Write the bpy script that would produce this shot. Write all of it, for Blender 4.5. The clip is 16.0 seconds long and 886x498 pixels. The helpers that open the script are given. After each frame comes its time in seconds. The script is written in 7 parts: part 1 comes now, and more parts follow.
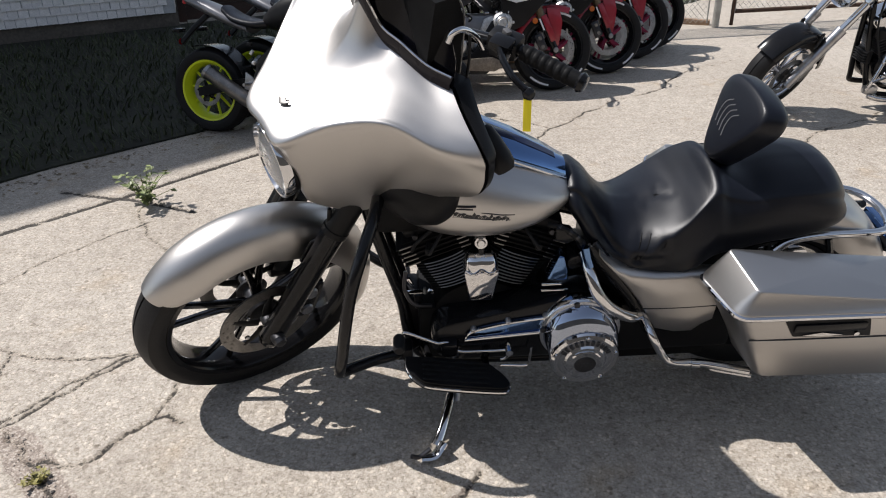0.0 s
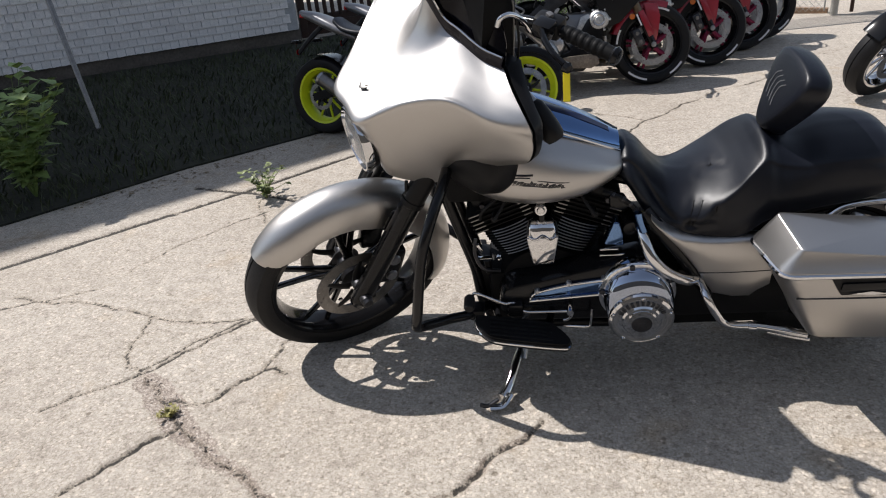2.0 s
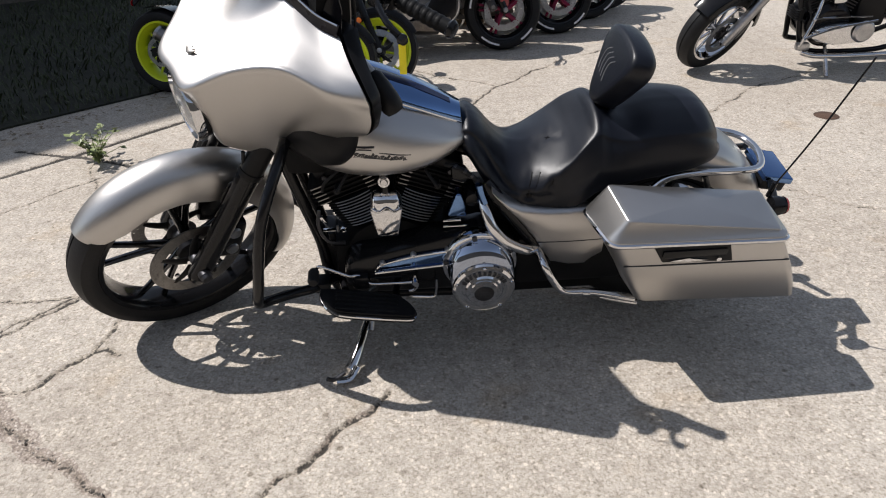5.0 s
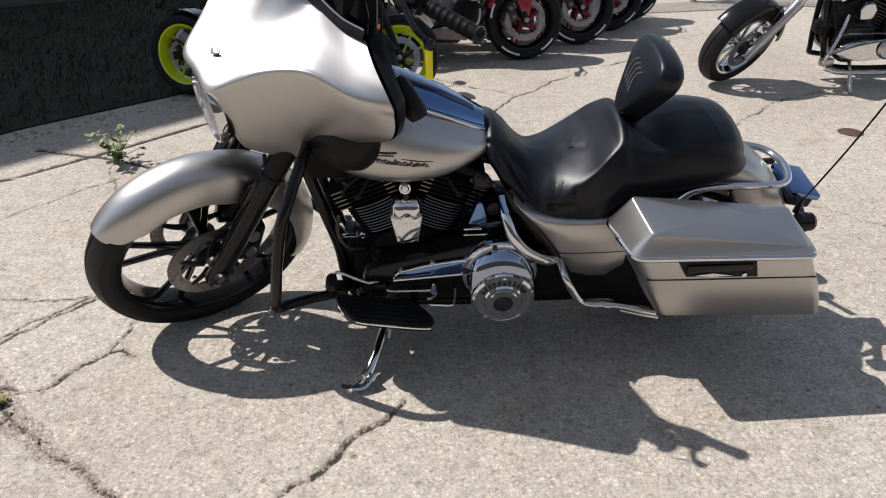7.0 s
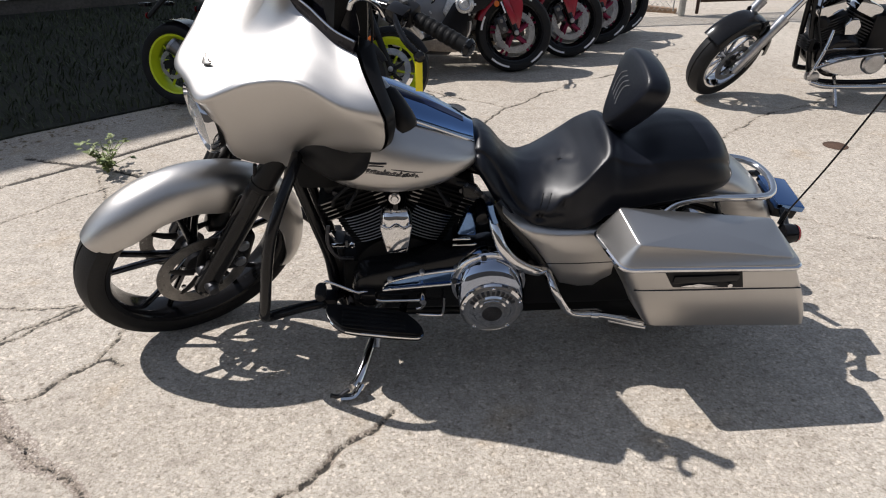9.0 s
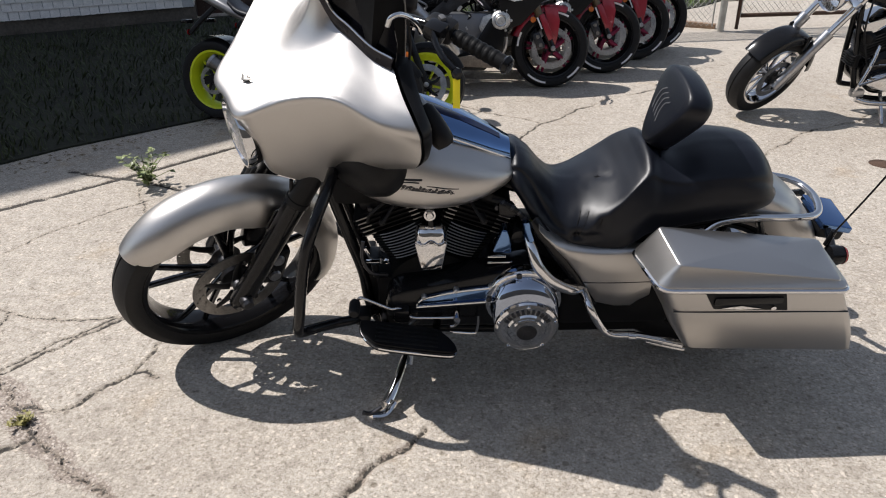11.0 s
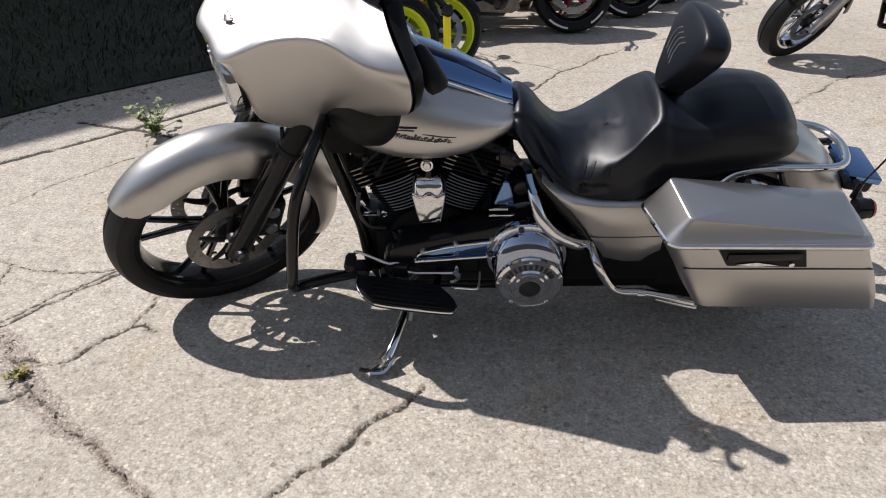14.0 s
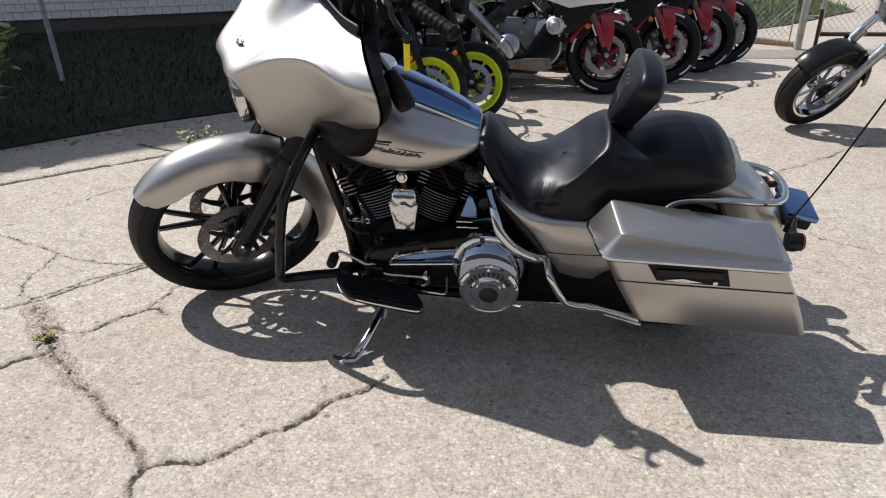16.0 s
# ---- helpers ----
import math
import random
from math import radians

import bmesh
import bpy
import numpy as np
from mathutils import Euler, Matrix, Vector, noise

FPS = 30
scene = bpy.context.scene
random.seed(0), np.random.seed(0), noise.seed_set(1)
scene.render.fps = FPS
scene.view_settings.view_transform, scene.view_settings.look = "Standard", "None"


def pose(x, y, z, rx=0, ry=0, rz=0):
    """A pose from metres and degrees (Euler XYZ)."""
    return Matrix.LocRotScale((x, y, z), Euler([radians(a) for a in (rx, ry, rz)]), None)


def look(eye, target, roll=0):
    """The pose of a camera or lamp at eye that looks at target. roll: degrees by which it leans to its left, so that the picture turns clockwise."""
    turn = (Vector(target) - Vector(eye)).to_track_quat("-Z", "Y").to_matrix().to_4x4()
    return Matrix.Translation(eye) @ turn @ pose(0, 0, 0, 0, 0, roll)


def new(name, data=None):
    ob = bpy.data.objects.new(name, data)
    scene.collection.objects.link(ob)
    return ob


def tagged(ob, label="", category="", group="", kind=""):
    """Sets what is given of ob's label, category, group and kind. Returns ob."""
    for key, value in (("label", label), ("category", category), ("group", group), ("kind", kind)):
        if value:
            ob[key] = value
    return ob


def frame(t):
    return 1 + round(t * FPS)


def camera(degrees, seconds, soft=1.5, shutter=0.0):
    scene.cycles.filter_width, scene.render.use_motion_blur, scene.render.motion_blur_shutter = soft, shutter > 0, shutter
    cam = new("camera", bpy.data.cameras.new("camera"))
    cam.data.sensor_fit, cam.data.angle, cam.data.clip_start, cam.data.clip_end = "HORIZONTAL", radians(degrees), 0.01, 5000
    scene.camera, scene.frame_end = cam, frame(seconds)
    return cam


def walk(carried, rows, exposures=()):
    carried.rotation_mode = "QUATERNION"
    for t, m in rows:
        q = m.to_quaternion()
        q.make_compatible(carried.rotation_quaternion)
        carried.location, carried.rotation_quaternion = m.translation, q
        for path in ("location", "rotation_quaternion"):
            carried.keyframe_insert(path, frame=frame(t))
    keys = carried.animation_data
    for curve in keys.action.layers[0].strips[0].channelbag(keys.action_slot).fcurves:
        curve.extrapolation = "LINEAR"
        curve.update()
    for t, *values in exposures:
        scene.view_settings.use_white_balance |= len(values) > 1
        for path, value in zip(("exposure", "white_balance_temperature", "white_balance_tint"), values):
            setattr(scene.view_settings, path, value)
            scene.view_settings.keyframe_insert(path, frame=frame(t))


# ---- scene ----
cam = camera(63.2, 16.0, soft=1.1)
PATH = [
    (0, (0.06, -1.546, 1.473), (0.039, 0.231, 0.555), -1.5),
    (0.5, (0.158, -1.601, 1.455), (-0.025, 0.163, 0.531), -4.5),
    (1, (0.269, -1.672, 1.422), (-0.097, 0.075, 0.52), -6.1),
    (1.5, (0.23, -1.773, 1.45), (-0.076, -0.021, 0.535), -4.8),
    (2, (0.226, -1.796, 1.458), (-0.124, -0.032, 0.583), -6.3),
    (2.5, (0.258, -1.774, 1.459), (-0.083, -0.037, 0.529), -8.0),
    (3, (0.276, -1.763, 1.464), (-0.001, -0.009, 0.543), -6.9),
    (3.5, (0.282, -1.756, 1.462), (0.111, 0.037, 0.592), -3.9),
    (4, (0.288, -1.755, 1.455), (0.253, 0.01, 0.515), -1.3),
    (4.2, (0.288, -1.752, 1.467), (0.267, -0.01, 0.484), -1.4),
    (6.3, (0.286, -1.75, 1.478), (0.348, -0.019, 0.477), -0.9),
    (6.5, (0.277, -1.747, 1.469), (0.311, -0.011, 0.475), -0.8),
    (7, (0.265, -1.731, 1.463), (0.25, 0.016, 0.488), -0.7),
    (7.5, (0.25, -1.724, 1.456), (0.223, 0.022, 0.481), -0.1),
    (8, (0.266, -1.731, 1.458), (0.244, 0.021, 0.494), 0.0),
    (8.5, (0.265, -1.743, 1.457), (0.27, 0.01, 0.496), 0.2),
    (8.7, (0.268, -1.745, 1.464), (0.282, 0.011, 0.507), -0.0),
    (10.8, (0.266, -1.722, 1.472), (0.204, 0.059, 0.565), -0.8),
    (11, (0.261, -1.723, 1.466), (0.183, 0.055, 0.553), -0.7),
    (11.5, (0.261, -1.729, 1.466), (0.154, 0.041, 0.54), -0.5),
    (12, (0.276, -1.734, 1.468), (0.157, 0.034, 0.54), -0.8),
    (12.5, (0.291, -1.731, 1.464), (0.22, 0.036, 0.531), -0.5),
    (13, (0.306, -1.728, 1.446), (0.231, 0.015, 0.467), -1.3),
    (13.5, (0.308, -1.703, 1.433), (0.196, 0.013, 0.412), -1.3),
    (14, (0.341, -1.634, 1.418), (0.186, 0.076, 0.393), -1.8),
    (14.5, (0.362, -1.763, 1.466), (0.187, -0.015, 0.511), -3.2),
    (15, (0.365, -1.92, 1.469), (0.168, -0.181, 0.502), -2.5),
    (15.5, (0.472, -1.937, 1.459), (0.242, -0.173, 0.546), -3.1),
    (16, (0.652, -1.909, 1.388), (0.327, -0.138, 0.517), 0.0),
]
walk(cam, [(t, look(eye, target, roll)) for t, eye, target, roll in PATH])


# ---- light ----
SUN = Vector((-0.665, 0.205, 1.0)).normalized()
world = bpy.data.worlds.new("sky")
scene.world = world
world.use_nodes = True
wn = world.node_tree
sky = wn.nodes.new("ShaderNodeTexSky")
sky.sky_type, sky.sun_disc = "NISHITA", False
sky.sun_elevation = math.asin(SUN.z)
sky.sun_rotation = math.atan2(SUN.x, SUN.y)
sky.air_density, sky.dust_density, sky.ozone_density = 1.0, 0.3, 1.2
tone = wn.nodes.new("ShaderNodeHueSaturation")
tone.inputs["Saturation"].default_value = 0.60
wn.links.new(sky.outputs[0], tone.inputs["Color"])
wn.links.new(tone.outputs[0], wn.nodes["Background"].inputs[0])
wn.nodes["Background"].inputs[1].default_value = 0.124
sun = new("sun", bpy.data.lights.new("sun", "SUN"))
sun.data.energy, sun.data.angle, sun.data.color = 5.35, radians(0.55), (1.0, 0.960, 0.932)
sun.matrix_world = look(SUN * 30, (0, 0, 0))
scene.view_settings.exposure = 0.07


# ---- materials ----
def mat(name, color, rough=0.5, metal=0.0, vary=0.15, scale=12.0, fine=0.0, fine_scale=150.0, bump=0.0, coat=0.0, rvary=0.08, spread=0.0, spec=0.5):
    """A surface with broad and fine variation in colour, gloss and relief, in object space."""
    m = bpy.data.materials.new(name)
    m.use_nodes = True
    nt = m.node_tree
    n, l = nt.nodes, nt.links
    b = n["Principled BSDF"]
    tc = n.new("ShaderNodeTexCoord")
    broad, small = n.new("ShaderNodeTexNoise"), n.new("ShaderNodeTexNoise")
    broad.inputs["Scale"].default_value, broad.inputs["Detail"].default_value = scale, 5
    small.inputs["Scale"].default_value, small.inputs["Detail"].default_value = fine_scale, 3
    l.new(tc.outputs["Object"], broad.inputs["Vector"])
    l.new(tc.outputs["Object"], small.inputs["Vector"])
    ramp = n.new("ShaderNodeValToRGB")
    lo, hi = [max(0, c * (1 - vary)) for c in color], [min(1, c * (1 + vary)) for c in color]
    ramp.color_ramp.elements[0].position, ramp.color_ramp.elements[1].position = 0.3, 0.7
    ramp.color_ramp.elements[0].color, ramp.color_ramp.elements[1].color = (*lo, 1), (*hi, 1)
    l.new(broad.outputs["Fac"], ramp.inputs["Fac"])
    out = ramp.outputs["Color"]
    if fine:
        mix, r2 = n.new("ShaderNodeMix"), n.new("ShaderNodeMapRange")
        mix.data_type, mix.blend_type = "RGBA", "MULTIPLY"
        mix.inputs["Factor"].default_value = 1.0
        r2.inputs["From Min"].default_value, r2.inputs["From Max"].default_value = 0.3, 0.7
        r2.inputs["To Min"].default_value, r2.inputs["To Max"].default_value = 1 - fine, 1 + fine
        l.new(small.outputs["Fac"], r2.inputs["Value"])
        l.new(out, mix.inputs["A"])
        l.new(r2.outputs["Result"], mix.inputs["B"])
        out = mix.outputs["Result"]
    if spread:
        info, r3, mix2 = n.new("ShaderNodeObjectInfo"), n.new("ShaderNodeMapRange"), n.new("ShaderNodeMix")
        mix2.data_type, mix2.blend_type = "RGBA", "MULTIPLY"
        mix2.inputs["Factor"].default_value = 1.0
        r3.inputs["To Min"].default_value, r3.inputs["To Max"].default_value = 1 - spread, 1 + spread
        l.new(info.outputs["Random"], r3.inputs["Value"])
        l.new(out, mix2.inputs["A"])
        l.new(r3.outputs["Result"], mix2.inputs["B"])
        out = mix2.outputs["Result"]
    l.new(out, b.inputs["Base Color"])
    rr = n.new("ShaderNodeMapRange")
    rr.inputs["To Min"].default_value, rr.inputs["To Max"].default_value = max(0.02, rough - rvary), min(1, rough + rvary)
    l.new(broad.outputs["Fac"], rr.inputs["Value"])
    l.new(rr.outputs["Result"], b.inputs["Roughness"])
    b.inputs["Metallic"].default_value = metal
    b.inputs["Specular IOR Level"].default_value = spec
    b.inputs["Coat Weight"].default_value = coat
    b.inputs["Coat Roughness"].default_value = 0.08
    if bump:
        bp = n.new("ShaderNodeBump")
        bp.inputs["Strength"].default_value, bp.inputs["Distance"].default_value = bump, 0.004
        l.new(small.outputs["Fac"], bp.inputs["Height"])
        l.new(bp.outputs["Normal"], b.inputs["Normal"])
    return m


SILVER = mat("satin_silver_paint", (0.50, 0.482, 0.465), 0.375, 1.0, 0.02, 3.0, 0.06, 900.0, 0.02, rvary=0.03)
BLACK = mat("gloss_black", (0.008, 0.008, 0.009), 0.16, 0.0, 0.2, 6.0, rvary=0.06, spec=0.26)
SATIN = mat("satin_black", (0.007, 0.007, 0.008), 0.42, 0.0, 0.3, 9.0, 0.15, 300.0, 0.05, spec=0.2)
RUBBER = mat("tyre_rubber", (0.011, 0.011, 0.012), 0.58, 0.0, 0.3, 8.0, 0.25, 200.0, 0.2, spec=0.22)
LEATHER = mat("black_leather", (0.004, 0.005, 0.009), 0.38, 0.0, 0.2, 7.0, 0.2, 420.0, 0.10, rvary=0.03, spec=0.33)
CHROME = mat("chrome", (0.66, 0.66, 0.67), 0.05, 1.0, 0.03, 14.0, rvary=0.03)
# blue sky reflection is put into this chrome's base colour
CONSOLE = mat("chrome_sky_tint", (0.14, 0.235, 0.43), 0.08, 1.0, 0.03, 14.0, rvary=0.03)
ENGINE = mat("matt_engine_black", (0.008, 0.008, 0.0085), 0.55, 0.0, 0.3, 12.0, 0.2, 250.0, 0.08, spec=0.10)
INSET = mat("dark_blue_gloss", (0.005, 0.009, 0.035), 0.15, 0.0, 0.1, 12.0, spec=0.2)
TRIM = mat("dark_violet_trim", (0.014, 0.012, 0.016), 0.26, 0.0, 0.1, 12.0, spec=0.25)
# the dome's dark and blue reflections are painted in as base colour
DOME = mat("chrome_dark_reflection_tint", (0.34, 0.38, 0.46), 0.05, 1.0, 0.03, 14.0, rvary=0.03)
STEEL = mat("brushed_steel", (0.42, 0.42, 0.43), 0.32, 1.0, 0.2, 20.0, 0.2, 200.0)
ROTOR = mat("worn_disc_steel", (0.22, 0.21, 0.20), 0.36, 1.0, 0.2, 20.0, 0.2, 200.0)
DARKMETAL = mat("dark_metal", (0.06, 0.06, 0.065), 0.38, 0.8, 0.3, 20.0, 0.2, 200.0)
FIN = mat("machined_fin_edge", (0.25, 0.245, 0.24), 0.38, 1.0, 0.1, 20.0)
YELLOW = mat("yellow_green_paint", (0.62, 0.72, 0.02), 0.4, 0.0, 0.08, 8.0)
TAG = mat("yellow_plastic_tag", (0.86, 0.72, 0.01), 0.5, 0.0, 0.08, 20.0)
RED = mat("red_paint", (0.30, 0.008, 0.022), 0.3, 0.0, 0.1, 8.0, coat=0.5)
MAGENTA = mat("dark_red_anodised", (0.17, 0.008, 0.040), 0.35, 0.5, 0.2, 8.0)
WHITE = mat("white_paint", (0.75, 0.75, 0.77), 0.3, 0.0, 0.04, 6.0, coat=0.4)
PURPLE = mat("dark_violet_paint", (0.09, 0.02, 0.14), 0.3, 0.0, 0.1, 6.0, coat=0.4)
CASTING = mat("bright_casting", (0.62, 0.62, 0.62), 0.38, 0.7, 0.15, 20.0, 0.2, 120.0)
CUT = mat("gloss_black_cut_spoke", (0.10, 0.10, 0.105), 0.18, 1.0, 0.3, 30.0)
# the brown is ground mirrored in a silver silencer box, put into the colour
PAN = mat("pan_ground_reflection_tint", (0.20, 0.165, 0.13), 0.6, 0.2, 0.35, 14.0, 0.25, 90.0, 0.2)
TITAN = mat("grey_satin_panel", (0.20, 0.20, 0.21), 0.36, 0.6, 0.15, 9.0)
BRONZE = mat("bronze_casting", (0.15, 0.11, 0.07), 0.45, 0.6, 0.2, 15.0)
AMBER = mat("amber_plastic", (0.7, 0.16, 0.01), 0.25, 0.0, 0.1, 10.0)
REDLENS = mat("red_lens", (0.35, 0.01, 0.012), 0.15, 0.0, 0.1, 10.0)
BRICK = mat("white_painted_shingle", (0.78, 0.755, 0.73), 0.75, 0.0, 0.06, 6.0, 0.10, 60.0, 0.4, spread=0.06)
MORTAR = mat("painted_mortar", (0.45, 0.46, 0.47), 0.85, 0.0, 0.1, 6.0, 0.1, 90.0, 0.4)
FOUND = mat("foundation_concrete", (0.115, 0.098, 0.082), 0.9, 0.0, 0.3, 2.5, 0.2, 40.0, 0.4)
WOOD = mat("red_brown_stained_wood", (0.040, 0.020, 0.015), 0.6, 0.0, 0.3, 6.0, 0.2, 60.0, 0.2, spread=0.15)
PLANK = mat("weathered_plank", (0.30, 0.20, 0.13), 0.75, 0.0, 0.3, 7.0, 0.3, 70.0, 0.3, spread=0.15)
GALV = mat("galvanised_steel", (0.42, 0.42, 0.40), 0.45, 0.7, 0.2, 10.0, 0.15, 120.0)
GRAVEL = mat("broken_concrete_gravel", (0.40, 0.35, 0.30), 0.9, 0.0, 0.35, 40.0, 0.2, 200.0)
ROOF = mat("roof_shingle", (0.08, 0.075, 0.07), 0.9, 0.0, 0.2, 5.0, 0.2, 50.0)
# house shade and open sun are put into these soil and grass colours
SOIL = mat("lawn_soil_shade_tint", (0.015, 0.016, 0.008), 0.95, 0.0, 0.5, 2.0, 0.4, 40.0, 0.6)
GRASS = mat("grass_blade_shade_tint", (0.042, 0.052, 0.020), 0.6, 0.0, 0.4, 1.5)
SUNGRASS = mat("grass_blade_sun_tint", (0.13, 0.20, 0.045), 0.6, 0.0, 0.35, 1.5)
DRYGRASS = mat("dry_olive_grass", (0.27, 0.24, 0.075), 0.6, 0.0, 0.35, 9.0)
LITTER = mat("dead_leaf", (0.20, 0.15, 0.09), 0.7, 0.0, 0.4, 20.0)
# brighter green: sunlight on the bush is put into its leaf colour
BUSHLEAF = mat("bush_leaf_sun_tint", (0.19, 0.27, 0.08), 0.45, 0.0, 0.35, 9.0)
LEAF = mat("weed_leaf", (0.19, 0.225, 0.085), 0.5, 0.0, 0.35, 9.0)
RUST = mat("rusty_iron", (0.085, 0.05, 0.034), 0.8, 0.3, 0.3, 20.0, 0.3, 150.0, 0.3)
DECAL = mat("dark_decal", (0.02, 0.02, 0.022), 0.35, 0.0, 0.1, 20.0)
GREYDECAL = mat("grey_embossed", (0.10, 0.10, 0.105), 0.5, 0.0, 0.1, 20.0)


def glassy(name, color, rough, trans, spec=0.5):
    m = mat(name, color, rough, 0.0, 0.02, 5.0)
    m.node_tree.nodes["Principled BSDF"].inputs["Transmission Weight"].default_value = trans
    m.node_tree.nodes["Principled BSDF"].inputs["Specular IOR Level"].default_value = spec
    return m


SMOKE = glassy("smoked_acrylic", (0.004, 0.004, 0.006), 0.05, 0.02, 0.16)
LENS = glassy("clear_lens", (0.95, 0.96, 0.97), 0.03, 0.9)


# ---- mesh helpers ----
def part(name, bm, material, parent=None, label="", flat=False, kind="", category="", angle=38):
    """One mesh object from a bmesh, under a thing or a part."""
    bmesh.ops.recalc_face_normals(bm, faces=bm.faces[:])
    me = bpy.data.meshes.new(name)
    bm.to_mesh(me)
    bm.free()
    if not flat:
        me.polygons.foreach_set("use_smooth", [True] * len(me.polygons))
        me.set_sharp_from_angle(angle=radians(angle))
    me.materials.append(material)
    ob = new(name, me)
    if parent is not None:
        ob.parent = parent
    return tagged(ob, label, category, "", kind)


def thing(name, m, label, category, group="", kind=""):
    ob = new(name)
    ob.matrix_world = m
    return tagged(ob, label, category, group, kind)


def V(*a):
    return Vector(a)


def spline(points, per=6, closed=False):
    """A smooth line through the points."""
    p = [Vector(q) for q in points]
    n = len(p)
    out = []
    for i in range(n if closed else n - 1):
        if closed:
            a, b, c, d = p[i - 1], p[i], p[(i + 1) % n], p[(i + 2) % n]
        else:
            b, c = p[i], p[i + 1]
            a = p[i - 1] if i else b * 2 - c
            d = p[i + 2] if i + 2 < n else c * 2 - b
        for k in range(per):
            t = k / per
            out.append(0.5 * (2 * b + (c - a) * t + (2 * a - 5 * b + 4 * c - d) * t * t + (3 * b - a - 3 * c + d) * t ** 3))
    if not closed:
        out.append(p[-1].copy())
    return out


def loft(rings, bm=None, caps=True, closed=True, loop=False):
    """A skin over rings of equal count."""
    bm = bm or bmesh.new()
    rows = [[bm.verts.new(v) for v in r] for r in rings]
    n = len(rows[0])
    pairs = list(zip(rows, rows[1:])) + ([(rows[-1], rows[0])] if loop else [])
    for a, b in pairs:
        for i in range(n if closed else n - 1):
            j = (i + 1) % n
            bm.faces.new((a[i], a[j], b[j], b[i]))
    if caps and closed and not loop:
        bm.faces.new(rows[0])
        bm.faces.new(rows[-1])
    return bm


def tube(points, r, n=10, bm=None, per=6, smooth=True, closed=False, flat=1.0, taper=None):
    """A round rod of radius r along the points."""
    p = spline(points, per, closed) if smooth and len(points) > 2 else [Vector(q) for q in points]
    rings, m = [], len(p)
    side = None
    for i, q in enumerate(p):
        a, b = (p[i - 1], p[(i + 1) % m]) if closed else (p[max(0, i - 1)], p[min(m - 1, i + 1)])
        d = (b - a).normalized()
        if side is None:
            side = d.orthogonal().normalized()
        side = (side - d * side.dot(d)).normalized()
        up = d.cross(side)
        rad = r if taper is None else r + (taper - r) * i / (m - 1)
        rings.append([q + rad * (math.cos(t) * side + flat * math.sin(t) * up) for t in (2 * math.pi * k / n for k in range(n))])
    return loft(rings, bm, loop=closed)


def lathe(profile, centre, axis, n=40, bm=None, closed=False, arc=(0, 2 * math.pi)):
    """A profile of (radius, height along the axis) turned about the axis."""
    axis = Vector(axis).normalized()
    u = axis.orthogonal().normalized()
    w = axis.cross(u)
    c = Vector(centre)
    rings = []
    for k in range(n):
        t = 2 * math.pi * k / n
        rings.append([c + axis * h + r * (math.cos(t) * u + math.sin(t) * w) for r, h in profile])
    bm = bm or bmesh.new()
    rows = [[bm.verts.new(v) for v in r] for r in rings]
    m = len(profile)
    for k in range(n):
        a, b = rows[k], rows[(k + 1) % n]
        for i in range(m if closed else m - 1):
            j = (i + 1) % m
            if profile[i][0] == 0 and profile[j][0] == 0:
                continue
            bm.faces.new((a[i], a[j], b[j], b[i]))
    bmesh.ops.remove_doubles(bm, verts=bm.verts[:], dist=1e-5)
    return bm


def box(centre, size, bevel=0.004, m=None, bm=None, seg=2):
    b2 = bmesh.new()
    bmesh.ops.create_cube(b2, size=1.0, matrix=Matrix.Translation(centre) @ Matrix.Diagonal((*size, 1)))
    if bevel:
        bmesh.ops.bevel(b2, geom=b2.edges[:], offset=min(bevel, 0.45 * min(size)), segments=seg, profile=0.6, affect="EDGES")
    if m is not None:
        b2.transform(m)
    if bm is None:
        return b2
    return merge(bm, b2)


def merge(bm, other):
    me = bpy.data.meshes.new("tmp")
    other.to_mesh(me)
    other.free()
    bm.from_mesh(me)
    bpy.data.meshes.remove(me)
    return bm


def slab(outline, thick, axis, bevel=0.004, seg=2):
    """A flat plate: the outline (points in space) thickened along axis."""
    bm = bmesh.new()
    a = [bm.verts.new(Vector(p)) for p in outline]
    d = Vector(axis).normalized() * thick
    b = [bm.verts.new(Vector(p) + d) for p in outline]
    bm.faces.new(a)
    bm.faces.new(b)
    n = len(a)
    for i in range(n):
        bm.faces.new((a[i], a[(i + 1) % n], b[(i + 1) % n], b[i]))
    bmesh.ops.recalc_face_normals(bm, faces=bm.faces[:])
    if bevel:
        bmesh.ops.bevel(bm, geom=[e for e in bm.edges if len(e.link_faces) == 2 and e.calc_face_angle() > 0.6], offset=bevel, segments=seg, profile=0.6, affect="EDGES", clamp_overlap=True)
    return bm


def patch(control, nu=28, nv=20, mirror=False):
    """A smooth sheet through a net of control points: rows of equal count."""
    rows = [spline(r, max(1, nv // (len(r) - 1))) for r in control]
    cols = [spline([r[i] for r in rows], max(1, nu // (len(rows) - 1))) for i in range(len(rows[0]))]
    grid = [[c[k] for c in cols] for k in range(len(cols[0]))]
    if mirror:
        grid = [[V(p.x, -p.y, p.z) for p in r] for r in grid[:0:-1]] + grid
    return grid


def sheet(grid, thick=0.0, bm=None):
    """The sheet as a shell of that thickness."""
    bm = bm or bmesh.new()
    rows = [[bm.verts.new(p) for p in r] for r in grid]
    faces = []
    for a, b in zip(rows, rows[1:]):
        for i in range(len(a) - 1):
            faces.append(bm.faces.new((a[i], a[i + 1], b[i + 1], b[i])))
    if thick:
        bmesh.ops.recalc_face_normals(bm, faces=faces)
        bmesh.ops.solidify(bm, geom=faces, thickness=thick)
    return bm


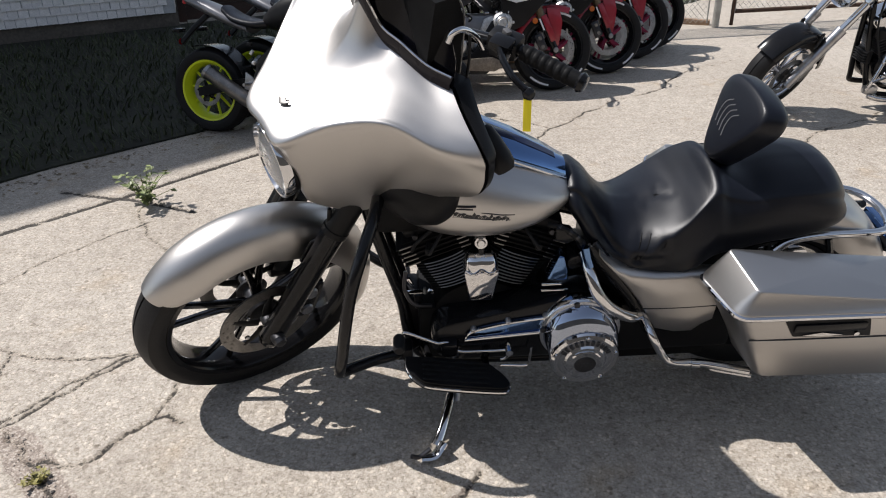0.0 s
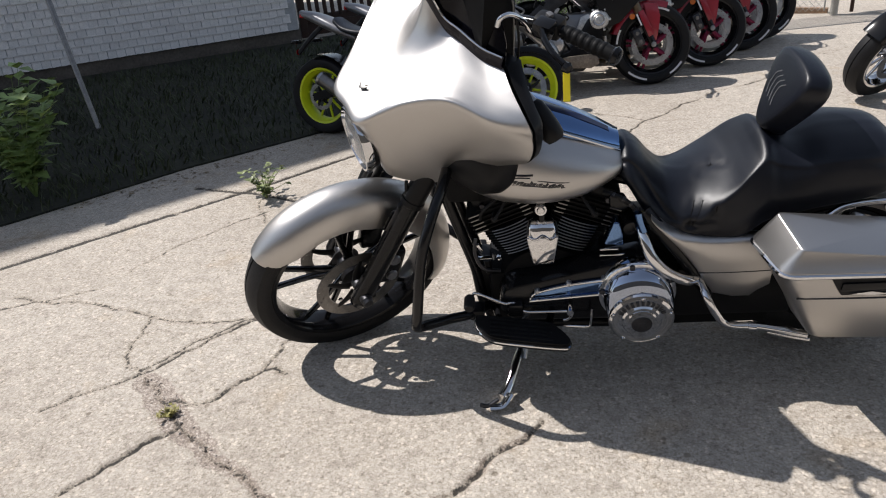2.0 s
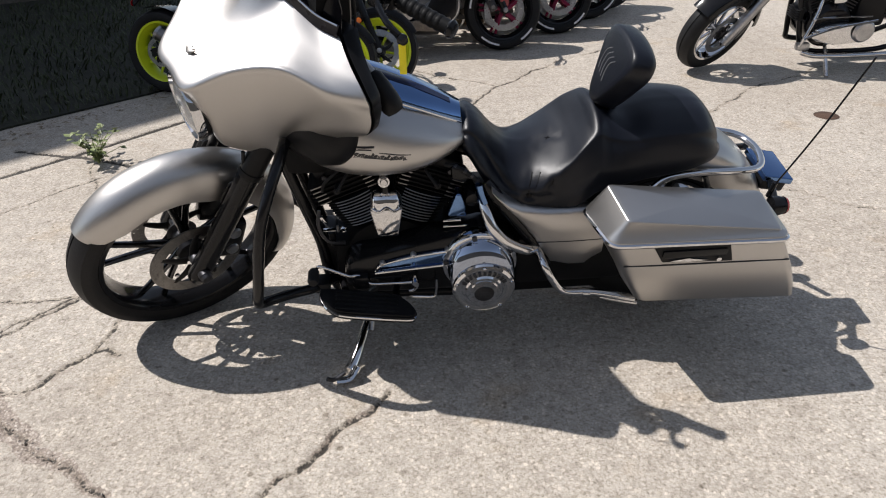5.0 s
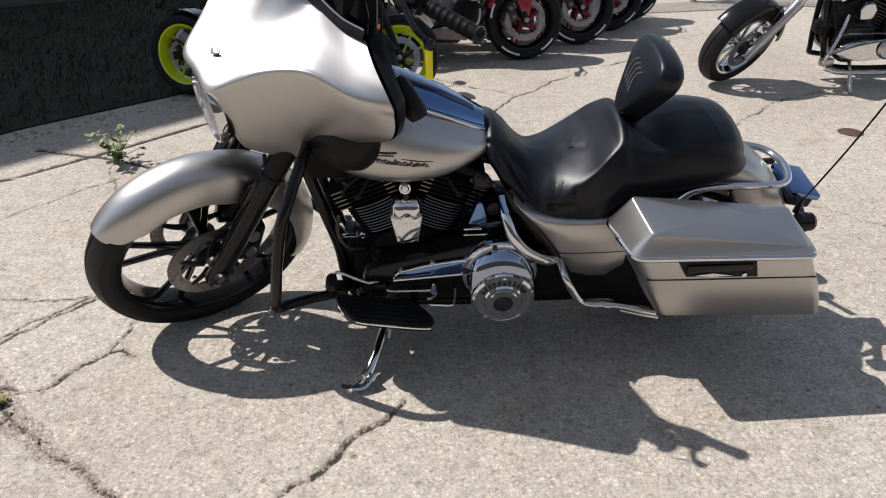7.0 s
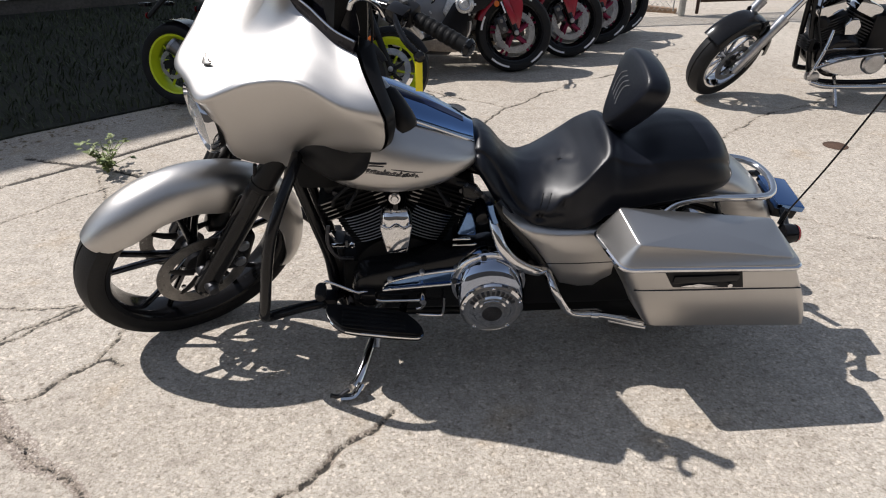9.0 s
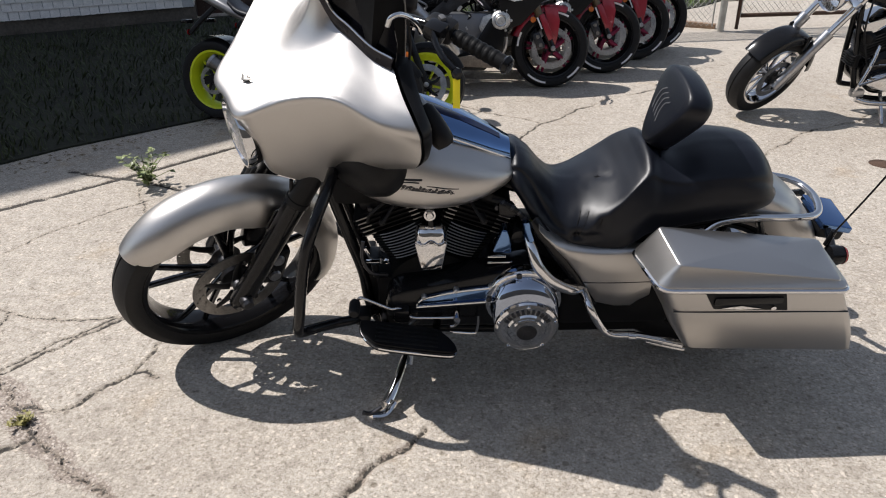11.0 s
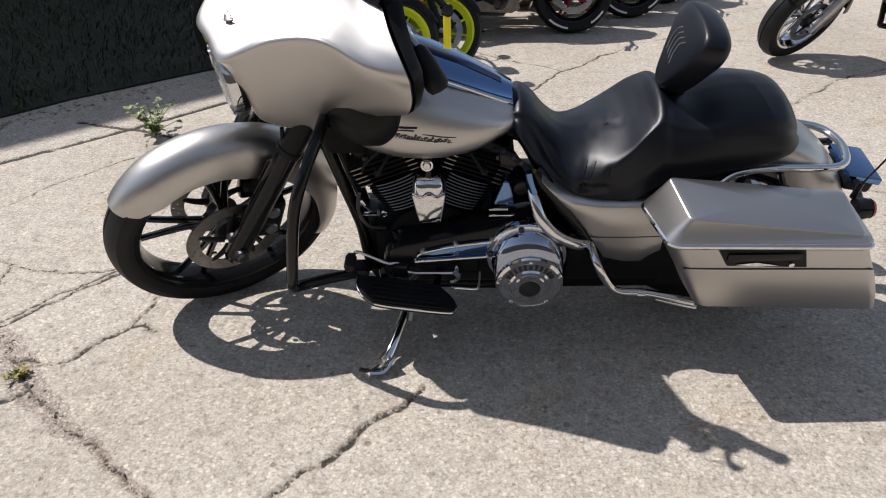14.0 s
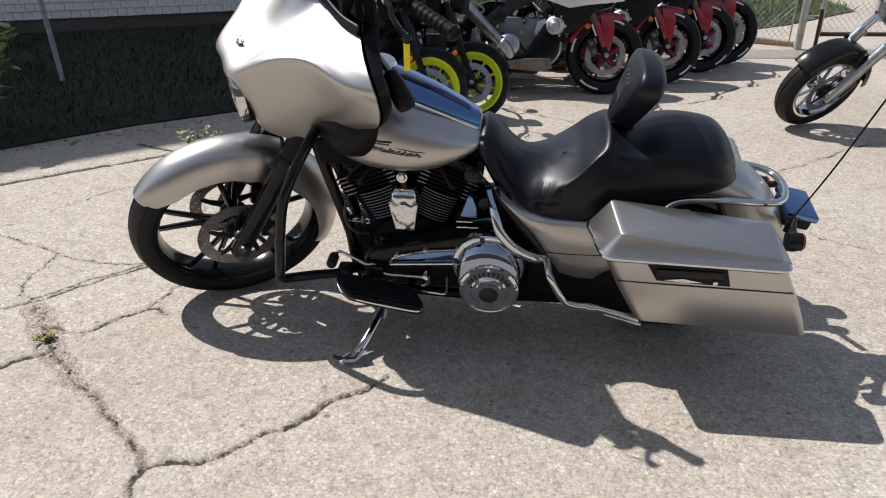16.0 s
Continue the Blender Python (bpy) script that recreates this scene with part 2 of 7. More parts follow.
def ring_section(w, h, z0=0.0, n=20, power=2.6):
    """A rounded cross-section in (y, z) with half width w and half height h."""
    out = []
    for k in range(n):
        t = 2 * math.pi * k / n
        c, s = math.cos(t), math.sin(t)
        out.append((w * math.copysign(abs(c) ** (2 / power), c), z0 + h * math.copysign(abs(s) ** (2 / power), s)))
    return out

# ---- ground ----
def jagged(points, amount, seed, rounds=5):
    """A polyline broken up by random midpoint offsets."""
    rnd = random.Random(seed)
    p = [Vector((*q, 0)) for q in points]
    for r in range(rounds):
        out = [p[0]]
        for a, b in zip(p, p[1:]):
            d = b - a
            if d.length > 0.02:
                out.append((a + b) / 2 + Vector((-d.y, d.x, 0)) * rnd.uniform(-amount, amount))
            out.append(b)
        p = out
    return p


CRACKS = [  # way, half width, depth, jaggedness
    ([(-0.72, 0.62), (-0.80, 0.50), (-0.85, 0.38), (-0.86, 0.28), (-0.87, 0.20), (-0.92, 0.14), (-0.96, 0.08), (-0.99, 0.02), (-1.07, 0.0), (-1.14, 0.02)], 0.006, 0.010, 0.16),
    ([(-0.87, 0.20), (-0.78, 0.18)], 0.008, 0.006, 0.2),
    ([(-0.95, 0.58), (-1.05, 0.53), (-1.18, 0.38), (-1.28, 0.24), (-1.37, 0.14), (-1.43, 0.09), (-1.6, -0.05)], 0.005, 0.009, 0.14),
    ([(-2.3, 0.74), (-1.82, 0.67), (-1.64, 0.62), (-1.51, 0.57), (-1.32, 0.53), (-1.09, 0.55)], 0.003, 0.006, 0.1),
    ([(-1.52, 0.57), (-1.49, 0.38), (-1.47, 0.28), (-1.42, 0.21), (-1.30, 0.14)], 0.003, 0.006, 0.14),
    ([(-1.30, 0.13), (-1.20, 0.04), (-1.12, -0.04), (-1.03, -0.12), (-0.91, -0.20), (-0.79, -0.29), (-0.64, -0.40), (-0.50, -0.50), (-0.42, -0.58)], 0.0030, 0.008, 0.15),
    ([(-1.5, -0.62), (-1.19, -0.29), (-1.15, -0.24), (-1.10, -0.17), (-1.05, -0.11)], 0.0085, 0.013, 0.16),
    ([(-0.42, -0.58), (-0.38, -0.72), (-0.36, -1.2)], 0.008, 0.012, 0.16),
    ([(-0.42, -0.58), (-0.24, -0.50), (-0.15, -0.38), (-0.04, -0.26), (0.03, -0.17), (0.09, -0.11), (0.13, -0.05)], 0.0078, 0.014, 0.15),
    ([(0.2, 2.2), (0.53, 2.61), (0.70, 2.95), (1.15, 3.44), (1.85, 4.18), (2.45, 4.69), (3.4, 5.5)], 0.007, 0.006, 0.1),
    ([(-0.2, 3.6), (0.13, 3.45), (0.45, 3.18), (0.71, 3.01)], 0.005, 0.005, 0.1),
    ([(1.4, 1.9), (1.95, 2.36), (2.19, 2.58), (2.46, 2.86), (3.1, 3.3)], 0.006, 0.005, 0.12),
    ([(-2.6, 0.55), (-1.91, 0.82), (-1.75, 1.24), (-1.61, 1.42), (-1.41, 1.66)], 0.002, 0.004, 0.08),
    ([(-1.52, 1.84), (-1.48, 1.7), (-1.38, 1.52), (-1.2, 1.3), (-1.1, 1.0)], 0.003, 0.006, 0.12),
    ([(1.41, 1.6), (1.75, 1.40), (1.91, 1.28), (2.03, 1.21), (2.4, 1.0)], 0.003, 0.006, 0.14),
    ([(-0.97, 0.60), (-1.08, 0.535), (-1.20, 0.40), (-1.295, 0.255), (-1.36, 0.165)], 0.0028, 0.006, 0.12),
]
JOINTS = [  # straight seams between slabs
    ([(-4.2, -0.66), (-2.53, 1.12), (-1.60, 2.06), (-1.18, 2.53), (0.2, 4.05)], 0.023, 0.016, 0.004),
    ([(-2.04, 2.07), (-1.62, 1.95), (-1.23, 1.77)], 0.016, 0.012, 0.02),
]


def dense(lo, hi, step, far):
    inner = np.arange(lo, hi + step / 2, step)
    out = step * 1.25 ** np.arange(1, 60)
    out = np.cumsum(out)
    out = out[out < far]
    return np.concatenate([(lo - out)[::-1], inner, hi + out])


def make_ground():
    xs = np.concatenate([dense(-1.75, 1.1, 0.0100, 0.3), np.arange(1.45, 2.95, 0.02)])
    xs = np.concatenate([np.arange(-2.6, xs[0] - 0.01, 0.02), xs])
    out = np.cumsum(0.02 * 1.25 ** np.arange(1, 50))
    out = out[out < 400]
    xs = np.concatenate([(xs[0] - out)[::-1], xs, xs[-1] + out])
    ys = np.concatenate([np.arange(-0.85, 0.8, 0.0100), np.arange(0.8, 4.4, 0.0180)])
    ys = np.concatenate([(ys[0] - out)[::-1], ys, ys[-1] + out])
    gx, gy = np.meshgrid(xs, ys)
    z = np.zeros_like(gx)
    gap = np.full_like(gx, 0.2)
    crumble = np.zeros_like(gx)
    rng = np.random.default_rng(5)
    near = (gx > -4) & (gx < 4) & (gy > -1.6) & (gy < 5.5)
    px, py = gx[near], gy[near]
    zn, gn, cn = np.zeros_like(px), np.full_like(px, 0.2), np.zeros_like(px)
    for k, (way, half, depth, rough) in enumerate(CRACKS + JOINTS):
        line = jagged(way, rough, k + 1)
        d = np.full_like(px, 9.0)
        for a, b in zip(line, line[1:]):
            ax, ay, bx, by = a.x, a.y, b.x - a.x, b.y - a.y
            t = np.clip(((px - ax) * bx + (py - ay) * by) / (bx * bx + by * by + 1e-12), 0, 1)
            d = np.minimum(d, np.hypot(px - ax - t * bx, py - ay - t * by))
        # the gap opens and closes along its way
        v = 0.5 + 0.28 * np.sin(px * 13.1 + py * 9.7 + 2.1 * k) + 0.22 * np.sin(px * 31.0 - py * 23.0 + k) + 0.16 * np.sin(px * 61.0 + py * 71.0)
        v = np.clip(v, 0.08, 1.3) if k < len(CRACKS) else np.clip(0.75 + 0.3 * v, 0, 1)
        w = 0.62 * half * v + 0.0016
        zn = np.minimum(zn, -depth * np.exp(-((d / (w * 1.2)) ** 2)))
        gn = np.minimum(gn, d - 0.74 * half * v - 0.0011)
        if k == 5:  # the crumbled strip along this crack
            tx = np.clip(1 - np.hypot(px + 1.17, py - 0.02) / 0.62, 0, 1)
            cn = np.exp(-((d / (0.017 + 0.046 * tx)) ** 4))
            zn = zn - 0.007 * cn * rng.random(px.shape)
        if k == 8:  # spalled edge
            cn = np.maximum(cn, 0.55 * np.exp(-((d / 0.02) ** 4)) * (np.sin(px * 23) * np.sin(py * 31) > 0.1))
    z[near], gap[near], crumble[near] = zn, gn, cn
    fine = (gx > -2.4) & (gx < 2.9) & (gy > -1.1) & (gy < 4.3)
    z[fine] += rng.normal(0, 0.0006, fine.sum())
    # small chips and pits in the worn surface
    ny, nx = gx.shape
    idx = np.arange(nx * ny).reshape(ny, nx)
    quads = np.stack([idx[:-1, :-1], idx[:-1, 1:], idx[1:, 1:], idx[1:, :-1]], -1).reshape(-1, 4)
    me = bpy.data.meshes.new("ground")
    me.vertices.add(nx * ny)
    me.vertices.foreach_set("co", np.stack([gx, gy, z], -1).ravel())
    me.loops.add(quads.size)
    me.loops.foreach_set("vertex_index", quads.ravel())
    me.polygons.add(len(quads))
    me.polygons.foreach_set("loop_start", np.arange(0, quads.size, 4))
    me.polygons.foreach_set("loop_total", np.full(len(quads), 4))
    me.update()
    me.validate()
    for name, field in (("gap", gap), ("crumble", crumble)):
        me.attributes.new(name, "FLOAT", "POINT").data.foreach_set("value", field.ravel())
    me.polygons.foreach_set("use_smooth", [True] * len(me.polygons))
    me.materials.append(concrete())
    return tagged(new("ground", me), "worn pale concrete yard with cracks and seams", "ground", kind="structure")


def concrete():
    m = bpy.data.materials.new("worn_concrete")
    m.use_nodes = True
    n, l = m.node_tree.nodes, m.node_tree.links
    b = n["Principled BSDF"]
    geo = n.new("ShaderNodeNewGeometry")

    def noise_tex(scale, detail=4.0, rough=0.6):
        t = n.new("ShaderNodeTexNoise")
        t.inputs["Scale"].default_value, t.inputs["Detail"].default_value, t.inputs["Roughness"].default_value = scale, detail, rough
        l.new(geo.outputs["Position"], t.inputs["Vector"])
        return t.outputs["Fac"]

    def ramp(fac, stops):
        r = n.new("ShaderNodeValToRGB")
        while len(r.color_ramp.elements) < len(stops):
            r.color_ramp.elements.new(0.5)
        for e, (p, c) in zip(r.color_ramp.elements, stops):
            e.position, e.color = p, (*c, 1)
        l.new(fac, r.inputs["Fac"])
        return r.outputs["Color"]

    def mix(kind, fac, a, c):
        x = n.new("ShaderNodeMix")
        x.data_type, x.blend_type = "RGBA", kind
        if isinstance(fac, float):
            x.inputs["Factor"].default_value = fac
        else:
            l.new(fac, x.inputs["Factor"])
        l.new(a, x.inputs["A"])
        l.new(c, x.inputs["B"])
        return x.outputs["Result"]

    def value(kind, a, c):
        x = n.new("ShaderNodeMath")
        x.operation = kind
        for i, v in enumerate((a, c)):
            if isinstance(v, (int, float)):
                x.inputs[i].default_value = v
            else:
                l.new(v, x.inputs[i])
        return x.outputs[0]

    def field(name):
        at = n.new("ShaderNodeAttribute")
        at.attribute_name = name
        return at.outputs["Fac"]

    def cell(scale, jitter=1.0):
        v = n.new("ShaderNodeTexVoronoi")
        v.inputs["Scale"].default_value = scale
        l.new(geo.outputs["Position"], v.inputs["Vector"])
        c = n.new("ShaderNodeSeparateColor")
        l.new(v.outputs["Color"], c.inputs[0])
        return v.outputs["Distance"], c.outputs[0], c.outputs[1]

    broad = ramp(noise_tex(0.9, 6), [(0.28, (0.410, 0.360, 0.308)), (0.5, (0.480, 0.428, 0.373)), (0.75, (0.522, 0.472, 0.416))])
    mid = ramp(noise_tex(14, 5), [(0.3, (0.84, 0.83, 0.82)), (0.5, (1.0, 1.0, 1.0)), (0.72, (1.1, 1.1, 1.09))])
    grit = ramp(noise_tex(140, 4, 0.8), [(0.35, (0.54, 0.52, 0.49)), (0.45, (0.93, 0.93, 0.92)), (0.6, (1.05, 1.05, 1.05)), (0.70, (1.22, 1.22, 1.21))])
    dist, tint, pick = cell(104)
    pebbles = ramp(tint, [(0.0, (0.70, 0.68, 0.64)), (0.15, (0.89, 0.88, 0.86)), (0.7, (1.0, 1.0, 1.0)), (0.9, (1.09, 1.09, 1.08)), (1.0, (1.30, 1.29, 1.27))])
    stones = ramp(dist, [(0.0, (1.05, 1.05, 1.04)), (0.45, (1.0, 1.0, 1.0)), (0.75, (0.88, 0.87, 0.86))])
    pdist, ptint, ppick = cell(17)
    # small pits by colour alone: their shade is painted as dark spots
    pit_shade = ramp(value("ADD", pdist, value("MULTIPLY", ptint, 0.5)), [(0.155, (0.58, 0.55, 0.51)), (0.22, (1, 1, 1))])
    wear = ramp(noise_tex(52, 6, 0.78), [(0.37, (0.54, 0.52, 0.49)), (0.44, (0.95, 0.95, 0.94)), (0.58, (1.0, 1.0, 1.0)), (0.68, (1.10, 1.10, 1.09))])
    col = mix("MULTIPLY", 1.0, broad, mid)
    for layer in (pebbles, grit, stones, wear, pit_shade):
        col = mix("MULTIPLY", 1.0, col, layer)
    # oil and rust stains
    spots = ramp(noise_tex(3.1, 3), [(0.60, (1, 1, 1)), (0.75, (0.93, 0.86, 0.76))])
    col = mix("MULTIPLY", 1.0, col, spots)
    # rubble in the crumbled strip
    rdist, rtint, rpick = cell(150)
    rubble = mix("MULTIPLY", 1.0, ramp(rtint, [(0.0, (0.22, 0.178, 0.150)), (0.5, (0.36, 0.305, 0.262)), (1.0, (0.55, 0.49, 0.43))]), ramp(rdist, [(0.25, (1, 1, 1)), (0.7, (0.68, 0.64, 0.60))]))
    ragged = value("ADD", field("crumble"), value("MULTIPLY", value("SUBTRACT", noise_tex(45, 4), 0.5), 0.9))
    col = mix("MIX", ramp(ragged, [(0.38, (0, 0, 0)), (0.48, (0.92, 0.92, 0.92))]), col, rubble)
    # cracks: a sharp ragged gap with soil in it, and stained edges
    edge = value("ADD", field("gap"), value("ADD", value("MULTIPLY", value("SUBTRACT", noise_tex(70, 4, 0.75), 0.5), 0.024), value("MULTIPLY", value("SUBTRACT", noise_tex(17, 3, 0.6), 0.5), 0.016)))
    col = mix("MULTIPLY", 1.0, col, ramp(edge, [(0.0, (0.74, 0.71, 0.66)), (0.014, (1, 1, 1))]))
    soil = ramp(noise_tex(90, 3), [(0.3, (0.012, 0.010, 0.008)), (0.7, (0.06, 0.048, 0.036))])
    col = mix("MIX", ramp(edge, [(0.0005, (1, 1, 1)), (0.003, (0, 0, 0))]), col, soil)
    l.new(col, b.inputs["Base Color"])
    b.inputs["Roughness"].default_value = 0.72
    b.inputs["Specular IOR Level"].default_value = 0.5
    bp = n.new("ShaderNodeBump")
    bp.inputs["Strength"].default_value, bp.inputs["Distance"].default_value = 0.85, 0.005
    l.new(value("ADD", noise_tex(120, 4, 0.7), value("MULTIPLY", dist, -0.12)), bp.inputs["Height"])
    l.new(bp.outputs["Normal"], b.inputs["Normal"])
    return m


make_ground()


def make_gravel():
    """Loose stones broken out of the concrete along the crumbled strip."""
    rnd = random.Random(21)
    verts, faces = [], []
    way = jagged(CRACKS[5][0], CRACKS[5][3], 6)
    for k in range(330):
        i = rnd.randrange(len(way) - 1)
        p = way[i].lerp(way[i + 1], rnd.random())
        near = max(0.0, 1 - math.hypot(p.x + 1.17, p.y - 0.02) / 0.6)
        if rnd.random() > 0.15 + near:
            continue
        s = 0.014 + 0.030 * near
        x, y = p.x + rnd.gauss(0, s * 0.6), p.y + rnd.gauss(0, s * 0.6)
        r = rnd.choice((0.0015, 0.002, 0.0025, 0.004)) * rnd.uniform(0.8, 1.4)
        a, b = len(verts), rnd.uniform(0, math.tau)
        for j in range(6):
            t = b + math.tau * j / 6
            q = r * rnd.uniform(0.7, 1.2)
            verts.append((x + q * math.cos(t), y + q * math.sin(t), -0.004 + r * 0.3))
        for j in range(3):
            t = b + math.tau * j / 3
            verts.append((x + r * 0.5 * math.cos(t), y + r * 0.5 * math.sin(t), -0.003 + r * rnd.uniform(0.8, 1.2)))
        for j in range(3):
            faces += [(a + 2 * j, a + 2 * j + 1, a + 6 + j), (a + 2 * j + 1, a + (2 * j + 2) % 6, a + 6 + (j + 1) % 3, a + 6 + j)]
        faces.append((a + 6, a + 7, a + 8))
    me = bpy.data.meshes.new("gravel")
    me.from_pydata(verts, [], faces)
    me.materials.append(GRAVEL)
    tagged(new("gravel", me), "loose grey gravel in the crumbled crack", "gravel", kind="stuff")


make_gravel()


# ---- lawns ----
def inside(x, y, poly):
    hit = False
    for (x1, y1), (x2, y2) in zip(poly, poly[1:] + poly[:1]):
        if (y1 > y) != (y2 > y) and x < (x2 - x1) * (y - y1) / (y2 - y1) + x1:
            hit = not hit
    return hit


def lawn(name, poly, count, height, seed, label, bare=False, blades=None):
    bm = bmesh.new()
    top = [bm.verts.new((x, y, 0.012)) for x, y in poly]
    low = [bm.verts.new((x, y, -0.01)) for x, y in poly]
    bm.faces.new(top)
    for i in range(len(poly)):
        j = (i + 1) % len(poly)
        bm.faces.new((top[i], top[j], low[j], low[i]))
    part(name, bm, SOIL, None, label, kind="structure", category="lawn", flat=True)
    rnd = random.Random(seed)
    xs, ys = [p[0] for p in poly], [p[1] for p in poly]
    verts, faces = [], []
    while len(faces) < count:
        x, y = rnd.uniform(min(xs), max(xs)), rnd.uniform(min(ys), max(ys))
        if not inside(x, y, poly) or (bare and (x + 5.8) * 0.491 - (y - 5.48) * 0.871 < 0.12 + 0.35 * rnd.random()):
            continue
        a, h, w = rnd.uniform(0, math.tau), height * rnd.uniform(0.35, 1.3), rnd.uniform(0.003, 0.007)
        lean = h * rnd.uniform(0.1, 0.9)
        c, s = math.cos(a), math.sin(a)
        k = len(verts)
        verts += [(x - s * w, y + c * w, 0.008), (x + s * w, y - c * w, 0.008), (x + c * lean * 0.45 + s * w * 0.7, y + s * lean * 0.45 - c * w * 0.7, h * 0.7), (x + c * lean, y + s * lean, h)]
        faces += [(k, k + 1, k + 2, k + 3)]
    me = bpy.data.meshes.new("grass")
    me.from_pydata(verts, [], faces)
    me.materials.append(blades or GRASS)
    tagged(new("grass", me), "green grass blades on the lawn", "grass", kind="stuff")


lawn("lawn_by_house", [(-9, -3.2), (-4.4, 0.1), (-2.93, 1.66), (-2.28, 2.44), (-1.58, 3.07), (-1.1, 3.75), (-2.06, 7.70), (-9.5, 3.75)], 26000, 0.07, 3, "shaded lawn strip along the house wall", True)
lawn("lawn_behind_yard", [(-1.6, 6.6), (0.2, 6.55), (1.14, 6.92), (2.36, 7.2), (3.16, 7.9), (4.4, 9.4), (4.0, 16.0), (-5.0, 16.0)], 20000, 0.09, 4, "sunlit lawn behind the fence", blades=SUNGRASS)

# ---- house ----
WALL_AT, WALL_TURN = V(-5.8, 5.48, 0), 29.4
WALL = pose(WALL_AT.x, WALL_AT.y, 0, 0, 0, WALL_TURN)  # x along the wall, y into the house


def make_house():
    house = thing("house", WALL, "white house with shingle siding on a dark foundation", "house")
    # gable end over the yard, and a low wing
    part("wall_gable", slab([(-9.0, 0.02, 0.16), (0.95, 0.02, 0.16), (0.95, 0.02, 7.85), (-1.84, 0.02, 9.0), (-4.3, 0.02, 10.05), (-9.0, 0.02, 8.1)], 0.25, (0, 1, 0), 0.0), MORTAR, house, flat=True)
    part("wall_wing", slab([(0.955, 0.02, 0.16), (3.18, 0.02, 0.16), (3.18, 0.02, 3.2), (0.955, 0.02, 3.2)], 0.25, (0, 1, 0), 0.0), MORTAR, house, flat=True)
    part("foundation", box((-2.9, 0.16, 0.06), (12.2, 0.24, 0.22), 0.006), FOUND, house, "dark stained concrete foundation")
    part("back_wall", box((-2.0, 5.4, 2.0), (10.0, 0.2, 4.0), 0.0), MORTAR, house)
    part("end_wall", box((3.10, 2.85, 1.6), (0.2, 4.8, 3.2), 0.0), MORTAR, house)
    part("roof", slab([(-9.3, -0.12, 8.1), (-4.3, -0.12, 10.15), (1.1, -0.12, 7.9), (1.1, -0.12, 7.8), (-4.3, -0.12, 10.05), (-9.3, -0.12, 8.0)], 6.0, (0, 1, 0), 0.0), ROOF, house, "dark shingle roof")
    part("porch_roof", box((2.1, 2.7, 3.26), (2.5, 5.8, 0.1), 0.0), ROOF, house)
    # siding shingles course by course
    rnd = random.Random(8)
    shapes = []
    for k in range(5):
        w, h = 0.0935, 0.100
        bm = bmesh.new()
        cols = 5
        lo = [V(w * i / (cols - 1) - w / 2, -0.016, rnd.uniform(-0.004, 0.006)) for i in range(cols)]
        front_lo = [bm.verts.new(p) for p in lo]
        back_lo = [bm.verts.new(p + V(0, 0.010, 0)) for p in lo]
        top = [bm.verts.new((p.x, -0.002, h)) for p in lo]
        for i in range(cols - 1):
            bm.faces.new((front_lo[i], front_lo[i + 1], top[i + 1], top[i]))
            bm.faces.new((back_lo[i], back_lo[i + 1], front_lo[i + 1], front_lo[i]))
        bm.faces.new((front_lo[0], top[0], back_lo[0]))
        bm.faces.new((front_lo[-1], back_lo[-1], top[-1]))
        bmesh.ops.recalc_face_normals(bm, faces=bm.faces[:])
        me = bpy.data.meshes.new("shingle")
        bm.to_mesh(me)
        bm.free()
        me.materials.append(BRICK)
        shapes.append(me)
    upper_v, upper_f = [], []
    for row in range(13):
        for col in range(61):
            x = -2.9 + col * 0.10 + (0.05 if row % 2 else 0.0) + rnd.uniform(-0.0025, 0.0025)
            if x > 3.08:
                continue
            me, at = shapes[rnd.randrange(5)], V(x, 0.018, 0.165 + row * 0.088 + rnd.uniform(-0.002, 0.002))
            if row < 6 and x > -1.4:
                ob = new("shingle", me)
                ob.parent = house
                ob.location = at
            else:
                k = len(upper_v)
                upper_v += [v.co + at for v in me.vertices]
                upper_f += [[k + i for i in p.vertices] for p in me.polygons]
    me = bpy.data.meshes.new("upper_shingles")
    me.from_pydata(upper_v, [], upper_f)
    me.materials.append(BRICK)
    ob = new("upper_shingles", me)
    ob.parent = house
    tagged(ob, "white shingle courses farther up and along the wall", kind="stuff")
    return house


make_house()
# unseen wall added behind the camera to give chrome a dark horizon band
part("reflection_wall", box((1.0, -9.5, 2.4), (50.0, 0.3, 5.0), 0.0), ROOF, None, "unseen dark wall added behind the camera for reflections", kind="structure", category="wall", flat=True)


def make_porch_rail():
    m = WALL @ pose(3.25, 0.35, 0)
    rail = thing("porch_railing", m, "red-brown stained wooden porch railing with upright slats", "railing")
    part("post", box((0.05, 0, 0.55), (0.09, 0.09, 1.1), 0.006), WOOD, rail)
    part("post", box((1.65, 0, 0.55), (0.09, 0.09, 1.1), 0.006), WOOD, rail)
    part("bottom_rail", box((0.85, 0, 0.22), (1.5, 0.04, 0.09), 0.005), WOOD, rail)
    part("top_rail", box((0.85, 0, 1.05), (1.5, 0.05, 0.08), 0.005), WOOD, rail)
    base = part("slat", box((0, -0.03, 0.62), (0.05, 0.02, 0.78), 0.003), WOOD, rail)
    base.location.x = 0.16
    for i in range(1, 15):
        ob = base.copy()
        scene.collection.objects.link(ob)
        ob.location.x = 0.16 + 0.098 * i
    part("skirt", box((0.85, 0.03, 0.09), (1.7, 0.03, 0.16), 0.004), WOOD, rail)


make_porch_rail()

# leaning steel pipe in the grass
pipe = part("leaning_pipe", tube([(-3.64, 3.55, 0.0), (-3.86, 3.78, 0.62), (-4.2, 4.14, 1.55)], 0.022, 12, smooth=False), ROTOR, None, "grey steel pipe leaning out of the grass", category="pipe")


